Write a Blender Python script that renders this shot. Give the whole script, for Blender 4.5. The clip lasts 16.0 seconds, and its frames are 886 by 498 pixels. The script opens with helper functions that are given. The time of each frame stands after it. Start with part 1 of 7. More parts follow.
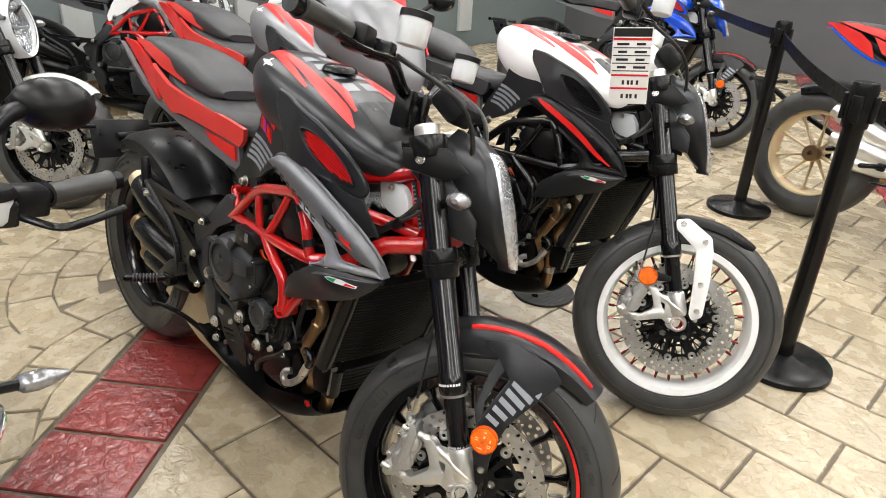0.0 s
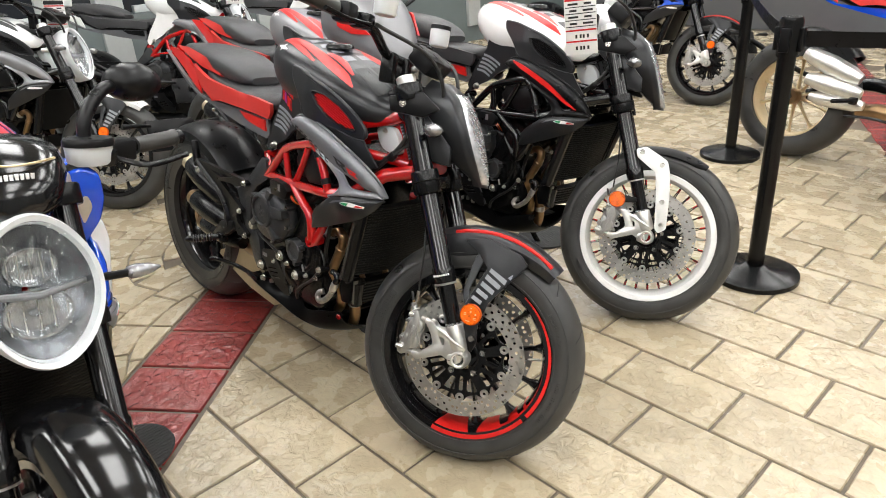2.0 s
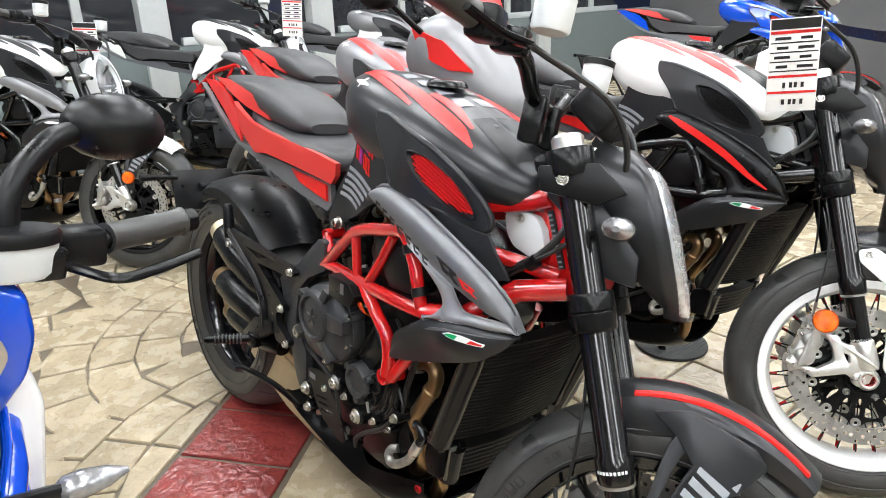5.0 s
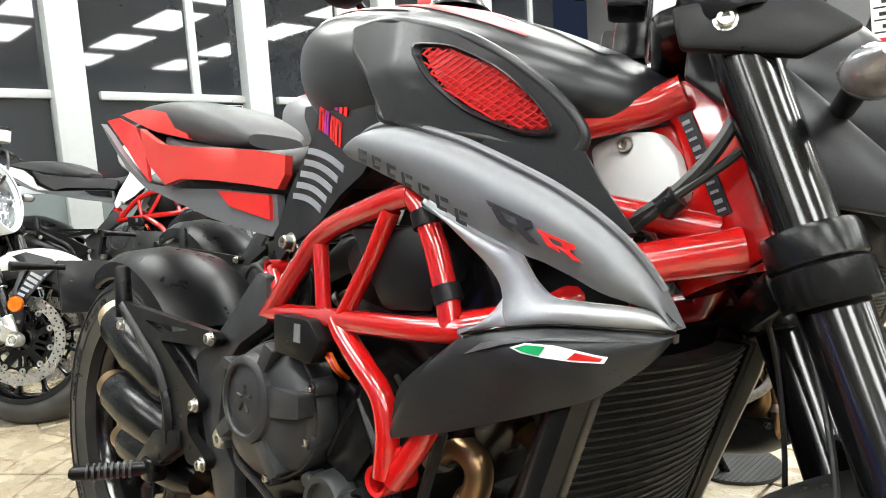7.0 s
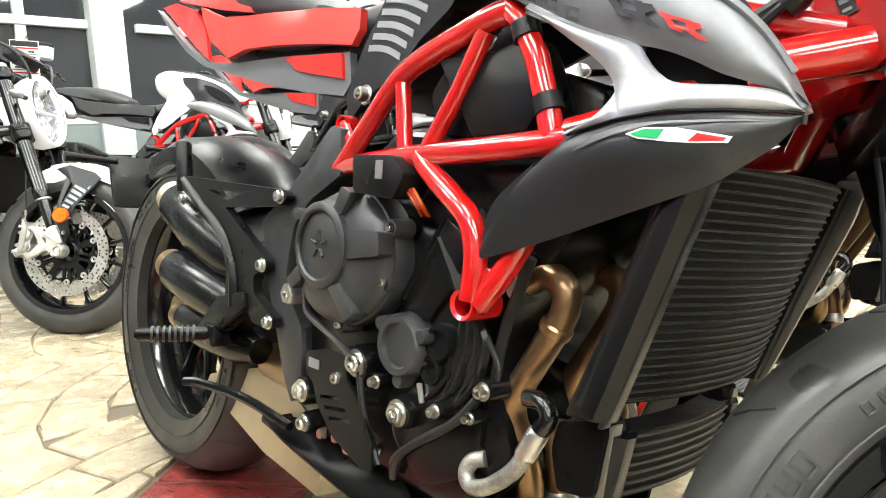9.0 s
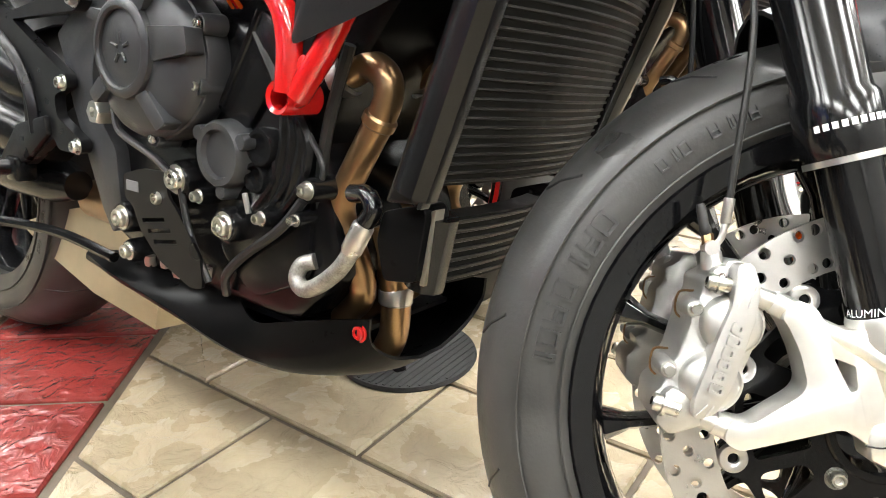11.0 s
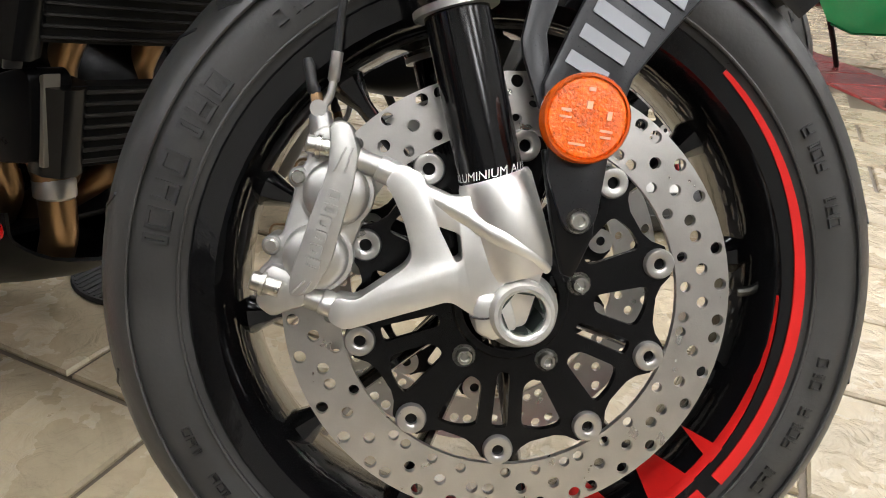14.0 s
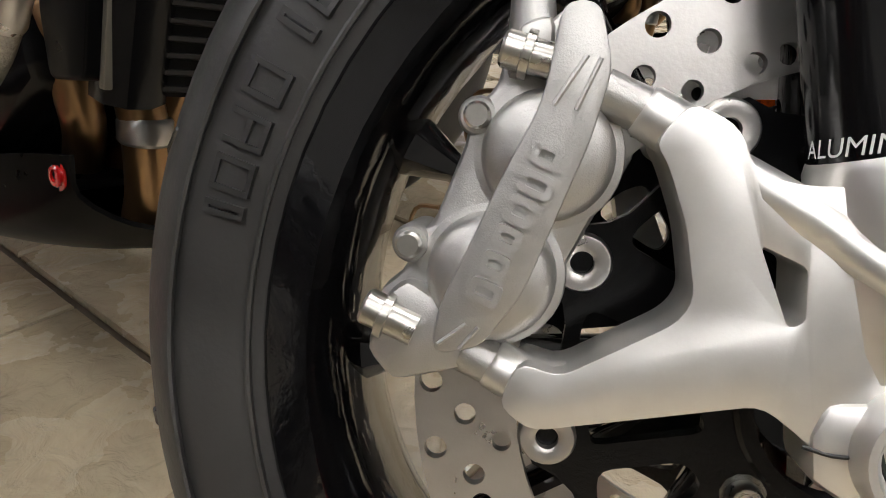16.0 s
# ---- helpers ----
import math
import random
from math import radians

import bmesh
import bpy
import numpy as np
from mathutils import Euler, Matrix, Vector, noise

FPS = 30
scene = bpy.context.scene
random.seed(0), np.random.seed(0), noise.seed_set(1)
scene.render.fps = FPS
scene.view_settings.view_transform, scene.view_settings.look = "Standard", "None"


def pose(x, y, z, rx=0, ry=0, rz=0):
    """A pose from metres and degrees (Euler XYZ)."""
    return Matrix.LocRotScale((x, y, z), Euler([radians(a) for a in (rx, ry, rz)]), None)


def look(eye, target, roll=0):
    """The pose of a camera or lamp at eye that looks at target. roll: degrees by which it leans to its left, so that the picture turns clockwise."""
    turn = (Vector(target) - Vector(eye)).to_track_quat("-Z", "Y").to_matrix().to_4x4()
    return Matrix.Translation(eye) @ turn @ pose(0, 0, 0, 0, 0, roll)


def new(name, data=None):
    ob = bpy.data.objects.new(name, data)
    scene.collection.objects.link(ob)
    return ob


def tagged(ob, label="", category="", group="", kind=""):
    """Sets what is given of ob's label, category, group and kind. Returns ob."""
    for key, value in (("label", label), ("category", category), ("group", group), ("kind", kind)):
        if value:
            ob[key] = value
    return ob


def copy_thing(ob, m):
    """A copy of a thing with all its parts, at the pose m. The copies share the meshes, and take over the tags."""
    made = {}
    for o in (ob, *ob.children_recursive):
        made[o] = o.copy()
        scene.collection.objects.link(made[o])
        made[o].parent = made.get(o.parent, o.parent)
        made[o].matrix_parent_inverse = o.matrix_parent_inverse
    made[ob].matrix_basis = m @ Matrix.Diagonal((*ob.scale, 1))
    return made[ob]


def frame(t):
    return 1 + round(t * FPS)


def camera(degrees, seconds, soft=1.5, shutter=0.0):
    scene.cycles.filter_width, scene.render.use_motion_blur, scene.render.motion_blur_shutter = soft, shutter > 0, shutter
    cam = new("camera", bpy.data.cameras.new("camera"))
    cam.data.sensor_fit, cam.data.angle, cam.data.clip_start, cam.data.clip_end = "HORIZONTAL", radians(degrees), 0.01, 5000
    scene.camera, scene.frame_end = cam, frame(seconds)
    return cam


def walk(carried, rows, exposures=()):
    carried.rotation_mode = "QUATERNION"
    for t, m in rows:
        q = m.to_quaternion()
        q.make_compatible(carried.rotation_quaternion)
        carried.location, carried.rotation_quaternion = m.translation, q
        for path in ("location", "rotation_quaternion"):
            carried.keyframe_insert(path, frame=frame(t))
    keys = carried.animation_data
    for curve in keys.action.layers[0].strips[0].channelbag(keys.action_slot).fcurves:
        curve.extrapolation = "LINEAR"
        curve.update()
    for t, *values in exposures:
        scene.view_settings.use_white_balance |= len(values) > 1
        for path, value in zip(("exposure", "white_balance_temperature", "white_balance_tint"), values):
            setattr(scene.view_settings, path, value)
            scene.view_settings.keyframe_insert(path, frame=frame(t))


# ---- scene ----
cam = camera(65.9, 16.0, soft=1.0)
PATH = [
    (0, (2.022, -0.805, 1.301), (0.783, 0.501, 0.431), 2.9),
    (0.5, (2.181, -0.833, 1.272), (0.8, 0.278, 0.345), 1.1),
    (1, (2.28, -0.928, 1.273), (0.923, 0.198, 0.33), -1.6),
    (1.5, (2.382, -0.999, 1.281), (1.043, 0.161, 0.352), -2.9),
    (2, (2.407, -1.019, 1.284), (1.079, 0.205, 0.424), -3.8),
    (2.5, (2.41, -1.032, 1.263), (1.079, 0.235, 0.474), -1.7),
    (3, (2.385, -1.034, 1.248), (1.054, 0.227, 0.449), -1.9),
    (3.5, (2.264, -0.957, 1.234), (0.908, 0.271, 0.427), -2.1),
    (4, (2.101, -0.855, 1.223), (0.677, 0.276, 0.391), -1.8),
    (4.2, (2.047, -0.834, 1.227), (0.605, 0.267, 0.384), -3.0),
    (6.3, (1.408, -0.497, 0.883), (0.047, 0.901, 0.441), -1.8),
    (6.5, (1.39, -0.489, 0.832), (0.018, 0.907, 0.426), -3.2),
    (7, (1.382, -0.505, 0.807), (-0.025, 0.896, 0.564), -3.5),
    (7.5, (1.365, -0.525, 0.755), (-0.043, 0.874, 0.506), -2.6),
    (8, (1.354, -0.545, 0.724), (-0.073, 0.826, 0.437), -2.1),
    (8.2, (1.35, -0.552, 0.714), (-0.091, 0.803, 0.42), -1.5),
    (10.3, (1.328, -0.569, 0.625), (-0.028, 0.788, 0.061), -2.1),
    (10.5, (1.331, -0.557, 0.619), (0.026, 0.832, 0.014), -2.4),
    (11, (1.366, -0.535, 0.6), (0.267, 0.974, -0.117), -1.1),
    (11.2, (1.384, -0.526, 0.595), (0.358, 1.013, -0.166), -1.1),
    (11.3, (1.394, -0.515, 0.597), (0.393, 1.023, -0.198), -1.8),
    (11.5, (1.409, -0.509, 0.595), (0.456, 1.048, -0.222), -2.5),
    (11.8, (1.425, -0.498, 0.589), (0.54, 1.078, -0.268), -2.2),
    (12, (1.438, -0.489, 0.581), (0.597, 1.109, -0.278), -1.5),
    (12.5, (1.48, -0.466, 0.57), (0.695, 1.162, -0.285), -0.3),
    (13, (1.503, -0.454, 0.562), (0.779, 1.206, -0.288), 1.5),
    (13.5, (1.515, -0.448, 0.556), (0.803, 1.205, -0.314), 2.1),
    (14, (1.496, -0.416, 0.544), (0.783, 1.222, -0.356), 3.2),
    (14.5, (1.452, -0.379, 0.527), (0.61, 1.18, -0.401), 2.7),
    (15, (1.427, -0.323, 0.491), (0.532, 1.208, -0.434), 3.5),
    (15.5, (1.404, -0.286, 0.465), (0.459, 1.214, -0.46), 3.8),
    (16, (1.375, -0.265, 0.451), (0.312, 1.159, -0.466), 4.1),
]
walk(cam, [(t, look(eye, target, roll)) for t, eye, target, roll in PATH], [(0, -0.2, 6300, 9), (3, -0.22, 6200, 8), (4, 0.06, 5850, 9), (6.5, 0.36, 6200, 4), (7, 0.58, 6200, 4), (7.5, 0.56, 6200, 4), (8, 0.75, 6250, 3), (10.5, 1.2, 6300, 3), (11, 1.06, 6250, 7), (11.5, 0.25, 6200, 9), (12, 0.02, 6150, 10), (14, -0.22, 6150, 10), (15, -0.45, 6200, 11), (16, -0.55, 6250, 12)])

# ---- light ----
world = bpy.data.worlds.new("night_outside")
scene.world = world
world.use_nodes = True
world.node_tree.nodes["Background"].inputs[0].default_value = (0.012, 0.016, 0.03, 1)
world.node_tree.nodes["Background"].inputs[1].default_value = 1.0


# ---- materials ----
def mat(name, color, rough=0.5, metal=0.0, vary=0.12, scale=30.0, bump=0.0, bump_scale=200.0, coat=0.0, rvary=0.1, spec=0.5, glow=0.0, trans=0.0, ior=1.45, island=0.0, obj=0.0, depth=0.001, distort=0.0, vein=0.0):
    """Surface with two scales of colour change, uneven gloss and fine relief."""
    m = bpy.data.materials.new(name)
    m.use_nodes = True
    nt = m.node_tree
    b = nt.nodes["Principled BSDF"]
    link = nt.links.new
    tc = nt.nodes.new("ShaderNodeTexCoord")
    n1 = nt.nodes.new("ShaderNodeTexNoise")
    n1.inputs["Scale"].default_value, n1.inputs["Detail"].default_value = scale, 6
    n2 = nt.nodes.new("ShaderNodeTexNoise")
    n2.inputs["Scale"].default_value, n2.inputs["Detail"].default_value = scale * 0.14, 3
    geo = nt.nodes.new("ShaderNodeNewGeometry")
    where = geo.outputs["Position"] if island or obj else tc.outputs["Object"]
    link(where, n1.inputs["Vector"])
    link(where, n2.inputs["Vector"])
    add = nt.nodes.new("ShaderNodeMath")
    add.operation = "ADD"
    link(n1.outputs["Fac"], add.inputs[0])
    link(n2.outputs["Fac"], add.inputs[1])
    last = add
    if island or obj:
        src = nt.nodes.new("ShaderNodeNewGeometry" if island else "ShaderNodeObjectInfo")
        mul = nt.nodes.new("ShaderNodeMath")
        mul.operation = "MULTIPLY_ADD"
        mul.inputs[1].default_value = island or obj
        link(src.outputs["Random Per Island" if island else "Random"], mul.inputs[0])
        link(add.outputs[0], mul.inputs[2])
        last = mul
    ramp = nt.nodes.new("ShaderNodeMapRange")
    ramp.inputs["From Min"].default_value, ramp.inputs["From Max"].default_value = 0.6, 1.4 + (island or obj)
    ramp.inputs["To Min"].default_value, ramp.inputs["To Max"].default_value = 1 - vary, 1 + vary
    link(last.outputs[0], ramp.inputs["Value"])
    hsv = nt.nodes.new("ShaderNodeHueSaturation")
    hsv.inputs["Color"].default_value = (*color, 1)
    link(ramp.outputs[0], hsv.inputs["Value"])
    last_color = hsv.outputs[0]
    if vein:
        nv = nt.nodes.new("ShaderNodeTexNoise")
        nv.inputs["Scale"].default_value, nv.inputs["Detail"].default_value, nv.inputs["Distortion"].default_value = 4.5, 9, 2.5
        link(where, nv.inputs["Vector"])
        sub = nt.nodes.new("ShaderNodeMath")
        sub.operation = "SUBTRACT"
        sub.inputs[1].default_value = 0.5
        link(nv.outputs["Fac"], sub.inputs[0])
        ab = nt.nodes.new("ShaderNodeMath")
        ab.operation = "ABSOLUTE"
        link(sub.outputs[0], ab.inputs[0])
        rng = nt.nodes.new("ShaderNodeMapRange")
        rng.inputs["From Max"].default_value, rng.inputs["To Min"].default_value = 0.05, 1 - vein
        link(ab.outputs[0], rng.inputs["Value"])
        dirt = nt.nodes.new("ShaderNodeHueSaturation")
        link(last_color, dirt.inputs["Color"])
        link(rng.outputs[0], dirt.inputs["Value"])
        last_color = dirt.outputs[0]
    link(last_color, b.inputs["Base Color"])
    r2 = nt.nodes.new("ShaderNodeMapRange")
    r2.inputs["From Min"].default_value, r2.inputs["From Max"].default_value = 0.3, 0.7
    r2.inputs["To Min"].default_value, r2.inputs["To Max"].default_value = max(0.02, rough - rvary * rough), min(1, rough + rvary * rough)
    link(n1.outputs["Fac"], r2.inputs["Value"])
    link(r2.outputs[0], b.inputs["Roughness"])
    b.inputs["Metallic"].default_value = metal
    b.inputs["Specular IOR Level"].default_value = spec
    b.inputs["Coat Weight"].default_value = coat
    b.inputs["Coat Roughness"].default_value = 0.06
    b.inputs["IOR"].default_value = ior
    b.inputs["Transmission Weight"].default_value = trans
    if glow:
        b.inputs["Emission Color"].default_value = (*color, 1)
        b.inputs["Emission Strength"].default_value = glow
    if bump:
        n3 = nt.nodes.new("ShaderNodeTexNoise")
        n3.inputs["Scale"].default_value, n3.inputs["Detail"].default_value = bump_scale, 4
        link(where, n3.inputs["Vector"])
        bp = nt.nodes.new("ShaderNodeBump")
        bp.inputs["Strength"].default_value, bp.inputs["Distance"].default_value = bump, depth
        n3.inputs["Distortion"].default_value = distort
        link(n3.outputs["Fac"], bp.inputs["Height"])
        link(bp.outputs[0], b.inputs["Normal"])
        link(bp.outputs[0], b.inputs["Coat Normal"])
    return m


RUBBER = mat("tyre rubber", (0.034, 0.0335, 0.032), 0.42, vary=0.6, scale=14, bump=0.2, bump_scale=260, rvary=0.4, spec=0.5)
BLACK_GLOSS = mat("gloss black paint", (0.004, 0.004, 0.0045), 0.15, coat=0.2, scale=60)
RIM_BLACK = mat("gloss black wheel paint", (0.004, 0.004, 0.0045), 0.09, coat=0.6, vary=0.2, scale=90, bump=0.25, bump_scale=55, rvary=0.5)
BLACK_SATIN = mat("satin black metal", (0.005, 0.005, 0.0054), 0.23, vary=0.25, bump=0.08, bump_scale=600, spec=0.3)
BLACK_MATT = mat("matt black plastic", (0.0055, 0.0055, 0.006), 0.34, vary=0.3, rvary=0.25, bump=0.12, bump_scale=900, spec=0.24)
ENGINE = mat("dark cast engine metal", (0.04, 0.041, 0.043), 0.36, metal=0.25, vary=0.3, bump=0.3, bump_scale=1200, spec=0.4)
GRAPHITE = mat("matt graphite paint", (0.022, 0.0225, 0.0245), 0.3, metal=0.3, vary=0.1, scale=900, spec=0.42)
SILVER_PAINT = mat("satin silver paint", (0.33, 0.34, 0.36), 0.42, metal=0.6, vary=0.06, scale=900)
RED_FRAME = mat("gloss red frame paint", (0.44, 0.006, 0.006), 0.16, coat=1.0, vary=0.08)
RED_PAINT = mat("satin red paint", (0.56, 0.012, 0.01), 0.36, vary=0.08)
RED_MESH = mat("red mesh", (0.5, 0.008, 0.008), 0.35, vary=0.1)
WHITE_PAINT = mat("gloss white paint", (0.78, 0.78, 0.77), 0.2, coat=0.6, vary=0.04)
BLUE_PAINT = mat("gloss blue paint", (0.005, 0.06, 0.52), 0.15, coat=0.9, vary=0.06)
ALLOY = mat("cast aluminium", (0.73, 0.72, 0.69), 0.34, metal=0.85, vary=0.08, scale=80, bump=0.03, bump_scale=900)
CAL_ALLOY = mat("bead blasted aluminium", (0.47, 0.465, 0.445), 0.4, metal=0.85, vary=0.1, scale=120, bump=0.16, bump_scale=1800)
STEEL = mat("brushed steel", (0.56, 0.545, 0.52), 0.3, metal=0.9, vary=0.12, scale=60, bump=0.1, bump_scale=700)
CHROME = mat("zinc bolt", (0.56, 0.55, 0.51), 0.28, metal=1.0)
BRONZE = mat("heat tinted steel", (0.26, 0.165, 0.085), 0.3, metal=0.9, vary=0.6, scale=11)
GOLD_STEEL = mat("heat tinted catalyser steel", (0.5, 0.42, 0.29), 0.4, metal=0.8, vary=0.25, scale=12)
GOLD_RIM = mat("champagne gold paint", (0.62, 0.5, 0.31), 0.32, metal=0.4, vary=0.08)
AMBER = mat("amber reflector", (0.8, 0.125, 0.003), 0.13, coat=0.6, vary=0.7, scale=500, bump=0.7, bump_scale=480)
AMBER_RIM = mat("amber reflector rim", (0.5, 0.075, 0.003), 0.15, coat=0.5)
AMBER_PALE = mat("raised amber marks", (0.85, 0.42, 0.2), 0.3)
RUBBER_MARK = mat("scuffed moulded rubber", (0.026, 0.026, 0.025), 0.4, vary=0.3, spec=0.5)
SOCKET = mat("dark plated socket", (0.10, 0.12, 0.11), 0.3, metal=0.8, vary=0.3, scale=60)
RED_LENS = mat("red lens", (0.55, 0.01, 0.01), 0.15, coat=0.6)
LEATHER = mat("black seat vinyl", (0.035, 0.035, 0.037), 0.48, vary=0.15, bump=0.35, bump_scale=600)
RED_LEATHER = mat("red seat vinyl", (0.5, 0.03, 0.024), 0.45, vary=0.08, bump=0.25, bump_scale=600)
PLASTIC_WHITE = mat("translucent white tank plastic", (0.62, 0.64, 0.65), 0.4, vary=0.05)
FLANK = mat("satin titanium grey paint", (0.155, 0.158, 0.168), 0.42, metal=0.5, vary=0.08, scale=900)
PAN = mat("satin black pan", (0.004, 0.004, 0.0042), 0.3, spec=0.07, vary=0.2)
# Radiator tube edge colour made lighter, so the cooler's shaded lines look lit.
FIN_BRIGHT = mat("brightened cooler tube edges", (0.05, 0.046, 0.04), 0.4, metal=0.5)
SIGNAL_LENS = mat("clear signal lens", (0.3, 0.3, 0.31), 0.16, metal=0.6, vary=0.4, scale=120, bump=0.4, bump_scale=200)
STAY_TAN = mat("dull tan bracket steel", (0.2, 0.185, 0.15), 0.4, metal=0.5, vary=0.15)
FINS = mat("radiator core", (0.005, 0.005, 0.0045), 0.6, vary=0.3, spec=0.2)
FIN_EDGE = mat("radiator tube edges", (0.016, 0.0148, 0.013), 0.4, metal=0.4)
GREY_DECAL = mat("grey decal", (0.22, 0.23, 0.25), 0.4)
WHITE_DECAL = mat("white decal", (0.75, 0.75, 0.75), 0.4)
BLACK_DECAL = mat("black decal", (0.012, 0.012, 0.013), 0.4)
GREEN_DECAL = mat("green decal", (0.01, 0.28, 0.09), 0.4)
PURPLE_DECAL = mat("violet foil decal", (0.35, 0.03, 0.3), 0.3, metal=0.3)
HOSE = mat("black hose", (0.014, 0.014, 0.014), 0.4)
BRAID = mat("steel braid", (0.36, 0.35, 0.32), 0.38, metal=0.85, vary=0.5, scale=500, bump=0.9, bump_scale=700)
LAMP_REFLECTOR = mat("lamp reflector", (0.6, 0.61, 0.63), 0.13, metal=0.9, vary=0.5, scale=40, bump=0.9, bump_scale=70, depth=0.003)
LENS_BRIGHT = mat("silvered lens behind clear plastic", (0.55, 0.56, 0.58), 0.2, metal=0.7, vary=0.5, scale=70, bump=0.8, bump_scale=110, depth=0.002, coat=0.5)
LAMP_GLASS = mat("clear lamp lens", (0.98, 0.99, 0.99), 0.02, trans=1.0, vary=0.0, ior=1.12)
GREEN_PAINT = mat("gloss green paint", (0.004, 0.2, 0.055), 0.2, coat=0.6, vary=0.05)
GREY_PAINT = mat("satin grey paint", (0.2, 0.2, 0.21), 0.35, metal=0.3, vary=0.05)
MAT_RUBBER = mat("ribbed rubber mat", (0.03, 0.03, 0.03), 0.7, vary=0.3, bump=0.6, bump_scale=300)
PAPER = mat("printed card", (0.75, 0.75, 0.74), 0.5, vary=0.03)


# ---- mesh helpers ----
def finish(bm, name, material, smooth=38):
    bmesh.ops.recalc_face_normals(bm, faces=bm.faces)
    limit = radians(smooth)
    for f in bm.faces:
        f.smooth = True
    for e in bm.edges:
        if len(e.link_faces) == 2 and e.calc_face_angle(0) > limit:
            e.smooth = False
    me = bpy.data.meshes.new(name)
    bm.to_mesh(me)
    bm.free()
    me.materials.append(material)
    return me


def part(name, bm, material, parent, label="", m=None):
    ob = new(name, finish(bm, name, material))
    ob.parent = parent
    if m is not None:
        ob.matrix_basis = m
    if label:
        ob["label"] = label
    return ob


def shared(name, me, parent, m=None):
    ob = new(name, me)
    ob.parent = parent
    if m is not None:
        ob.matrix_basis = m
    return ob


def B():
    return bmesh.new()


def tube(pts, r, n=10, radii=None, bm=None, caps=True, flat=1.0):
    """A pipe along a polyline."""
    bm = bm or B()
    pts = [Vector(p) for p in pts]
    rings, side = [], None
    for i, p in enumerate(pts):
        d = (pts[min(i + 1, len(pts) - 1)] - pts[max(i - 1, 0)]).normalized()
        if side is None:
            side = d.orthogonal().normalized()
        side = (side - d * side.dot(d)).normalized()
        up = d.cross(side)
        rr = radii[i] if radii else r
        rings.append([bm.verts.new(p + (side * math.cos(a) + up * math.sin(a) * flat) * rr) for a in (2 * math.pi * k / n for k in range(n))])
    for a, b in zip(rings, rings[1:]):
        for k in range(n):
            bm.faces.new((a[k], a[(k + 1) % n], b[(k + 1) % n], b[k]))
    if caps:
        bm.faces.new(rings[0][::-1])
        bm.faces.new(rings[-1])
    return bm


def curve_pts(pts, steps=6):
    """Catmull-Rom points through the given ones."""
    p = [Vector(q) for q in pts]
    p = [2 * p[0] - p[1]] + p + [2 * p[-1] - p[-2]]
    out = []
    for a, b, c, d in zip(p, p[1:], p[2:], p[3:]):
        for k in range(steps):
            t = k / steps
            out.append(0.5 * ((2 * b) + (c - a) * t + (2 * a - 5 * b + 4 * c - d) * t * t + (3 * b - a - 3 * c + d) * t ** 3))
    out.append(p[-2])
    return out


def lathe(profile, n=48, centre=(0, 0, 0), axis="y", bm=None, a0=0.0, a1=360.0, closed=True):
    """Turns a closed profile of (radius, along) round an axis; a0, a1: the sector."""
    bm = bm or B()
    full = a1 - a0 >= 359.9
    steps = n if full else n + 1
    rings = []
    for k in range(steps):
        a = radians(a0 + (a1 - a0) * k / n)
        c, s = math.cos(a), math.sin(a)
        ring = []
        for r, h in profile:
            v = {"y": (r * c, h, r * s), "z": (r * c, r * s, h), "x": (h, r * c, r * s)}[axis]
            ring.append(bm.verts.new(Vector(v) + Vector(centre)))
        rings.append(ring)
    m = len(profile)
    pairs = list(zip(rings, rings[1:])) + ([(rings[-1], rings[0])] if full else [])
    for a, b in pairs:
        for k in range(m if closed else m - 1):
            q = (a[k], a[(k + 1) % m], b[(k + 1) % m], b[k])
            bm.faces.new(q)
    if not full and closed:
        bm.faces.new(rings[0])
        bm.faces.new(rings[-1][::-1])
    bmesh.ops.remove_doubles(bm, verts=bm.verts, dist=1e-6)
    return bm


def disc(c, r, h, axis="y", n=20, bevel=0.0, bm=None):
    """A short cylinder from c along an axis, with a rounded rim."""
    b = min(bevel, abs(h) * 0.45, r * 0.5)
    s = 1 if h > 0 else -1
    prof = [(0, 0), (r, 0), (r, h - s * b), (r - b, h), (0, h)] if b else [(0, 0), (r, 0), (r, h), (0, h)]
    return lathe(prof, n, c, axis, bm)


def prism(poly, y0, y1, bevel=0.0, bm=None, segs=2, bend=None):
    """A polygon in x, z pulled from y0 to y1, edges rounded."""
    own = B()
    a = [own.verts.new((x, y0, z)) for x, z in poly]
    f = own.faces.new(a)
    ret = bmesh.ops.extrude_face_region(own, geom=[f])
    for v in (g for g in ret["geom"] if isinstance(g, bmesh.types.BMVert)):
        v.co.y = y1
    bmesh.ops.recalc_face_normals(own, faces=own.faces)
    if bevel:
        es = [e for e in own.edges if e.calc_face_angle(0) > radians(25)]
        bmesh.ops.bevel(own, geom=es, offset=bevel, segments=segs, affect="EDGES", profile=0.5, clamp_overlap=True)
    if bend:
        for v in own.verts:
            v.co = bend(v.co)
    return merge(own, bm)


def merge(own, bm=None):
    if bm is None:
        return own
    me = bpy.data.meshes.new("tmp")
    own.to_mesh(me)
    own.free()
    bm.from_mesh(me)
    bpy.data.meshes.remove(me)
    return bm


def inside_poly(x, z, poly):
    c = False
    for k in range(len(poly)):
        (ax, az), (bx, bz) = poly[k], poly[k - 1]
        if (az > z) != (bz > z) and x < (bx - ax) * (z - az) / (bz - az) + ax:
            c = not c
    return c


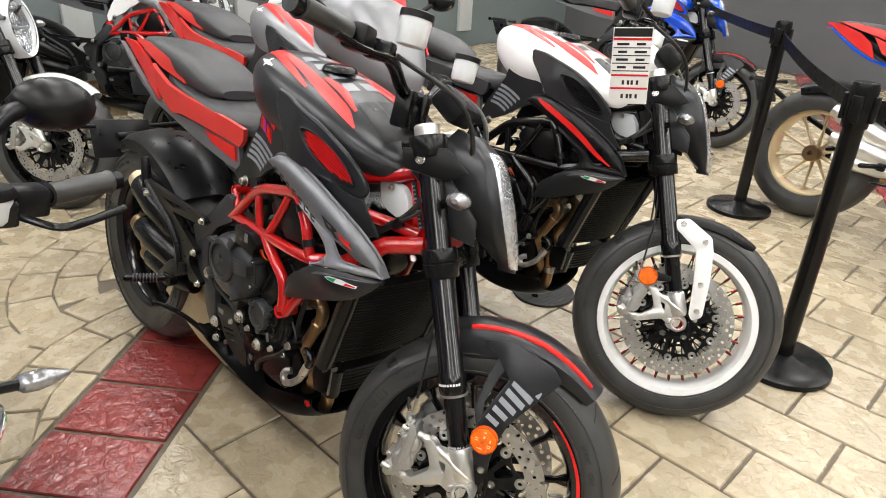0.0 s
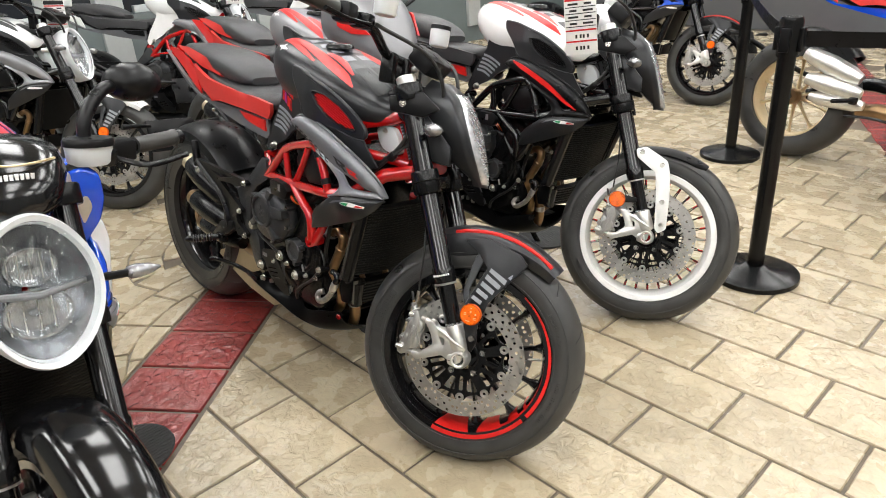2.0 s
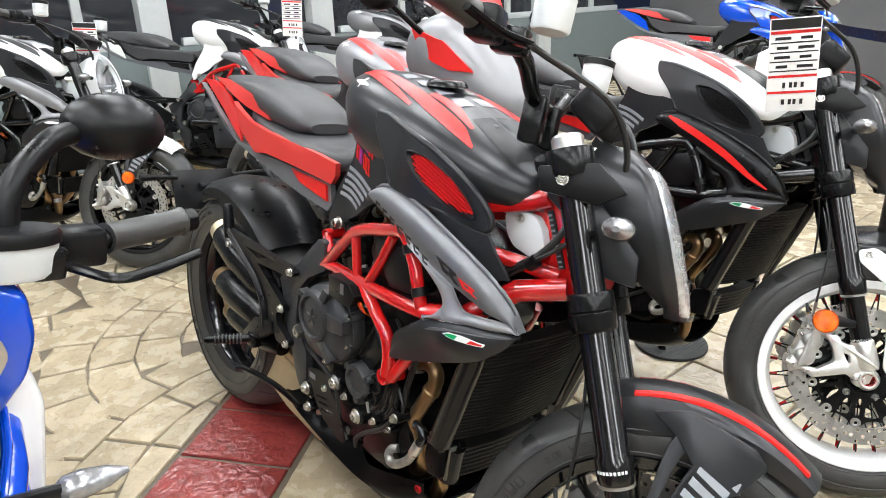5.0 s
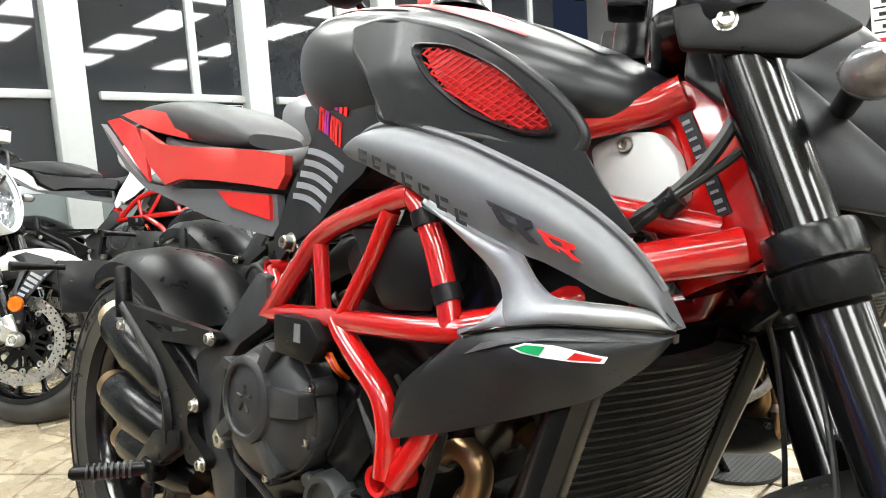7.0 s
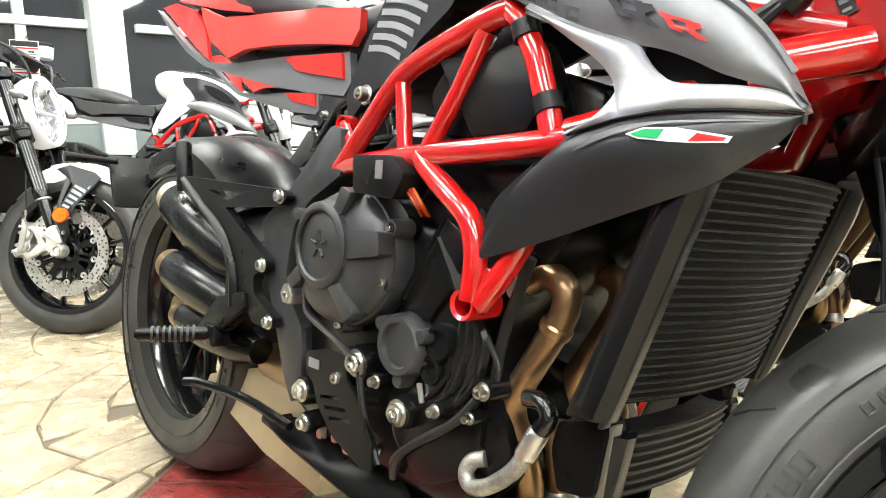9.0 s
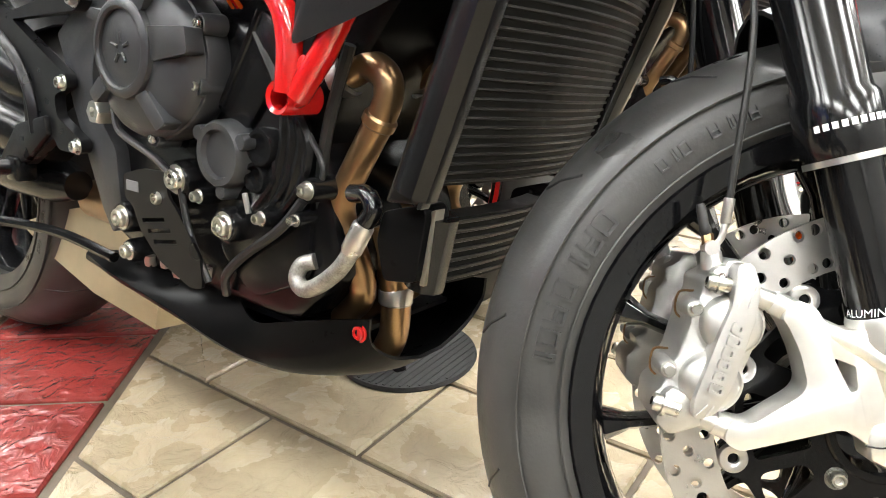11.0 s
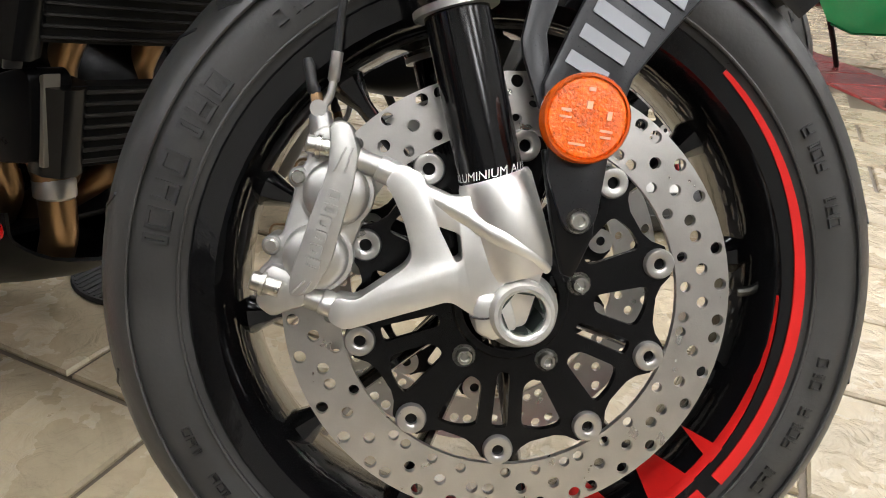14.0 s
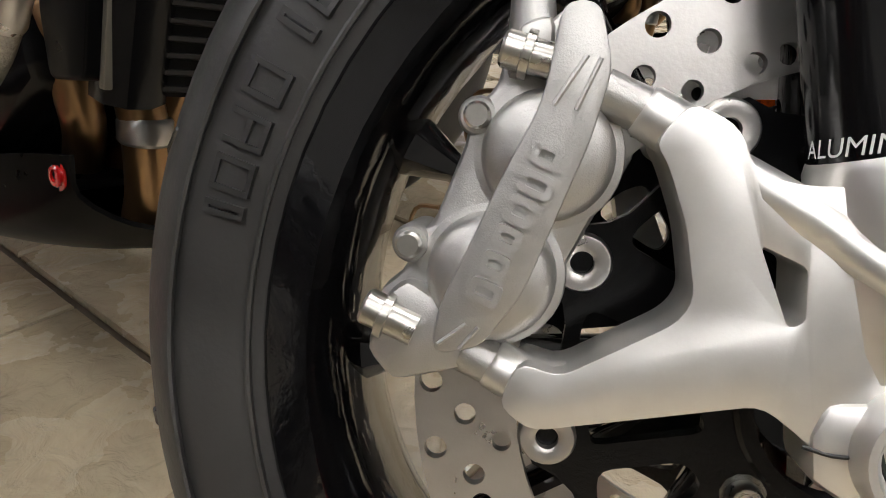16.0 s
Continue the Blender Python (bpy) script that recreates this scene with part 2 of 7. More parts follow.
def cut_hole(own, hole):
    """Takes a hole out of a flat sheet in x, z."""
    for k in range(len(hole)):
        a, b = Vector((hole[k][0], 0, hole[k][1])), Vector((hole[k - 1][0], 0, hole[k - 1][1]))
        d = (b - a).normalized()
        bmesh.ops.bisect_plane(own, geom=own.verts[:] + own.edges[:] + own.faces[:], plane_co=a, plane_no=Vector((-d.z, 0, d.x)))
    gone = [f for f in own.faces if inside_poly(f.calc_center_median().x, f.calc_center_median().z, hole)]
    bmesh.ops.delete(own, geom=gone, context="FACES")


def holed_prism(poly, hole, y0, y1, bm=None):
    own = B()
    own.faces.new([own.verts.new((x, y0, z)) for x, z in poly])
    cut_hole(own, hole)
    ret = bmesh.ops.extrude_face_region(own, geom=own.faces[:])
    for v in (g for g in ret["geom"] if isinstance(g, bmesh.types.BMVert)):
        v.co.y = y1
    return merge(own, bm)


def sheet(poly, fy, step=0.02, thick=0.004, bm=None, hole=None):
    """A curved panel: a polygon in x, z cut fine, laid on y = fy(x, z), with thickness."""
    own = B()
    own.faces.new([own.verts.new((x, 0, z)) for x, z in poly])
    for axis, i in ((Vector((1, 0, 0)), 0), (Vector((0, 0, 1)), 2)):
        lo, hi = min(v.co[i] for v in own.verts), max(v.co[i] for v in own.verts)
        k = lo + step
        while k < hi - step * 0.3:
            bmesh.ops.bisect_plane(own, geom=own.verts[:] + own.edges[:] + own.faces[:], plane_co=axis * k, plane_no=axis)
            k += step
    if hole:
        cut_hole(own, hole)
    for v in own.verts:
        v.co.y = fy(v.co.x, v.co.z)
    bmesh.ops.recalc_face_normals(own, faces=own.faces)
    bmesh.ops.solidify(own, geom=own.faces[:], thickness=thick)
    return merge(own, bm)


def skin(first, second, fy, bulge=0.0, roll=0.0, thick=0.004, steps=5, across=9, bm=None):
    """A curved panel between two paired edge lines in x, z, bulging outwards and rolled in at its first edge."""
    own = B()
    a, b = smooth_rings(first, steps), smooth_rings(second, steps)
    rows = []
    for p, q in zip(a, b):
        row = []
        for k in range(across + 1):
            t = k / across
            x, z = p * (1 - t) + q * t
            row.append(own.verts.new((x, fy(x, z) - bulge * 4 * t * (1 - t) + roll * max(0.0, 1 - t / 0.3) ** 2, z)))
        rows.append(row)
    for r, q in zip(rows, rows[1:]):
        for k in range(across):
            own.faces.new((r[k], r[k + 1], q[k + 1], q[k]))
    bmesh.ops.remove_doubles(own, verts=own.verts, dist=1e-5)
    bmesh.ops.recalc_face_normals(own, faces=own.faces)
    if sum(f.normal.y for f in own.faces) > 0:
        bmesh.ops.reverse_faces(own, faces=own.faces[:])
    bmesh.ops.solidify(own, geom=own.faces[:], thickness=thick)
    return merge(own, bm)


def loft(rings, bm=None, caps=True):
    bm = bm or B()
    vs = [[bm.verts.new(p) for p in r] for r in rings]
    n = len(vs[0])
    for a, b in zip(vs, vs[1:]):
        for k in range(n):
            bm.faces.new((a[k], a[(k + 1) % n], b[(k + 1) % n], b[k]))
    if caps:
        bm.faces.new(vs[0][::-1])
        bm.faces.new(vs[-1])
    return bm


def oval(x, zc, hw, hh, e=2.5, n=24, yc=0.0, tilt=0.0):
    """A rounded ring across the x axis."""
    out = []
    for k in range(n):
        a = 2 * math.pi * k / n
        c, s = math.cos(a), math.sin(a)
        y = hw * math.copysign(abs(c) ** (2 / e), c)
        z = hh * math.copysign(abs(s) ** (2 / e), s)
        out.append(Vector((x + tilt * z, yc + y, zc + z)))
    return out


def smooth_rings(rows, steps=4):
    """Finer rows of section numbers, by Catmull-Rom."""
    pts = [np.array(r, float) for r in rows]
    p = [2 * pts[0] - pts[1]] + pts + [2 * pts[-1] - pts[-2]]
    out = []
    for a, b, c, d in zip(p, p[1:], p[2:], p[3:]):
        for k in range(steps):
            t = k / steps
            out.append(0.5 * ((2 * b) + (c - a) * t + (2 * a - 5 * b + 4 * c - d) * t * t + (3 * b - a - 3 * c + d) * t ** 3))
    return out + [pts[-1]]


def box(c, size, bevel=0.004, m=None, bm=None):
    own = B()
    bmesh.ops.create_cube(own, size=1)
    for v in own.verts:
        v.co = Vector((v.co.x * size[0], v.co.y * size[1], v.co.z * size[2]))
    if bevel:
        bmesh.ops.bevel(own, geom=own.edges[:], offset=bevel, segments=2, affect="EDGES", profile=0.5)
    for v in own.verts:
        v.co = (m @ v.co if m else v.co) + Vector(c)
    return merge(own, bm)


def bolt(c, r=0.006, h=-0.006, axis="y", bm=None):
    """A socket-head bolt."""
    s = 1 if h > 0 else -1
    prof = [(0, h * 0.35), (r * 0.5, h * 0.35), (r * 0.55, h), (r * 0.85, h), (r, h * 0.7), (r, 0), (r * 1.35, 0), (r * 1.35, -s * 0.001), (0, -s * 0.001)]
    return lathe(prof, 12, c, axis, bm)


def mirror_y(bm):
    """The same again on the other side of the mid plane."""
    own = bm.copy()
    for v in own.verts:
        v.co.y = -v.co.y
    bmesh.ops.reverse_faces(own, faces=own.faces[:])
    return own


# ---- the room ----
CONCRETE = mat("tan stamped concrete", (0.39, 0.325, 0.22), 0.26, vary=0.3, scale=10, bump=0.5, bump_scale=30, obj=0.35, rvary=0.6, coat=0.3, depth=0.012, distort=0.8, vein=0.06)
RED_CONCRETE = mat("red stamped concrete", (0.24, 0.038, 0.034), 0.22, vary=0.25, scale=11, bump=0.6, bump_scale=30, obj=0.4, coat=0.4, depth=0.012, distort=0.8, vein=0.12)
GROUT = mat("dark grout", (0.105, 0.083, 0.058), 0.5, vary=0.3, scale=40, bump=0.3)
WALL_GREY = mat("grey green wall panel", (0.13, 0.155, 0.155), 0.45, vary=0.08, scale=4)
WALL_DARK = mat("dark wall", (0.09, 0.09, 0.095), 0.6, vary=0.15, scale=3)
WALL_UNSEEN = mat("grey wall", (0.2, 0.2, 0.19), 0.6, vary=0.06, scale=3)
CEILING = mat("ceiling tile", (0.42, 0.42, 0.41), 0.8, vary=0.06, scale=40, bump=0.2)
MULLION = mat("pale grey window profile", (0.42, 0.44, 0.44), 0.35, vary=0.05)
PANE = mat("window glass", (0.02, 0.022, 0.026), 0.03, vary=0.05, spec=0.9)
TROFFER = mat("lit lamp diffuser", (1.0, 0.97, 0.93), 0.5, vary=0.0, glow=16.0)
NIGHT = mat("distance at night", (0.02, 0.025, 0.04), 0.9, vary=0.5, scale=0.4)

X0, X1, Y0, Y1, ZC = -3.4, 6.0, -4.5, 7.0, 3.1


def slab(name, lo, hi, material, label="", bevel=0.0):
    c = [(a + b) / 2 for a, b in zip(lo, hi)]
    ob = new(name, finish(box(c, [b - a for a, b in zip(lo, hi)], bevel), name, material))
    return tagged(ob, label, "", "", "structure")


floor = slab("floor", (X0 - 0.2, Y0 - 0.2, -0.2), (X1 + 0.2, Y1 + 0.2, -0.004), GROUT, "tan stamped concrete paving with dark joints and a red band")
slab("ceiling", (X0 - 0.2, Y0 - 0.2, ZC), (X1 + 0.2, Y1 + 0.2, ZC + 0.15), CEILING, "pale suspended ceiling with lit panels")
# South and east walls are unseen, added to close the room; their grey tunes bounce.
slab("wall_south", (X0, Y0 - 0.2, 0), (X1, Y0, ZC), WALL_UNSEEN, "plain grey showroom wall")
slab("wall_north", (X0, Y1, 0), (X1, Y1 + 0.2, ZC), WALL_DARK, "plain dark showroom wall")
slab("wall_east", (X1, Y0 - 0.2, 0), (X1 + 0.2, Y1 + 0.2, ZC), WALL_UNSEEN, "plain grey showroom wall")
low_wall = slab("wall_west", (X0 - 0.2, Y0 - 0.2, 0), (X0, Y1 + 0.2, 0.78), WALL_GREY, "grey-green panel wall below the windows")
slab("wall_west_head", (X0 - 0.2, Y0 - 0.2, 2.75), (X0, Y1 + 0.2, ZC), WALL_GREY, "grey band above the windows")


def window(name, y0, y1, z0, z1):
    root = tagged(new(name), "dark night-time shop window in pale metal profiles", "window", "", "structure")
    root.location = (X0 - 0.06, (y0 + y1) / 2, z0)
    w, h = (y1 - y0) / 2, z1 - z0
    part("pane", box((-0.02, 0, h / 2), (0.012, 2 * w - 0.02, h - 0.02), 0), PANE, root)
    part("mullion", box((0.03, -w, h / 2 - 0.3), (0.14, 0.2, h + 0.6), 0.006), MULLION, root)
    for z in (0.03, 0.62, h - 0.03):
        part("transom", box((0.0, 0.095, z), (0.06, 2 * w - 0.21, 0.055), 0.005), MULLION, root)
    part("glazing_bar", box((-0.002, w * 0.3, h / 2), (0.045, 0.06, h - 0.12), 0.004), MULLION, root)
    return root


for k in range(8):
    window(f"window_{k + 1}", -4.4 + 1.35 * k, -3.05 + 1.35 * k, 0.78, 2.75)


# lit ceiling panels
def ceiling_light(x, y):
    root = tagged(new("ceiling_light"), "rectangular lit ceiling panel in a white frame", "ceiling light", "ceiling lights")
    root.location = (x, y, ZC)
    part("frame", prism([(-0.63, -0.02), (0.63, -0.02), (0.63, 0.0), (-0.63, 0.0)], -0.33, 0.33, 0.004), MULLION, root)
    part("diffuser", box((0, 0, -0.024), (1.2, 0.6, 0.006), 0.002), TROFFER, root)
    return root


first_light = ceiling_light(-2.2, -3.0)
for i in range(5):
    for j in range(6):
        if i or j:
            copy_thing(first_light, pose(-2.2 + 1.8 * i, -3.0 + 1.75 * j, ZC))


# barrier posts with a belt
def barrier_post(x, y):
    root = tagged(new("barrier_post"), "black metal queue post on a round base", "barrier post", "queue posts")
    root.location = (x, y, 0)
    part("base", lathe([(0, 0), (0.155, 0), (0.16, 0.006), (0.158, 0.022), (0.13, 0.032), (0.05, 0.04), (0.034, 0.05), (0, 0.05)], 40, axis="z"), BLACK_SATIN, root)
    part("pole", lathe([(0, 0.045), (0.029, 0.045), (0.029, 0.83), (0, 0.83)], 24, axis="z"), BLACK_SATIN, root)
    head = part("head", lathe([(0, 0.82), (0.036, 0.82), (0.037, 0.93), (0.032, 0.945), (0, 0.945)], 24, axis="z"), BLACK_SATIN, root)
    for a in range(4):
        part("slot_cover", box((0, 0, 0), (0.012, 0.03, 0.075), 0.003), BLACK_MATT, head, m=pose(0.04 * math.cos(a * math.pi / 2), 0.04 * math.sin(a * math.pi / 2), 0.875, 0, 0, a * 90))
    return root


P1, P2 = (1.528, 1.39), (0.828, 2.68)
barrier_post(*P1)
barrier_post(*P2)
barrier_post(2.9, 2.2)


def belt(a, b, z=0.875):
    d = Vector((b[0] - a[0], b[1] - a[1], 0))
    n = d.normalized()
    p, q = Vector((*a, z)) + n * 0.04, Vector((*b, z)) - n * 0.04
    s = n.cross(Vector((0, 0, 1))) * 0.0012
    rings = []
    for k in range(9):
        t = k / 8
        c = p.lerp(q, t) - Vector((0, 0, 0.02 * 4 * t * (1 - t)))
        rings.append([c + s + Vector((0, 0, 0.025)), c - s + Vector((0, 0, 0.025)), c - s - Vector((0, 0, 0.025)), c + s - Vector((0, 0, 0.025))])
    ob = new("barrier_belt", finish(loft(rings), "barrier_belt", BLACK_MATT))
    return tagged(ob, "black woven barrier belt strung between queue posts", "barrier belt", "barrier belts")


belt(P1, P2)
belt(P1, (2.9, 2.2))
belt(P2, (-0.4, 4.2))


# ---- motorcycles ----
RAKE = radians(24.5)
PIVOT = Vector((1.33, 0, 0.277))
STEER_AXIS = Vector((-math.sin(RAKE), 0, math.cos(RAKE)))
AX = Vector((1.3503, 0, 0.2860))
BOSS = Vector((1.3495, 0, 0.2882))
FORK_REF = Vector((1.3573, 0, 0.2894))
RX = Vector((0, 0, 0.325))


def steer(deg):
    return Matrix.Translation(PIVOT) @ Matrix.Rotation(radians(deg), 4, STEER_AXIS) @ Matrix.Translation(-PIVOT)


def fx(u, y, w):
    """A point given from the front axle region: ahead, to the left, up."""
    return Vector((FORK_REF.x + u, y, FORK_REF.z + w))


def fpoly(pts):
    return [(FORK_REF.x + u, FORK_REF.z + w) for u, w in pts]


def tyre_profile(half, rim):
    out = [(r, h) for r, h in half]
    return [(rim, -half[0][1])] + [(r, -h) for r, h in half] + [(r, h) for r, h in half[::-1][1:]] + [(rim, half[0][1])]


def perforated_ring(c, r0, r1, rows, n, thick, y, hole):
    """A flat ring with round holes right through it; hole(row, k) says where."""
    bm = B()
    sides = []
    for yy in (y, y - thick):
        corner = {}

        def at(r, a):
            key = (round(r, 6), round(a % (2 * math.pi), 6))
            if key not in corner:
                corner[key] = bm.verts.new((c.x + r * math.cos(a), yy, c.z + r * math.sin(a)))
            return corner[key]

        loops = {}
        for row in range(rows):
            ra, rb = r0 + (r1 - r0) * row / rows, r0 + (r1 - r0) * (row + 1) / rows
            for k in range(n):
                a, b = 2 * math.pi * k / n, 2 * math.pi * (k + 1) / n
                q = [at(ra, a), at(rb, a), at(rb, b), at(ra, b)]
                if not hole(row, k):
                    bm.faces.new(q)
                    continue
                m, rm, am = [], (ra + rb) / 2, (a + b) / 2
                rad = 0.35 * min(rb - ra, rm * (b - a))
                for t in range(16):
                    th = math.pi * 1.25 - t * math.pi / 8
                    du, dv = rad * math.cos(th), rad * math.sin(th)
                    m.append(bm.verts.new((c.x + (rm + du) * math.cos(am + dv / rm), yy, c.z + (rm + du) * math.sin(am + dv / rm))))
                # corners sit at 5/4, 7/4, 1/4, 3/4 of half a turn
                ca = [q[0], q[3], q[2], q[1]]
                for s in range(4):
                    bm.faces.new((ca[s], m[4 * s], m[(4 * s - 1) % 16], m[(4 * s - 2) % 16], m[(4 * s - 3) % 16], m[(4 * s - 4) % 16], ca[(s - 1) % 4]))
                loops[row, k] = m
        sides.append((corner, loops))
    for key, loop in sides[0][1].items():
        other = sides[1][1][key]
        for t in range(16):
            bm.faces.new((loop[t], loop[(t + 1) % 16], other[(t + 1) % 16], other[t]))
    for r in (r0, r1):
        for k in range(n):
            keys = [(round(r, 6), round((2 * math.pi * j / n) % (2 * math.pi), 6)) for j in (k, k + 1)]
            bm.faces.new((sides[0][0][keys[0]], sides[0][0][keys[1]], sides[1][0][keys[1]], sides[1][0][keys[0]]))
    return bm


def plate(outer, holes, y0, y1):
    """A flat plate in x, z with any number of holes."""
    bm = B()
    edges = []
    for ring in [outer] + holes:
        vs = [bm.verts.new((x, y0, z)) for x, z in ring]
        edges += [bm.edges.new((vs[k], vs[(k + 1) % len(vs)])) for k in range(len(vs))]
    bmesh.ops.triangle_fill(bm, use_beauty=True, use_dissolve=False, edges=edges)
    out = bmesh.ops.extrude_face_region(bm, geom=bm.faces[:])
    for v in out["geom"]:
        if isinstance(v, bmesh.types.BMVert):
            v.co.y = y1
    bmesh.ops.recalc_face_normals(bm, faces=bm.faces)
    return bm


def round_poly(pts, r, steps=3):
    """A polygon with its corners rounded off."""
    out = []
    n = len(pts)
    for k in range(n):
        a, b, c = (Vector((*pts[(k + d) % n], 0)) for d in (-1, 0, 1))
        p, q = b + (a - b).normalized() * min(r, (a - b).length * 0.45), b + (c - b).normalized() * min(r, (c - b).length * 0.45)
        for t in range(steps + 1):
            t /= steps
            m = p * (1 - t) ** 2 + b * 2 * t * (1 - t) + q * t * t
            out.append((m.x, m.y))
    return out


def brake_disc(root, c, y, side, m, carrier_mat, r=0.1545, rows=3, n=72):
    holes = lambda row, k: (k + (row + k // 6) % 2) % 2 == 0 and not (row == 0 and k % 8 == 5)
    d = part("brake_disc", perforated_ring(c, r * 0.757, r, rows, n, 0.0045, y, holes), STEEL, root, "drilled steel brake disc", m)
    at = lambda rr, deg: (c.x + rr * math.cos(radians(deg)), c.z + rr * math.sin(radians(deg)))
    bobbins = [22.2 + 36 * k for k in range(10)]
    rim = []
    for b in bobbins:
        rim += [at(0.1135, b - 5.5), at(0.1155, b), at(0.1135, b + 5.5), at(0.106, b + 9), at(0.1025, b + 13), at(0.102, b + 18), at(0.1025, b + 23), at(0.106, b + 27)]
    cuts = [[at(0.034, 10 * k) for k in range(36)]]
    for b in bobbins[::2]:
        for s in (-1, 1):
            cuts.append(round_poly([at(0.058, b + s * 10.5), at(0.060, b + s * 22), at(0.0915, b + s * 26.2), at(0.0965, b + s * 17), at(0.0975, b + s * 8)], 0.006))
    for b in bobbins[1::2]:
        cuts.append(round_poly([at(0.0505, b - 5), at(0.0505, b + 5), at(0.091, b + 3.6), at(0.091, b - 3.6)], 0.004))
    part("carrier", plate(rim, cuts, y - 0.003, y + 0.003), carrier_mat, d, "black anodised disc carrier with open windows")
    part("carrier_step", lathe([(0.034, y + side * 0.003), (0.0405, y + side * 0.003), (0.0405, y + side * 0.0045), (0.039, y + side * 0.006), (0.034, y + side * 0.006)], 40, c), carrier_mat, d)
    for b in bobbins:
        x, z = at(0.1062, b)
        part("bobbin", lathe([(0.0042, 0), (0.0042, side * 0.0035), (0.0062, side * 0.0045), (0.0098, side * 0.004), (0.0108, side * 0.002), (0.0108, -side * 0.008), (0.0042, -side * 0.008)], 22, Vector((x, y + side * 0.003, z))), STEEL, d)
    for b in bobbins[::2]:
        x, z = at(0.0492, b)
        part("disc_bolt", bolt(Vector((x, y + side * 0.003, z)), 0.0062, side * 0.006), CHROME, d)
    return d


def arc_strip(c, a0, a1, ins, outs, y_in, y_out, lift, n=36):
    """A thin curved band on the rim; its two edges run from one radius to another."""
    bm = B()
    rows = []
    for k in range(n + 1):
        t = k / n
        a = radians(a0 + (a1 - a0) * t)
        ri, ro = float(np.interp(t, [0, 0.5, 1], ins)), float(np.interp(t, [0, 0.5, 1], outs))
        rows.append([bm.verts.new((c.x + rr * math.cos(a), yy - h, c.z + rr * math.sin(a))) for rr, yy, h in ((ri, y_in, lift), (ro, y_out, lift), (ro, y_out, 0), (ri, y_in, 0))])
    for p, q in zip(rows, rows[1:]):
        for k in range(4):
            bm.faces.new((p[k], p[(k + 1) % 4], q[(k + 1) % 4], q[k]))
    bm.faces.new(rows[0])
    bm.faces.new(rows[-1][::-1])
    bmesh.ops.recalc_face_normals(bm, faces=bm.faces)
    return bm


def wheel(root, c, half, rim_r, spokes, m, rim_mat, red=True, width=0.055, wire=False):
    name = "front_wheel" if c is AX else "rear_wheel"
    w = part(name, lathe([(rim_r - 0.012, -width - 0.0005), (rim_r + 0.004, -width - 0.002), (rim_r + 0.006, -width), (rim_r + 0.006, -width + 0.006), (rim_r - 0.006, -width + 0.012), (rim_r - 0.016, -0.012), (rim_r - 0.016, 0.012),
                          (rim_r - 0.006, width - 0.012), (rim_r + 0.006, width - 0.006), (rim_r + 0.006, width + 0.002), (rim_r - 0.012, width), (rim_r - 0.02, width - 0.014), (rim_r - 0.024, 0.02), (rim_r - 0.024, -0.02), (rim_r - 0.02, -width + 0.012)], 72, c), rim_mat, root, "", m)
    part("tyre", lathe(tyre_profile(half, rim_r - 0.004), 96, c), RUBBER, w, "black road tyre with worn moulded sidewalls")
    part("hub", lathe([(0.012, -width * 0.9), (0.03, -width * 0.9), (0.03, -width * 0.5), (0.024, -0.01), (0.024, 0.01), (0.03, width * 0.5), (0.03, width * 0.9), (0.012, width * 0.9)], 28, c), rim_mat if not wire else BLACK_SATIN, w)
    for k in range(spokes):
        a = 2 * math.pi * (k + 0.5) / spokes
        if wire:
            for s in (-1, 1):
                b = a + s * 0.35 * (1 if k % 2 else -1)
                part("spoke", tube([c + Vector((0.034 * math.cos(b), s * 0.035, 0.034 * math.sin(b))), c + Vector(((rim_r - 0.02) * math.cos(a), s * 0.006, (rim_r - 0.02) * math.sin(a)))], 0.0016, 6), BLACK_SATIN, w)
            part("spoke_nipple", tube([c + Vector(((rim_r - 0.042) * math.cos(a), 0, (rim_r - 0.042) * math.sin(a))), c + Vector(((rim_r - 0.026) * math.cos(a), 0, (rim_r - 0.026) * math.sin(a)))], 0.004, 8), RED_FRAME, w)
            continue
        d = Vector((math.cos(a), 0, math.sin(a)))
        t = Vector((-d.z, 0, d.x))
        rings = []
        for r, hw, hy in ((0.024, 0.012, 0.022), (0.07, 0.0075, 0.017), (0.13, 0.006, 0.013), (rim_r - 0.045, 0.007, 0.013), (rim_r - 0.02, 0.017, 0.018)):
            o = c + d * r
            rings.append([o + t * hw * math.cos(q) + Vector((0, hy * math.sin(q), 0)) for q in (math.pi * j / 4 + math.pi / 8 for j in range(8))])
        part("spoke", loft(rings), rim_mat, w)
    # moulded marks round the sidewall
    big = max(half, key=lambda q: q[1])
    for a0, cnt, hgt, gap in ((150, 7, 0.017, 4.6), (108, 12, 0.010, 2.6), (20, 9, 0.009, 2.4), (-30, 12, 0.009, 2.3), (-150, 10, 0.006, 2.2)):
        for k in range(cnt):
            a = a0 + gap * k + 0.3 * math.sin(5.1 * k)
            if k % 5 == 3 and cnt > 8:
                continue
            r = big[0] - 0.006
            yb = -big[1] + 0.0012
            wide = 0.72 if k % 4 != 2 else 0.3
            edge = 0.14 * hgt
            for lo, hi, ra, rb in ((0.0, 0.12, -hgt / 2, hgt / 2), (wide - 0.12, wide, -hgt / 2, hgt / 2), (0.12, wide - 0.12, hgt / 2 - edge, hgt / 2), (0.12, wide - 0.12, -hgt / 2, -hgt / 2 + edge)):
                if k % 3 == 1 and ra > 0:
                    ra, rb = -edge / 2, edge / 2
                bars = lathe([(r + ra, yb - 0.0024), (r + rb, yb - 0.002), (r + rb, yb + 0.003), (r + ra, yb + 0.003)], 2, c, "y", None, a + gap * lo, a + gap * hi)
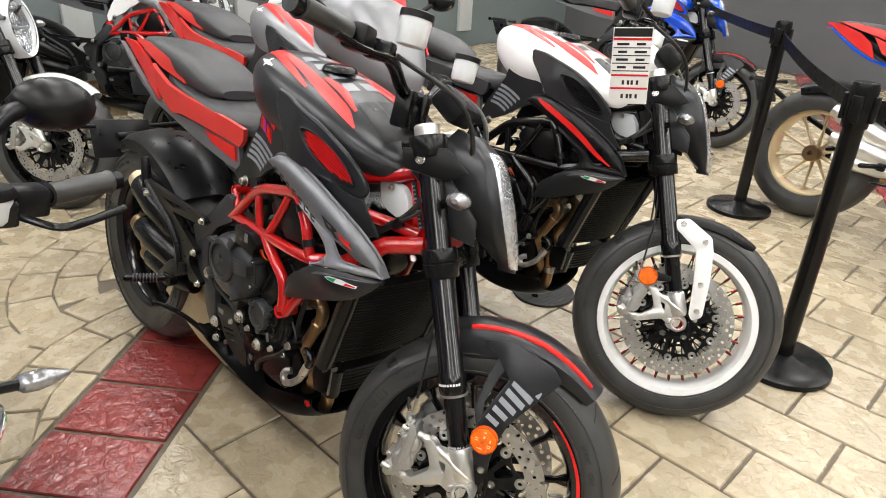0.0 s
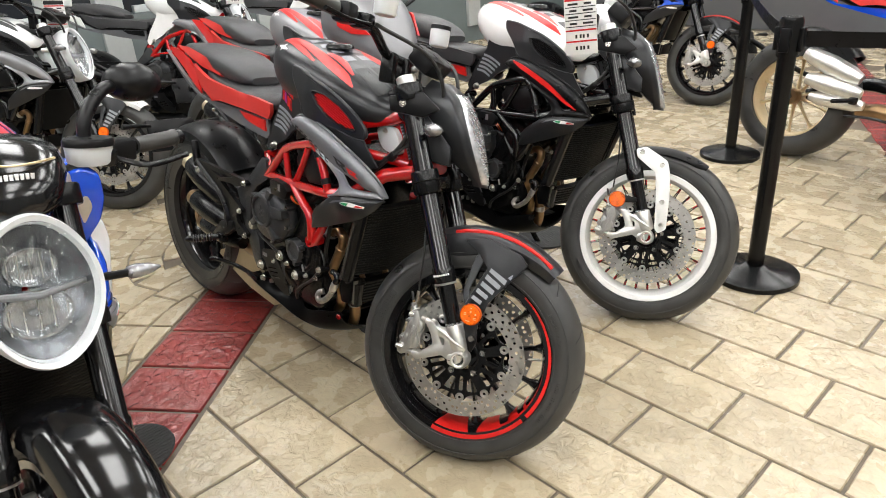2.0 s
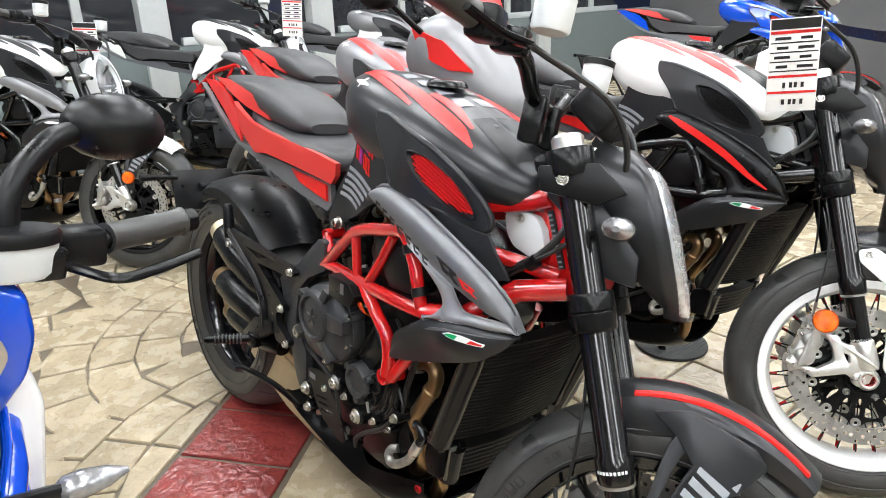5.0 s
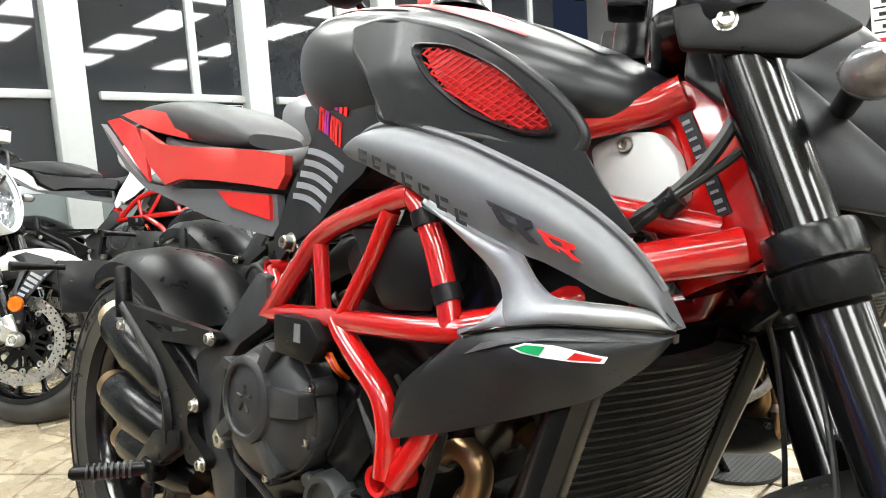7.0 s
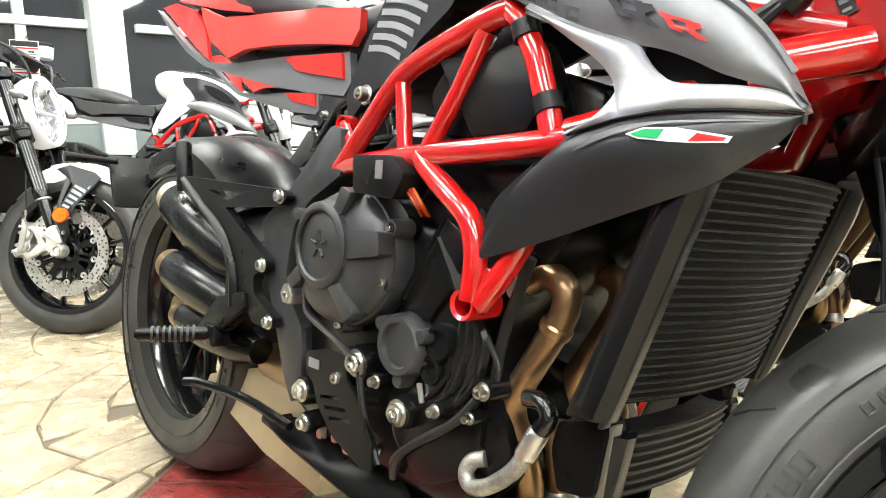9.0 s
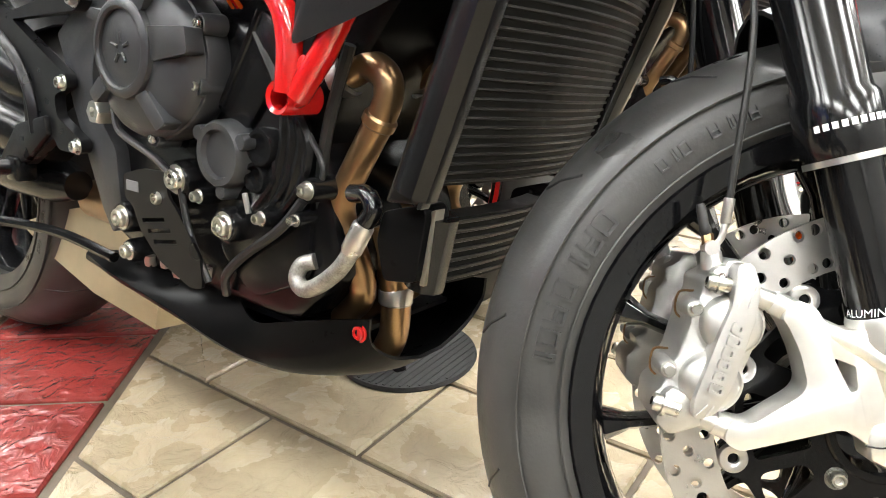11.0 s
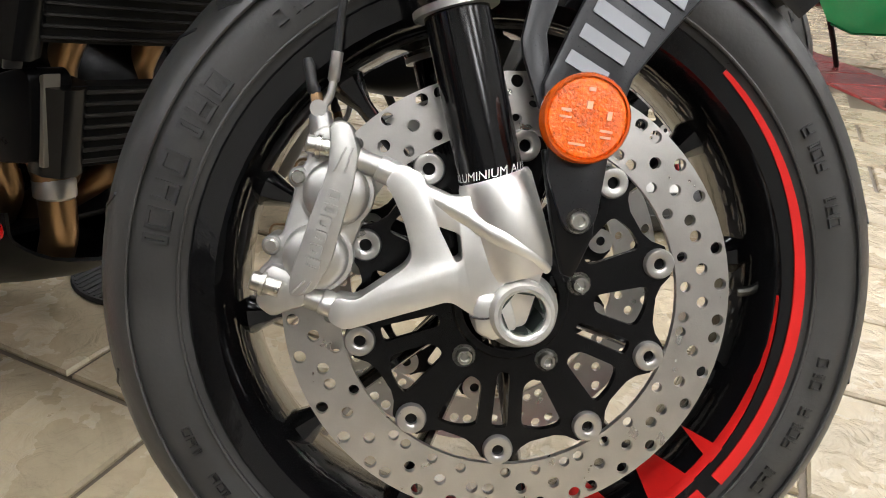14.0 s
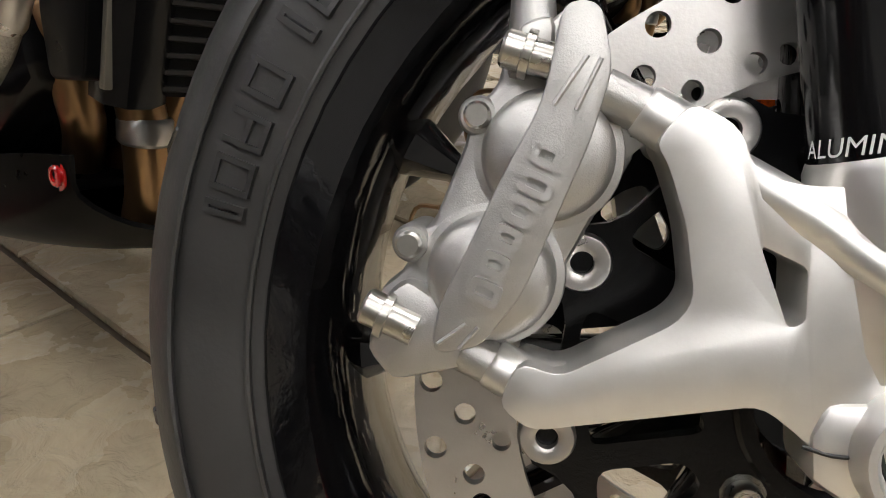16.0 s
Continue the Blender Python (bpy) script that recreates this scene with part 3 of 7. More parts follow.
                part("moulded_mark", bars, RUBBER_MARK, w)
    for rr in (big[0] - 0.022, big[0] + 0.012):
        part("sidewall_ridge", lathe([(rr - 0.0012, -big[1] + 0.0), (rr, -big[1] - 0.0006), (rr + 0.0012, -big[1] + 0.0), (rr, -big[1] + 0.006)], 96, c), RUBBER, w)
    for k in range(14 if c is AX else 10):
        a = 2 * math.pi * k / (14 if c is AX else 10)
        for s in (-1, 1):
            line = []
            for j in range(5):
                t = j / 4
                q = half[-1 - j] if j < len(half) else half[0]
                aa = a + 0.16 * t * s
                h = half[-1 - j][1] * 1.0
                line.append(c + Vector(((half[-1 - j][0] + 0.0004) * math.cos(aa), s * h, (half[-1 - j][0] + 0.0004) * math.sin(aa))))
            part("tread_groove", tube([c + (q - c) * 0.9985 for q in line[1:4]], 0.0013, 5), BLACK_DECAL, w)
    if red:
        # angular red blocks laid on the slope inside the rim
        for a0, a1, skew in ((-104, -78, 5), (-72, -52, 5), (-47, -36, 4), (-31, -27, 3)):
            own = B()
            cols = []
            for k in range(13):
                col = []
                for rr, yy, sk in ((rim_r - 0.0128, -width - 0.0012, 0.0), (rim_r - 0.0216, -width + 0.0125, 0.25), (rim_r - 0.0256, -0.02, 0.6), (rim_r - 0.0256, 0.018, 1.0), (rim_r - 0.0235, 0.018, 1.0), (rim_r - 0.0235, -0.02, 0.6), (rim_r - 0.0195, -width + 0.0125, 0.25), (rim_r - 0.011, -width + 0.001, 0.0)):
                    lo, hi = a0 + skew * sk, a1 - skew * sk
                    a = radians(lo + (hi - lo) * k / 12)
                    col.append(own.verts.new((c.x + rr * math.cos(a), yy, c.z + rr * math.sin(a))))
                cols.append(col)
            for p, q in zip(cols, cols[1:]):
                for k in range(8):
                    own.faces.new((p[k], p[(k + 1) % 8], q[(k + 1) % 8], q[k]))
            own.faces.new(cols[0])
            own.faces.new(cols[-1][::-1])
            bmesh.ops.recalc_face_normals(own, faces=own.faces)
            part("rim_block", own, RED_PAINT, w, "red block inside the rim")
        face = -width - 0.0022
        part("rim_stripe", arc_strip(c, -33, 55, (rim_r - 0.006, rim_r - 0.0035, rim_r + 0.001), (rim_r + 0.0042,) * 3, face + 0.0008, face, 0.0012), RED_PAINT, w, "red rim stripe")
        part("rim_stripe", arc_strip(c, -105, -37, (rim_r - 0.0065, rim_r - 0.0065, rim_r - 0.006), (rim_r + 0.0042,) * 3, face + 0.0008, face, 0.0012), RED_PAINT, w, "red rim stripe")
        part("thin_stripe", arc_strip(c, -60, 8, (rim_r - 0.0175, rim_r - 0.0165, rim_r - 0.0145), (rim_r - 0.0135, rim_r - 0.013, rim_r - 0.0135), -width + 0.0065, -width + 0.001, 0.0014), RED_PAINT, w, "")
    part("valve", tube([c + Vector((rim_r - 0.03, -0.01, 0.02)), c + Vector((rim_r - 0.058, -0.022, 0.018))], 0.0035, 8), CHROME, w)
    return w


FRONT_HALF = [(0.214, 0.050), (0.230, 0.0565), (0.248, 0.0588), (0.265, 0.0535), (0.2775, 0.043), (0.287, 0.028), (0.2925, 0.012), (0.294, 0.0)]
REAR_HALF = [(0.216, 0.078), (0.238, 0.088), (0.262, 0.090), (0.288, 0.080), (0.308, 0.054), (0.320, 0.024), (0.3225, 0.0)]


def side_y(x, z):
    """How far out the right flank stands."""
    y = float(np.interp(x, [0.80, 0.85, 0.95, 1.04, 1.08, 1.12, 1.16, 1.19], [-0.168, -0.176, -0.178, -0.174, -0.170, -0.157, -0.130, -0.106]))
    swell = 0.014 * math.exp(-((z - 0.645) / 0.03) ** 2) * float(np.interp(x, [0.95, 1.05, 1.16], [0, 1, 0.2]))
    return y - swell + 0.12 * max(0, z - 0.80)


def wing_y(x, z):
    return side_y(x, z) - 0.003 + 0.1 * max(0, 0.62 - z)


def both(root, name, bm, material, label="", m=None):
    other = mirror_y(bm)
    a = part(name, bm, material, root, label, m)
    part(name, other, material, root, label, m)
    return a


def motorcycle(label, deg):
    root = tagged(new("motorcycle"), label, "motorcycle", "motorcycles")
    M = steer(deg)
    # ---- wheels and brakes ----
    fw = wheel(root, AX, FRONT_HALF, 0.214, 12, M, RIM_BLACK)
    brake_disc(root, AX, -0.066, -1, M, BLACK_SATIN)
    brake_disc(root, AX, 0.066, 1, M, BLACK_SATIN)
    wheel(root, RX, REAR_HALF, 0.216, 10, None, BLACK_GLOSS, red=False)
    part("rear_hub_cap", lathe([(0.012, -0.075), (0.036, -0.075), (0.04, -0.07), (0.042, -0.03), (0.012, -0.03)], 30, RX), BRONZE, root, "bronze anodised rear hub nut")
    # ---- fork ----
    tr = math.tan(RAKE)
    leg = lambda w, y: fx(-0.035 - (w - 0.0716) * 0.385, y, w)
    foot_leg = lambda w, y: fx(-0.03 - (w - 0.065) * tr, y, w)
    for s in (-1, 1):
        y = s * 0.098
        part("fork_tube", tube([leg(0.055, y), leg(0.2, y)], 0.0205, 24), BLACK_GLOSS, root, "gloss black fork tube", M)
        part("fork_ring", tube([leg(0.1735, y), leg(0.1775, y)], 0.0268, 24), STEEL, root, "", M)
        part("fork_outer", tube([leg(0.178, y), leg(0.183, y), leg(0.212, y), leg(0.217, y), leg(0.62, y)], 0.026, 24, radii=[0.0262, 0.0276, 0.0276, 0.0242, 0.0242]), BLACK_GLOSS, root, "gloss black upper fork leg", M)
        axis_up = (leg(0.3, y) - leg(0.2, y)).normalized()
        fore = Vector((0, 1, 0)).cross(axis_up)
        for k in range(9):
            ring = []
            for h in (0.0, 0.0045):
                for a in (k * 0.2 - 0.95, k * 0.2 - 0.82):
                    ring.append([leg(0.1945, y) + axis_up * h + (fore * math.sin(a) + Vector((0, s, 0)) * math.cos(a)) * rr for rr in (0.0274, 0.0279)])
            bm = B()
            vs = [[bm.verts.new(q) for q in pair] for pair in ring]
            for f in ((0, 1, 3, 2),):
                bm.faces.new([vs[i][1] for i in f])
                bm.faces.new([vs[i][0] for i in f][::-1])
            for i, j in ((0, 1), (1, 3), (3, 2), (2, 0)):
                bm.faces.new((vs[i][1], vs[j][1], vs[j][0], vs[i][0]))
            part("plain_bar", bm, WHITE_DECAL, root, "", M)
        part("lower_clamp", tube([leg(0.384, y), leg(0.388, y), leg(0.409, y), leg(0.411, y), leg(0.413, y), leg(0.432, y), leg(0.436, y)], 0.036, 24, radii=[0.033, 0.0345, 0.0345, 0.0325, 0.0345, 0.0345, 0.033]), BLACK_SATIN, root, "", M)
        part("top_clamp", tube([leg(0.595, y), leg(0.6, y), leg(0.628, y), leg(0.632, y)], 0.036, 24, radii=[0.034, 0.036, 0.036, 0.034]), BLACK_SATIN, root, "", M)
        cap = part("fork_cap", tube([leg(0.63, y), leg(0.648, y), leg(0.652, y)], 0.022, 20, radii=[0.024, 0.024, 0.02]), ALLOY, root, "bare aluminium fork cap", M)
    word = bpy.data.curves.new("word", "FONT")
    word.body, word.size = "ALUMINIUM ALLOY", 0.0076
    tmp = new("word", word)
    flat = tmp.evaluated_get(bpy.context.evaluated_depsgraph_get()).to_mesh()
    bm = B()
    bm.from_mesh(flat)
    bpy.data.objects.remove(tmp)
    up = (leg(0.2, 0) - leg(0.1, 0)).normalized()
    ahead = Vector((0, 1, 0)).cross(up)
    width = max(v.co.x for v in bm.verts)
    for v in bm.verts:
        a = (v.co.x + 0.22 * v.co.y - width * 0.5) / 0.0209
        v.co = leg(0.0795, -0.098) + up * v.co.y + ahead * (0.0209 * math.sin(a)) + Vector((0, -0.0209 * math.cos(a), 0))
    part("fork_wording", bm, WHITE_DECAL, root, "small white wording on the fork tube", M)
    part("lower_yoke", box(leg(0.40, 0) + Vector((-0.012, 0, 0)), (0.055, 0.19, 0.036), 0.012, Matrix.Rotation(-RAKE, 3, "Y")), BLACK_SATIN, root, "", M)
    part("top_yoke", box(leg(0.615, 0) + Vector((-0.02, 0, 0)), (0.075, 0.19, 0.03), 0.01, Matrix.Rotation(-RAKE, 3, "Y")), BLACK_SATIN, root, "", M)
    # fork feet, with the arms that carry the calipers
    for s in (-1, 1):
        y = s * 0.098
        foot = part("fork_foot", tube([foot_leg(0.0795, y), foot_leg(0.0765, y), foot_leg(0.05, y), foot_leg(0.03, y), foot_leg(0.0215, y)], 0.028, 28, radii=[0.0222, 0.0236, 0.0242, 0.0238, 0.0215]), ALLOY, root, "bare cast aluminium fork foot", M)
        part("axle_boss", lathe([(0.0132, s * 0.116), (0.0142, s * 0.119), (0.015, s * 0.1195), (0.0164, s * 0.122), (0.0188, s * 0.122), (0.0206, s * 0.119), (0.0212, s * 0.112), (0.0212, s * 0.08), (0.0132, s * 0.08)], 40, BOSS), ALLOY, foot)
        part("axle", lathe([(0.0, s * 0.092), (0.0128, s * 0.092), (0.0138, s * 0.117), (0.015, s * 0.117), (0.015, s * 0.085), (0.0, s * 0.085)], 6, BOSS), SOCKET, foot, "dark hexagon axle socket")
        web = plate(round_poly(fpoly([(-0.0223, 0.072), (-0.0603, 0.0636), (-0.0743, 0.0636), (-0.0823, 0.0752), (-0.0965, 0.079), (-0.1035, 0.0655), (-0.0983, 0.0606), (-0.0883, 0.0446), (-0.0803, 0.0246), (-0.0833, 0.0166), (-0.1113, -0.0084), (-0.124, -0.007), (-0.127, -0.0222),
                                  (-0.1153, -0.0274), (-0.0533, -0.0004), (-0.0403, -0.0064), (-0.0263, -0.0144), (-0.004, -0.01), (0.002, 0.03)]), 0.005), [round_poly(fpoly([(-0.0673, 0.0446), (-0.0533, 0.0416), (-0.0493, 0.0266), (-0.0533, 0.0236)]), 0.002)], s * 0.086, s * 0.112)
        bmesh.ops.dissolve_limit(web, angle_limit=0.01, verts=web.verts, edges=web.edges)
        rim = [e for e in web.edges if e.calc_face_angle(0) > 0.9 and abs(e.verts[0].co.y) > 0.11 and abs(e.verts[1].co.y) > 0.11]
        bmesh.ops.bevel(web, geom=rim, offset=0.0042, segments=2, affect="EDGES", profile=0.5, clamp_overlap=True)
        part("arm_web", web, ALLOY, foot)
        for pts, rr in (([(-0.1085, 0.0748, 0.1015), (-0.107, 0.0743, 0.1015), (-0.092, 0.0695, 0.1015), (-0.08, 0.062, 0.1005)], [0.0072, 0.0082, 0.0088, 0.006]),
                        ([(-0.1325, -0.0125, 0.1015), (-0.131, -0.013, 0.1015), (-0.117, -0.0165, 0.1015), (-0.1, -0.0105, 0.1005)], [0.0072, 0.0082, 0.0088, 0.006])):
            part("caliper_arm", tube([fx(u, s * yy, w) for u, w, yy in pts], 0.01, 20, radii=rr), ALLOY, foot)
        low, axis = foot_leg(0.03, 0), (foot_leg(0.07, 0) - foot_leg(0.03, 0)).normalized()
        crest = []
        for u, w, yy in ((-0.098, 0.0685, 0.1015), (-0.080, 0.0630, 0.104), (-0.060, 0.0565, 0.1065), (-0.044, 0.0505, 0.109), (-0.030, 0.0445, 0.11), (-0.018, 0.039, 0.11), (-0.006, 0.033, 0.11), (0.004, 0.0275, 0.11)):
            p = fx(u, 0, w)
            off = (p - low - axis * (p - low).dot(axis)).length
            p.y = s * max(yy, 0.098 + math.sqrt(max(0.0, 0.0235 ** 2 - off ** 2)) - 0.0035)
            crest.append(p)
        line = curve_pts(crest, 4)
        part("arm_crest", tube(line, 0.008, 14, radii=list(np.interp(np.linspace(0, 1, len(line)), [0, 0.3, 0.6, 1], [0.0065, 0.0075, 0.0062, 0.003]))), ALLOY, foot)
        part("clamp_lug", prism(fpoly([(-0.037, 0.006), (-0.018, 0.012), (-0.008, -0.012), (-0.022, -0.0225), (-0.035, -0.018), (-0.039, -0.005)]), s * 0.088, s * 0.1145, 0.004), ALLOY, foot)
        part("clamp_slot", tube(curve_pts([fx(-0.0395, s * 0.1125, -0.0085), fx(-0.032, s * 0.1146, -0.0082), fx(-0.024, s * 0.1148, -0.0062)], 3), 0.0007, 6), BLACK_DECAL, foot)
        part("boss_shoulder", lathe([(0.0135, s * 0.084), (0.0245, s * 0.084), (0.025, s * 0.104), (0.0215, s * 0.1115), (0.0135, s * 0.1115)], 36, BOSS), ALLOY, foot)
        caliper(root, s, M)
    fender(root, M)
    # reflector on its plate
    for s in (-1, 1):
        part("fender_stay", prism(round_poly(fpoly([(-0.012, 0.118), (0.027, 0.118), (0.0262, 0.062), (0.0205, 0.0525), (0.0105, 0.0525), (0.0055, 0.058), (-0.0085, 0.086)]), 0.005), s * 0.1165, s * 0.1215, 0.0012), GRAPHITE, root, "graphite fender stay", M)
        part("lower_stay", prism(fpoly([(-0.0125, 0.1), (-0.0095, 0.09), (0.0005, 0.0566), (0.0125, 0.0256), (0.0197, 0.0246), (0.0277, 0.0516), (0.026, 0.075), (0.02, 0.1)]), s * 0.1075, s * 0.1160, 0.002), BLACK_MATT, root, "", M)
        at = fx(0.0067, 0, 0.1203)
        refl = part("reflector", lathe([(0, s * 0.124), (0.0242, s * 0.124), (0.0242, s * 0.1318), (0.0225, s * 0.1332), (0, s * 0.1338)], 40, at), AMBER, root, "round amber reflector", M)
        part("reflector_rim", lathe([(0.0238, s * 0.1338), (0.0252, s * 0.1338), (0.0262, s * 0.132), (0.0262, s * 0.122), (0.0238, s * 0.122)], 40, at), AMBER_RIM, refl)
        for u, w, b, h in ((0.0, 0.0165, 0.004, 0.0022), (0.0, 0.0075, 0.0035, 0.0045), (0.0125, 0.003, 0.0028, 0.005), (-0.013, 0.003, 0.006, 0.0018), (-0.013, -0.001, 0.007, 0.0012), (0.012, -0.006, 0.0075, 0.0014), (0.012, -0.0095, 0.0065, 0.0014), (-0.004, -0.0155, 0.010, 0.0014)):
            part("plain_bar", box(at + Vector((u, s * 0.1336, w)), (b, 0.0012, h), 0.0), AMBER_PALE, refl)
        part("stay_bolt", bolt(fx(0.0153, s * 0.1215, 0.0606), 0.0058, s * 0.005), CHROME, root, "", M)
    front_lamp(root, M)
    handlebar(root, M)
    frame_and_engine(root)
    bodywork(root)
    return root


def caliper(root, s, M):
    y0, y1 = s * 0.035, s * 0.1
    body = part("caliper", prism(fpoly([(-0.1393, 0.0986), (-0.1293, 0.1), (-0.1213, 0.0806), (-0.1125, 0.0636), (-0.1105, 0.0486), (-0.1143, 0.0346), (-0.1193, 0.0136), (-0.1273, -0.0054), (-0.1363, -0.0154), (-0.1613, -0.0264), (-0.1725, -0.0184), (-0.1735, 0.0006), (-0.1653, 0.0106), (-0.1695, 0.0186), (-0.1615, 0.0246), (-0.1575, 0.0516), (-0.158, 0.0636), (-0.1513, 0.0726), (-0.1533, 0.0836), (-0.1433, 0.0896)]), y0, y1, 0.004), CAL_ALLOY, root, "bare metal radial brake caliper", M)
    for u, w, r in ((-0.1315, 0.055, 0.0205), (-0.139, 0.0145, 0.0205)):
        part("piston_housing", lathe([(0, s * 0.1128), (r * 0.72, s * 0.1118), (r * 0.88, s * 0.1095), (r * 0.97, s * 0.1055), (r, s * 0.1005), (r, s * 0.07), (0, s * 0.07)], 40, fx(u, 0, w)), CAL_ALLOY, body)
        part("housing_step", lathe([(r * 1.0, s * 0.1005), (r * 1.12, s * 0.1), (r * 1.15, s * 0.097), (r * 1.15, s * 0.09), (r * 0.9, s * 0.09)], 36, fx(u, 0, w)), CAL_ALLOY, body)
    part("bridge_band", prism(round_poly(fpoly([(-0.1383, 0.0965), (-0.1283, 0.0986), (-0.1205, 0.0816), (-0.1212, 0.0616), (-0.1283, 0.0146), (-0.1363, -0.0044), (-0.1503, -0.0104), (-0.1513, 0.0036), (-0.1423, 0.0476), (-0.1373, 0.0676), (-0.1373, 0.0786)]), 0.005), s * 0.098, s * 0.1185, 0.0026), CAL_ALLOY, body)
    along = Vector((0.0095, 0, 0.05)).normalized()
    across = Vector((along.z, 0, -along.x))
    for k in range(6):
        o = fx(-0.1402 + 0.0096 * (k + 0.5) / 6, 0, 0.0085 + 0.05 * (k + 0.5) / 6)
        wide, tall = (0.0034 if k != 3 else 0.0042), (0.0062 if k in (0, 4) else 0.0046)
        ring = [o + along * q - across * p for q, p in ((-wide, 0.0046), (wide, 0.0046), (wide, -tall + 0.001), (-wide, -tall + 0.001))]
        core = [o + along * q - across * p for q, p in ((-wide * 0.4, 0.0026), (wide * 0.4, 0.0026), (wide * 0.4, -tall + 0.003), (-wide * 0.4, -tall + 0.003))]
        part("raised_mark", plate(round_poly([(v.x, v.z) for v in ring], 0.0018), [round_poly([(v.x, v.z) for v in core], 0.0006)], s * 0.118, s * 0.1214), CAL_ALLOY, body)
    for (ua, wa), (ub, wb) in (((-0.1262, 0.0835), (-0.1305, 0.0685)), ((-0.1402, 0.0015), (-0.1455, -0.0065))):
        for o in (-0.0032, 0.0032):
            part("slot_edge", tube([fx(ua + o * 0.6, s * 0.1187, wa), fx(ub + o, s * 0.1187, wb)], 0.0007, 6), CAL_ALLOY, body)
    part("lower_lug", prism(fpoly([(-0.164, 0.008), (-0.152, 0.004), (-0.1375, -0.0145), (-0.1613, -0.0264), (-0.172, -0.0184), (-0.1705, 0.0)]), s * 0.07, s * 0.1085, 0.004), CAL_ALLOY, body)
    part("upper_lug", prism(fpoly([(-0.150, 0.0905), (-0.140, 0.096), (-0.136, 0.0785), (-0.150, 0.0735)]), s * 0.06, s * 0.106, 0.004), CAL_ALLOY, body)
    for (ua, wa), (ub, wb), r in (((-0.1525, 0.0822), (-0.136, 0.0812), 0.0058), ((-0.1755, -0.0042), (-0.1575, -0.0075), 0.0060)):
        d = Vector((ub - ua, 0, wb - wa)).normalized()
        p0, p1 = fx(ua, s * 0.1065, wa), fx(ub, s * 0.1065, wb)
        part("mounting_bolt", tube([p0, p0 + d * 0.001, p0 + d * 0.006, p0 + d * 0.0065, p0 + d * 0.009, p0 + d * 0.0092, p1], r, 20, radii=[r * 0.85, r, r, r * 1.3, r * 1.3, r * 0.95, r * 0.95]), CHROME, body)
        part("bolt_socket", tube([p0 - d * 0.0004, p0 + d * 0.001], r * 0.55, 6), BLACK_SATIN, body)
    for u, w in ((-0.1553, 0.0616), (-0.1665, 0.0176)):
        part("pad_pin", tube([fx(u, s * 0.088, w), fx(u, s * 0.1045, w), fx(u, s * 0.1055, w)], 0.0043, 16, radii=[0.0043, 0.0043, 0.0034]), CHROME, body)
        part("pin_boss", tube([fx(u, s * 0.07, w), fx(u, s * 0.099, w), fx(u, s * 0.1005, w)], 0.0064, 18, radii=[0.0066, 0.0064, 0.0054]), CAL_ALLOY, body)
        part("pad_clip", tube(curve_pts([fx(u + 0.003, s * 0.075, w + 0.011), fx(u - 0.006, s * 0.07, w + 0.008), fx(u - 0.006, s * 0.068, w - 0.006), fx(u + 0.001, s * 0.07, w - 0.012)], 4), 0.0009, 6), BRONZE, body)
    for (ua, wa), (ub, wb) in (((-0.121, 0.0772), (-0.1075, 0.0743)), ((-0.142, -0.0112), (-0.1315, -0.0133))):
        part("arm_collar", tube([fx(ua, s * 0.1015, wa), fx(ub, s * 0.1015, wb)], 0.0070, 20), CAL_ALLOY, body)
    part("fitting_boss", tube([fx(-0.1455, s * 0.088, 0.09), fx(-0.1485, s * 0.088, 0.1015), fx(-0.1488, s * 0.088, 0.1025)], 0.007, 18, radii=[0.008, 0.007, 0.006]), CAL_ALLOY, body)
    part("banjo", tube([fx(-0.1495, s * 0.082, 0.1045), fx(-0.1495, s * 0.095, 0.1045)], 0.0052, 16), STEEL, body)
    part("banjo_bolt", tube([fx(-0.1498, s * 0.088, 0.102), fx(-0.1525, s * 0.088, 0.113), fx(-0.1528, s * 0.088, 0.114)], 0.0042, 6, radii=[0.0042, 0.0042, 0.0034]), BRONZE, body)
    part("bleed_nipple", tube([fx(-0.153, s * 0.088, 0.113), fx(-0.1545, s * 0.088, 0.1165), fx(-0.156, s * 0.088, 0.12), fx(-0.159, s * 0.087, 0.13), fx(-0.1605, s * 0.087, 0.134)], 0.0036, 12, radii=[0.0034, 0.0044, 0.0034, 0.0036, 0.0026]), HOSE, body)
    part("brake_pipe", tube(curve_pts([fx(-0.1475, s * 0.09, 0.1055), fx(-0.1438, s * 0.091, 0.1125), fx(-0.1428, s * 0.091, 0.124)], 4), 0.0024, 10), STEEL, body)
    part("pipe_ferrule", tube([fx(-0.1428, s * 0.091, 0.122), fx(-0.1428, s * 0.091, 0.123), fx(-0.1425, s * 0.091, 0.140)], 0.0038, 14, radii=[0.003, 0.0038, 0.0038]), STEEL, body)
    part("brake_line", tube(curve_pts([fx(-0.1425, s * 0.091, 0.139), fx(-0.146, s * 0.092, 0.26), fx(-0.165, s * 0.07, 0.36), fx(-0.2, s * 0.04, 0.45)], 5), 0.0026, 8), HOSE, body)


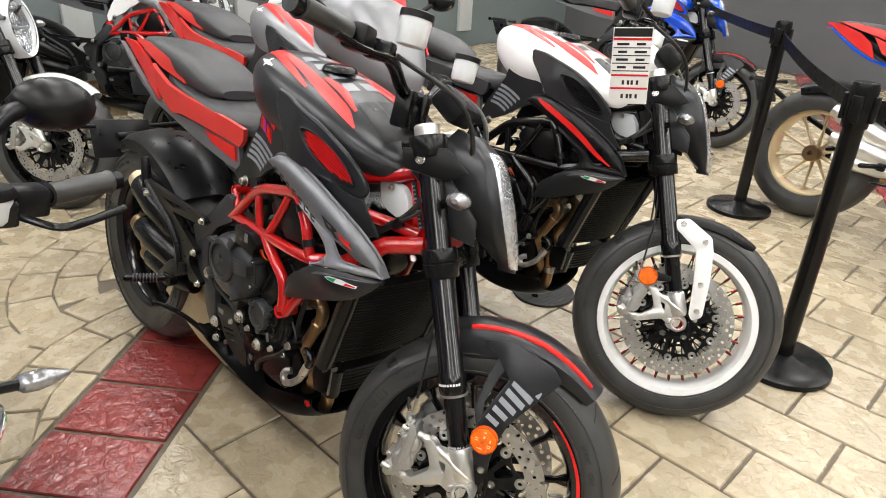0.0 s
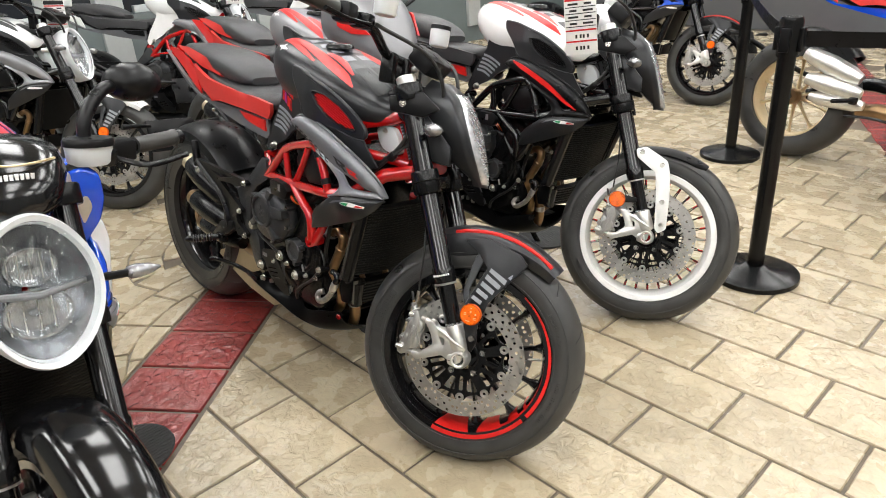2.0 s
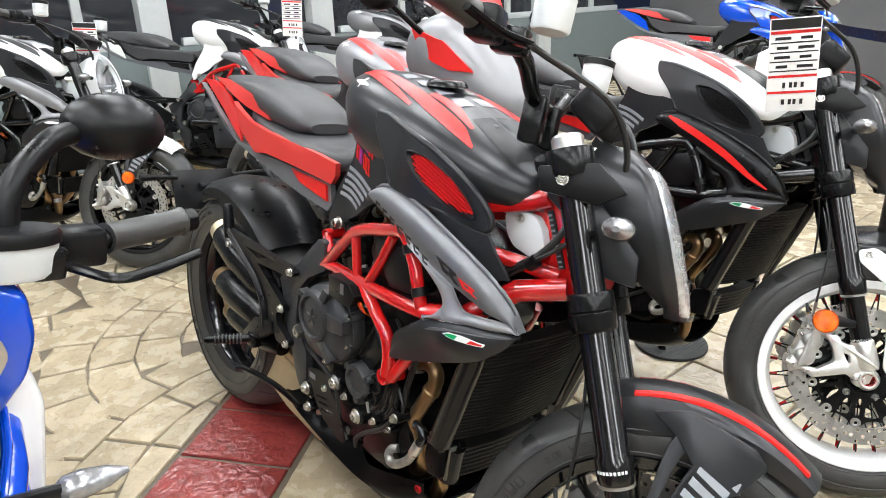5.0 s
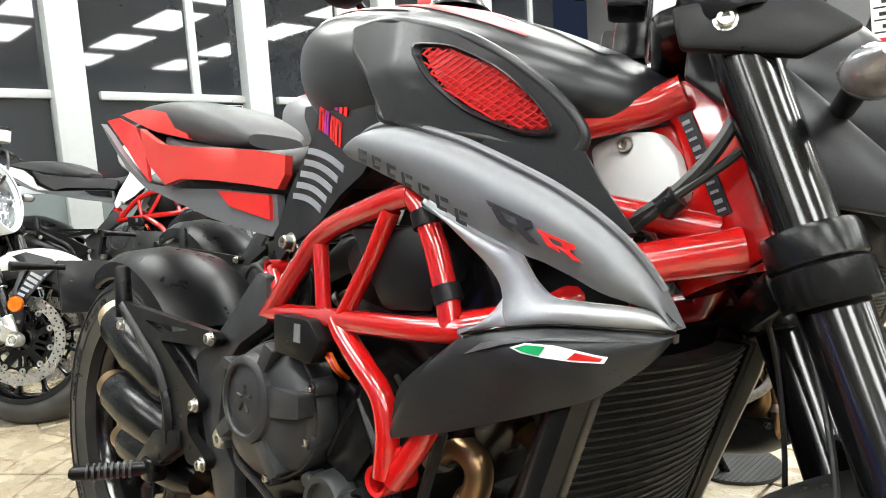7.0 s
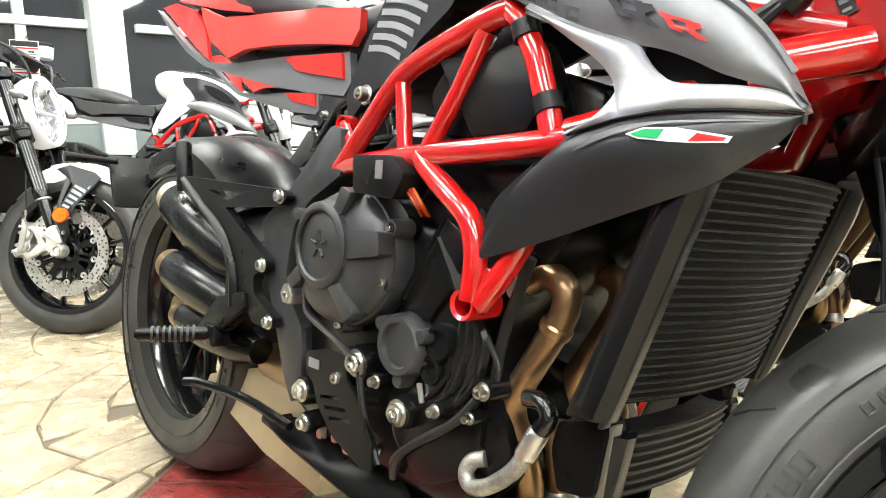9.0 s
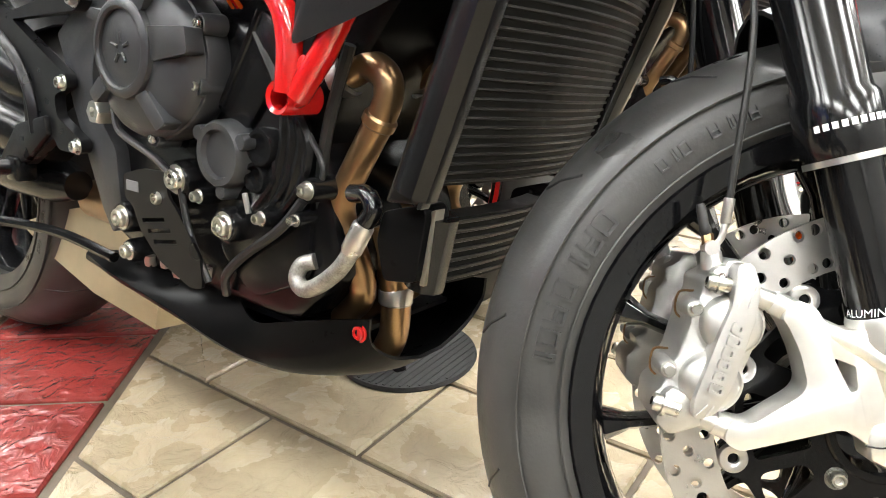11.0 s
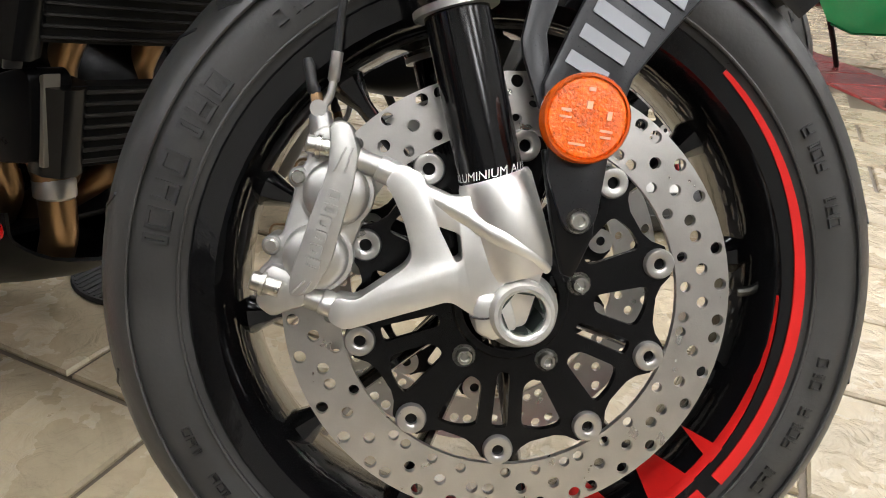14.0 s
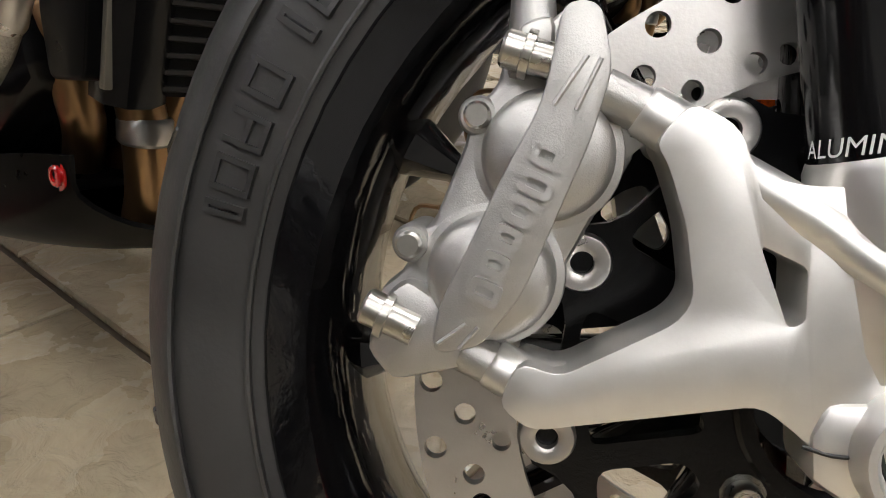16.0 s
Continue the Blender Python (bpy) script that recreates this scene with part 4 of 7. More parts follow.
def fender(root, M):
    rings = []
    for k in range(17):
        t = k / 16
        a = radians(112 - 60 * t)
        w = 0.064 - 0.012 * t ** 3 - 0.01 * (1 - t) ** 3
        r = 0.313 + 0.004 * math.sin(math.pi * t)
        drop = 0.058 * (1 - 0.75 * t) + 0.012
        d = Vector((math.cos(a), 0, math.sin(a)))
        prof = [(w, -drop), (w * 1.03, -drop * 0.4), (w * 0.9, -0.006), (w * 0.55, 0.004), (0, 0.009), (-w * 0.55, 0.004), (-w * 0.9, -0.006), (-w * 1.03, -drop * 0.4), (-w, -drop)]
        inner = [(y * 0.95, h - 0.0035) for y, h in prof[::-1]]
        rings.append([AX + d * (r + h) + Vector((0, y, 0)) for y, h in prof + inner])
    f = part("front_fender", loft(rings), GRAPHITE, root, "matt graphite front fender with red flash and grey bars", M)
    for s in (-1, 1):
        def splay(bm):
            for v in bm.verts:
                t = max(0, min(1, (FORK_REF.z + 0.25 - v.co.z) / 0.13))
                v.co.y += s * 0.038 * t
            return bm
        part("fender_leg", splay(prism(fpoly([(0.0175, 0.2295), (0.009, 0.208), (0.001, 0.187), (-0.008, 0.162), (-0.0165, 0.139), (-0.012, 0.116), (0.03, 0.116), (0.0396, 0.1512), (0.057, 0.177), (0.076, 0.2035), (0.098, 0.232), (0.113, 0.255), (0.092, 0.276), (0.0, 0.303), (-0.05, 0.288), (-0.01, 0.26)]), s * 0.067, s * 0.075, 0.002)), GRAPHITE, f)
        for k in range(6):
            ul, wl, ur, wr, h = -0.0015 + 0.0073 * k, 0.163 + 0.018 * k, 0.0235 + 0.0120 * k, 0.152 + 0.0148 * k, 0.0082 + 0.0008 * k
            n = 4
            top = [(ul + (ur - ul) * q / n, wl + (wr - wl) * q / n) for q in range(n + 1)]
            part("grey_bar", splay(prism(fpoly(top + [(u - 0.0035, w - h) for u, w in top[::-1]]), s * 0.0754, s * 0.0764)), GREY_DECAL, f)
        part("rear_leg", splay(prism(fpoly([(-0.005, 0.275), (0.012, 0.262), (-0.0035, 0.2216), (-0.0155, 0.1726), (-0.0095, 0.1406), (-0.0153, 0.1236), (-0.0293, 0.1566), (-0.0313, 0.1666), (-0.0243, 0.2196), (-0.018, 0.25)]), s * 0.060, s * 0.0665, 0.0015)), GRAPHITE, f)
        rr = []
        for k in range(13):
            t = k / 12
            a = radians(104 - 48 * t)
            d = Vector((math.cos(a), 0, math.sin(a)))
            y0, y1 = 0.047 - 0.012 * t, 0.054 - 0.006 * t - 0.0 * t
            h0, h1 = -0.0015 + 0.003, -0.002
            w = 0.313 + 0.004 * math.sin(math.pi * t)
            rr.append([AX + d * (w + 0.0035) + Vector((0, s * (y0 - 0.012 * t), 0)), AX + d * (w + 0.0005) + Vector((0, s * y1, 0)), AX + d * (w - 0.004) + Vector((0, s * y1, 0)), AX + d * (w - 0.003) + Vector((0, s * (y0 - 0.012 * t), 0))])
        part("fender_flash", loft(rr), RED_PAINT, f)


def front_lamp(root, M):
    # swept lens on a dark nacelle
    rows = smooth_rings([(0.655, -0.165, -0.215, 0.03), (0.62, -0.118, -0.225, 0.062), (0.56, -0.085, -0.2, 0.078), (0.50, -0.06, -0.16, 0.07), (0.45, -0.042, -0.11, 0.045), (0.415, -0.034, -0.06, 0.014)], 4)
    rings, lens = [], []
    for w, uf, ub, hw in rows:
        n = 14
        ring = []
        for k in range(n):
            a = math.pi * k / (n - 1)
            y = hw * math.cos(a)
            u = uf - (uf - ub) * 0.0 - 0.035 * (1 - max(0.0, math.sin(a)) ** 0.8)
            ring.append(fx(u, y, w))
        back = [fx(ub, -hw * 0.8, w + 0.006), fx(ub, hw * 0.8, w + 0.006)]
        rings.append(ring + back)
        lens.append([fx(uf + 0.004 - 0.035 * (1 - max(0.0, math.sin(math.pi * k / 13)) ** 0.8), hw * 0.9 * math.cos(math.pi * k / 13), w) for k in range(14)])
    lamp = part("headlight", loft(rings), GRAPHITE, root, "graphite headlight nacelle with a long clear lens", M)
    bm = B()
    vs = [[bm.verts.new(p) for p in r] for r in lens[3:-1]]
    for a, b in zip(vs, vs[1:]):
        for k in range(13):
            bm.faces.new((a[k], a[k + 1], b[k + 1], b[k]))
    bmesh.ops.recalc_face_normals(bm, faces=bm.faces)
    bmesh.ops.solidify(bm, geom=bm.faces[:], thickness=0.003)
    part("lens", bm, LENS_BRIGHT, lamp, "bright silvered lamp lens")
    for k, w in enumerate((0.6, 0.56, 0.52, 0.48)):
        part("lamp_divider", tube(curve_pts([fx(-0.14 + 0.022 * k, -0.055 + 0.008 * k, w), fx(-0.098 + 0.019 * k, 0, w - 0.004), fx(-0.14 + 0.022 * k, 0.055 - 0.008 * k, w)], 4), 0.0022, 6), BLACK_GLOSS, lamp)
    for s in (-1, 1):
        part("lamp_cheek", prism(fpoly([(-0.27, 0.60), (-0.21, 0.585), (-0.12, 0.50), (-0.115, 0.455), (-0.16, 0.46), (-0.215, 0.52), (-0.27, 0.56)]), s * 0.078, s * 0.088, 0.003), GRAPHITE, lamp)
        part("lamp_bracket", prism(fpoly([(-0.285, 0.60), (-0.2, 0.62), (-0.15, 0.585), (-0.19, 0.56), (-0.275, 0.565)]), s * 0.115, s * 0.125, 0.004), BLACK_MATT, lamp)
        part("bracket_bolt", bolt(fx(-0.245, s * 0.126, 0.588), 0.007, s * 0.004), CHROME, lamp)
        sig = part("turn_signal", tube([fx(-0.155, s * 0.09, 0.535), fx(-0.155, s * 0.13, 0.535)], 0.009, 12), BLACK_MATT, root, "", M)
        rr = [oval(0, 0, a, b, 2, 16) for a, b in ((0.006, 0.006), (0.018, 0.014), (0.024, 0.017), (0.02, 0.014), (0.006, 0.004))]
        pos = [0.128, 0.136, 0.15, 0.168, 0.184]
        part("signal_lens", loft([[fx(-0.15 + q.y, s * p, 0.535 + q.z) for q in r] for r, p in zip(rr, pos)]), SIGNAL_LENS, sig, "clear turn signal lens")


def handlebar(root, M):
    top = [fx(-0.33, 0, 0.70), fx(-0.325, -0.09, 0.705), fx(-0.33, -0.18, 0.745), fx(-0.37, -0.30, 0.76), fx(-0.40, -0.385, 0.765)]
    both_pts = [Vector((p.x, -p.y, p.z)) for p in top[:0:-1]] + top
    bar = part("handlebar", tube(curve_pts(both_pts, 4), 0.0125, 12), BLACK_SATIN, root, "black tapered handlebar", M)
    for s in (-1, 1):
        part("bar_clamp", box(fx(-0.325, s * 0.05, 0.672), (0.036, 0.034, 0.075), 0.006), BLACK_SATIN, bar)
        part("grip", tube([fx(-0.368, s * 0.292, 0.76), fx(-0.37, s * 0.298, 0.76), fx(-0.398, s * 0.395, 0.765), fx(-0.399, s * 0.4, 0.765)], 0.0185, 16, radii=[0.019, 0.0175, 0.0175, 0.02]), RUBBER, bar)
        part("bar_end", tube([fx(-0.4, s * 0.4, 0.765), fx(-0.405, s * 0.418, 0.766)], 0.016, 14), BLACK_SATIN, bar)
        part("switch_block", box(fx(-0.358, s * 0.26, 0.757), (0.045, 0.05, 0.045), 0.008), BLACK_MATT, bar)
        part("lever", tube(curve_pts([fx(-0.325, s * 0.235, 0.745), fx(-0.29, s * 0.275, 0.735), fx(-0.312, s * 0.33, 0.733), fx(-0.335, s * 0.395, 0.74)], 5), 0.0065, 8, flat=0.7), BLACK_SATIN, bar)
        part("lever_clamp", box(fx(-0.335, s * 0.215, 0.75), (0.05, 0.035, 0.035), 0.006), BLACK_SATIN, bar)
        res = part("fluid_reservoir", lathe([(0, 0), (0.024, 0), (0.027, 0.004), (0.028, 0.045), (0, 0.045)], 20, fx(-0.29, s * 0.20, 0.77), "z"), PLASTIC_WHITE, bar, "milky brake fluid reservoir")
        part("reservoir_cap", lathe([(0, 0.045), (0.03, 0.045), (0.03, 0.056), (0.026, 0.058), (0, 0.058)], 20, fx(-0.29, s * 0.20, 0.77), "z"), BLACK_MATT, bar)
        part("cable", tube(curve_pts([fx(-0.31, s * 0.2, 0.75), fx(-0.2, s * 0.1, 0.7), fx(-0.17, s * 0.05, 0.6), fx(-0.24, s * 0.03, 0.5)], 6), 0.005, 8), HOSE, bar)
    part("instrument", box(fx(-0.235, 0, 0.70), (0.07, 0.14, 0.05), 0.012, Matrix.Rotation(radians(35), 3, "Y")), BLACK_MATT, bar)


def frame_and_engine(root):
    # ---- trellis frame ----
    fr = part("frame", tube(curve_pts([(0.592, -0.128, 0.606), (0.62, -0.131, 0.626), (0.681, -0.139, 0.676), (0.735, -0.146, 0.718), (0.78, -0.15, 0.737), (0.844, -0.157, 0.753), (0.887, -0.161, 0.763), (0.912, -0.163, 0.765)], 3), 0.0125, 16), RED_FRAME, root, "gloss red steel trellis frame")
    runs = [
        ([(0.583, -0.127, 0.618), (0.66, -0.134, 0.625), (0.74, -0.147, 0.631), (0.832, -0.157, 0.636), (0.925, -0.163, 0.641), (0.99, -0.165, 0.647), (1.06, -0.15, 0.665)], 0.0125),
        ([(0.742, -0.147, 0.716), (0.756, -0.148, 0.635)], 0.0092),
        ([(0.876, -0.159, 0.752), (0.843, -0.156, 0.699), (0.80, -0.154, 0.64)], 0.0098),
        ([(0.906, -0.163, 0.768), (0.925, -0.164, 0.752), (0.946, -0.165, 0.717), (0.961, -0.165, 0.677), (0.97, -0.165, 0.648)], 0.0115),
        (curve_pts([(0.79, -0.154, 0.632), (0.81, -0.158, 0.617), (0.856, -0.165, 0.59), (0.882, -0.166, 0.569), (0.892, -0.166, 0.536), (0.89, -0.166, 0.495)], 3), 0.0125),
        ([(0.955, -0.15, 0.59), (0.927, -0.157, 0.534), (0.898, -0.162, 0.492)], 0.0122),
        ([(0.93, -0.165, 0.768), (0.998, -0.09, 0.828), (1.086, -0.045, 0.848), (1.114, -0.04, 0.86)], 0.0165),
        ([(0.99, -0.165, 0.647), (1.06, -0.15, 0.665), (1.105, -0.085, 0.712), (1.17, -0.045, 0.728)], 0.0185),
        ([(1.03, -0.115, 0.765), (1.1, -0.07, 0.752), (1.15, -0.045, 0.742)], 0.0125),
        ([(0.64, -0.134, 0.645), (0.593, -0.115, 0.676)], 0.0085),
    ]
    for pts, r in runs:
        t = tube(pts, r, 14)
        o = mirror_y(t)
        part("frame_tube", t, RED_FRAME, fr)
        part("frame_tube", o, RED_FRAME, fr)
    part("frame_tube", tube(curve_pts([(0.592, 0.128, 0.606), (0.735, 0.146, 0.718), (0.78, 0.15, 0.737), (0.887, 0.161, 0.763), (0.912, 0.163, 0.765)], 3), 0.0125, 16), RED_FRAME, fr)
    for s in (-1, 1):
        for c, r in (((0.580, s * 0.126, 0.619), 0.0158), ((0.884, s * 0.165, 0.490), 0.0165), ((0.593, s * 0.115, 0.677), 0.012)):
            part("frame_lug", lathe([(r * 0.66, s * 0.006), (r * 0.92, s * 0.008), (r, s * 0.004), (r, -s * 0.034), (r * 0.66, -s * 0.034)], 26, c), RED_FRAME, fr)
            part("lug_shadow_plug", lathe([(0, -s * 0.02), (r * 0.68, -s * 0.02), (r * 0.68, -s * 0.03), (0, -s * 0.03)], 20, c), BLACK_SATIN, fr)
    part("lug_gusset", prism([(0.89, 0.478), (0.905, 0.485), (0.925, 0.528), (0.907, 0.53), (0.892, 0.515)], -0.168, -0.152, 0.005), RED_FRAME, fr)
    head = part("steering_head", tube([PIVOT + STEER_AXIS * 0.46, PIVOT + STEER_AXIS * 0.48, PIVOT + STEER_AXIS * 0.62, PIVOT + STEER_AXIS * 0.635], 0.04, 24, radii=[0.036, 0.041, 0.041, 0.036]), RED_FRAME, fr)
    part("head_plate", prism(round_poly([(1.075, 0.846), (1.105, 0.872), (1.145, 0.862), (1.202, 0.735), (1.165, 0.708), (1.105, 0.716), (1.115, 0.742), (1.128, 0.768), (1.105, 0.836)], 0.012), -0.042, -0.02, 0.006), RED_FRAME, fr)
    part("number_plate", prism([(1.110, 0.839), (1.121, 0.842), (1.159, 0.758), (1.148, 0.753)], -0.0445, -0.0425), BLACK_DECAL, fr, "dark sticker with small unreadable marks")
    for k in range(11):
        x, z, h = 1.1165 + 0.0034 * k, 0.833 - 0.0074 * k, 0.0022 + 0.0012 * (k % 3 == 0)
        part("plain_bar", prism([(x - 0.003, z), (x + 0.0035, z + 0.0025), (x + 0.0035 + h * 0.4, z + 0.0025 - h), (x - 0.003 + h * 0.4, z - h)], -0.0455, -0.0446), GREY_DECAL, fr)
    for z, x in ((0.743, 0.931), (0.677, 0.962)):
        part("cable_band", tube([(x - 0.003, -0.165, z + 0.007), (x + 0.003, -0.165, z - 0.007)], 0.0135, 14), BLACK_MATT, fr)
    # coolant bottle in the frame
    tank = part("coolant_bottle", prism(round_poly([(1.028, 0.816), (1.058, 0.828), (1.095, 0.826), (1.112, 0.806), (1.124, 0.767), (1.099, 0.757), (1.054, 0.767), (1.037, 0.785)], 0.008), -0.052, 0.04, 0.006, segs=3), PLASTIC_WHITE, root, "milky white coolant bottle")
    part("bottle_bolt", bolt((1.065, -0.052, 0.816), 0.0062, -0.006), CHROME, tank)
    part("loom", tube(curve_pts([(1.01, -0.08, 0.70), (1.07, -0.085, 0.735), (1.13, -0.075, 0.775), (1.165, -0.06, 0.83), (1.17, -0.04, 0.9)], 5), 0.006, 8), HOSE, root, "black cable loom")
    part("loom", tube(curve_pts([(1.02, -0.07, 0.695), (1.08, -0.08, 0.73), (1.125, -0.08, 0.765), (1.18, -0.05, 0.82), (1.19, -0.03, 0.9)], 5), 0.004, 8), HOSE, root)
    part("loom_tie", tube([(1.118, -0.08, 0.757), (1.13, -0.079, 0.768)], 0.011, 12), BLACK_MATT, root)

    # ---- engine ----
    eng = part("engine", prism([(0.50, 0.30), (0.60, 0.255), (0.86, 0.255), (0.93, 0.32), (0.90, 0.42), (0.86, 0.47), (0.80, 0.56), (0.62, 0.60), (0.52, 0.56), (0.48, 0.44)], -0.125, 0.125, 0.018), BLACK_SATIN, root, "black triple cylinder engine")
    part("cylinder_block", prism([(0.72, 0.50), (0.86, 0.42), (0.98, 0.58), (0.99, 0.70), (0.86, 0.74), (0.76, 0.66)], -0.12, 0.12, 0.014), BLACK_SATIN, eng)
    part("cam_cover", prism([(0.80, 0.735), (0.86, 0.65), (0.93, 0.655), (0.955, 0.69), (0.925, 0.745), (0.88, 0.735)], -0.155, -0.11, 0.008), BLACK_MATT, eng)
    part("throttle_cover", prism([(0.80, 0.73), (0.775, 0.70), (0.80, 0.655), (0.85, 0.65), (0.87, 0.70), (0.85, 0.74)], -0.14, 0.0, 0.01), BLACK_MATT, eng)
    for k in range(4):
        part("rib", tube(curve_pts([(0.80 + 0.018 * k, -0.128, 0.55 - 0.02 * k), (0.85 + 0.012 * k, -0.132, 0.47 - 0.01 * k), (0.83 + 0.01 * k, -0.13, 0.38)], 4), 0.006, 6), BLACK_SATIN, eng)
    # clutch cover: a cast lid with a ringed badge and three raised webs
    rim = round_poly([(0.567, 0.551), (0.622, 0.586), (0.676, 0.600), (0.712, 0.592), (0.747, 0.562), (0.76, 0.525), (0.758, 0.488), (0.735, 0.455), (0.692, 0.430), (0.648, 0.424), (0.602, 0.436), (0.576, 0.462), (0.560, 0.502)], 0.03, 4)
    cover = part("clutch_cover", prism(rim, -0.12, -0.153, 0.005), ENGINE, eng, "dark grey cast clutch cover")
    cc = Vector((0.662, 0, 0.512))
    rings = []
    for f, y in ((0.96, -0.152), (0.93, -0.160), (0.84, -0.168), (0.62, -0.174), (0.3, -0.177), (0.02, -0.1775)):
        rings.append([Vector((cc.x + (x - cc.x) * f, y, cc.z + (z - cc.z) * f)) for x, z in rim])
    part("cover_dome", loft(rings), ENGINE, cover)
    bc = Vector((0.648, 0, 0.524))
    part("cover_ring", lathe([(0.040, -0.170), (0.0405, -0.182), (0.043, -0.1845), (0.047, -0.1845), (0.052, -0.181), (0.055, -0.168)], 44, bc), ENGINE, cover)
    part("cover_badge", lathe([(0, -0.1805), (0.033, -0.1805), (0.036, -0.179), (0.041, -0.1785), (0.041, -0.17), (0, -0.17)], 36, bc), ENGINE, cover)
    for k in range(5):
        a = radians(72 * k + 20)
        part("badge_mark", tube([bc + Vector((0.006 * math.cos(a), -0.1807, 0.006 * math.sin(a))), bc + Vector((0.017 * math.cos(a), -0.1812, 0.017 * math.sin(a)))], 0.0022, 6), ENGINE, cover)
    for quad in ([(0.668, 0.566), (0.686, 0.562), (0.704, 0.589), (0.684, 0.596)], [(0.694, 0.548), (0.758, 0.549), (0.761, 0.523), (0.702, 0.513)], [(0.668, 0.476), (0.69, 0.484), (0.722, 0.452), (0.706, 0.442)], [(0.602, 0.55), (0.612, 0.562), (0.588, 0.566), (0.578, 0.556)], [(0.60, 0.494), (0.612, 0.478), (0.588, 0.462), (0.576, 0.474)]):
        own = prism(round_poly(quad, 0.004), -0.158, -0.1795, 0.004)
        part("cover_web", own, ENGINE, cover)
    for x, z in ((0.64, 0.572), (0.582, 0.541), (0.585, 0.478), (0.746, 0.492), (0.668, 0.430), (0.752, 0.553)):
        part("bolt_lug", lathe([(0, -0.158), (0.0092, -0.158), (0.0105, -0.155), (0.0115, -0.13), (0, -0.13)], 16, (x, 0, z)), ENGINE, cover)
        part("cover_bolt", bolt((x, -0.158, z), 0.0052, -0.005), CHROME, cover)
    # pick-up cover and the small lids beside it
    for x, z, r, y in ((0.768, 0.424, 0.036, -0.152), (0.822, 0.437, 0.020, -0.142), (0.812, 0.405, 0.017, -0.14)):
        lid = part("pickup_cover", lathe([(0, y + 0.006), (r * 0.66, y + 0.006), (r * 0.72, y), (r * 0.9, y), (r, y + 0.005), (r * 1.04, y + 0.03), (0, y + 0.03)], 34, (x, 0, z)), ENGINE if r > 0.03 else BLACK_SATIN, eng)
        if r > 0.03:
            for a in (25, 150, 275):
                part("lid_lug", lathe([(0, y + 0.002), (0.0075, y + 0.002), (0.009, y + 0.006), (0.009, y + 0.03), (0, y + 0.03)], 12, (x + r * 1.08 * math.cos(radians(a)), 0, z + r * 1.08 * math.sin(radians(a)))), ENGINE, lid)
    # leaning cylinder with its cast edge
    part("cylinder_wall", prism(round_poly([(0.81, 0.572), (0.846, 0.552), (0.838, 0.508), (0.792, 0.45), (0.742, 0.47), (0.78, 0.53)], 0.01), -0.10, -0.132, 0.008), BLACK_SATIN, eng)
    part("cylinder_edge", tube([(0.812, -0.13, 0.568), (0.786, -0.13, 0.528), (0.752, -0.13, 0.474)], 0.005, 8), BLACK_SATIN, eng)
    for k in range(3):
        part("rib", tube(curve_pts([(0.832 + 0.022 * k, -0.13, 0.44), (0.838 + 0.02 * k, -0.134, 0.41), (0.822 + 0.02 * k, -0.134, 0.388), (0.796 + 0.02 * k, -0.13, 0.366)], 4), 0.0045, 8), BLACK_SATIN, eng)
    part("lower_cover", prism(round_poly([(0.80, 0.27), (0.885, 0.31), (0.89, 0.40), (0.85, 0.44), (0.78, 0.39), (0.74, 0.32)], 0.02), -0.11, -0.133, 0.008), BLACK_SATIN, eng)
    # heel guard plate with open slots
    slots = [[(0.628 + 0.011 * k, 0.333 - 0.011 * k), (0.672 + 0.011 * k, 0.341 - 0.011 * k), (0.674 + 0.011 * k, 0.336 - 0.011 * k), (0.630 + 0.011 * k, 0.328 - 0.011 * k)] for k in range(3)]
    guard = part("shift_guard", plate(round_poly([(0.592, 0.381), (0.632, 0.392), (0.675, 0.394), (0.682, 0.366), (0.699, 0.352), (0.737, 0.308), (0.742, 0.272), (0.72, 0.268), (0.66, 0.288), (0.624, 0.318), (0.61, 0.345), (0.594, 0.352)], 0.006), slots, -0.148, -0.152), BLACK_MATT, eng)
    part("guard_label", box((0.612, -0.1528, 0.369), (0.024, 0.001, 0.012), 0), GREY_PAINT, guard)
    for x, z, r in ((0.694, 0.388, 0.0125), (0.662, 0.362, 0.0075), (0.58, 0.325, 0.0115), (0.776, 0.350, 0.0115), (0.734, 0.375, 0.006), (0.835, 0.368, 0.0058), (0.90, 0.406, 0.007), (0.592, 0.285, 0.0085), (0.885, 0.375, 0.0048)):
        part("engine_bolt", bolt((x, -0.15, z), r, -0.008), CHROME, eng)
        part("bolt_boss", lathe([(0, -0.1495), (r * 1.5, -0.1495), (r * 1.7, -0.145), (r * 1.8, -0.11), (0, -0.11)], 16, (x, 0, z)), BLACK_SATIN, eng)
    part("tall_slot", box((0.797, -0.136, 0.376), (0.006, 0.004, 0.022), 0.001, Matrix.Rotation(radians(-18), 3, "Y")), ALLOY, eng)
    block = part("connector_block", prism(round_poly([(0.70, 0.632), (0.768, 0.632), (0.792, 0.612), (0.775, 0.585), (0.705, 0.590)], 0.005), -0.135, -0.178, 0.004), BLACK_MATT, eng)
    part("connector_slot", prism([(0.745, 0.626), (0.757, 0.626), (0.757, 0.606), (0.745, 0.606)], -0.1785, -0.1795), GREY_PAINT, block)
    for k in range(3):
        part("connector_wire", tube(curve_pts([(0.775 + 0.006 * k, -0.16, 0.598), (0.79 + 0.005 * k, -0.158, 0.583), (0.782 + 0.006 * k, -0.14, 0.57)], 4), 0.0022, 6), AMBER_RIM if k != 1 else RED_FRAME, block)
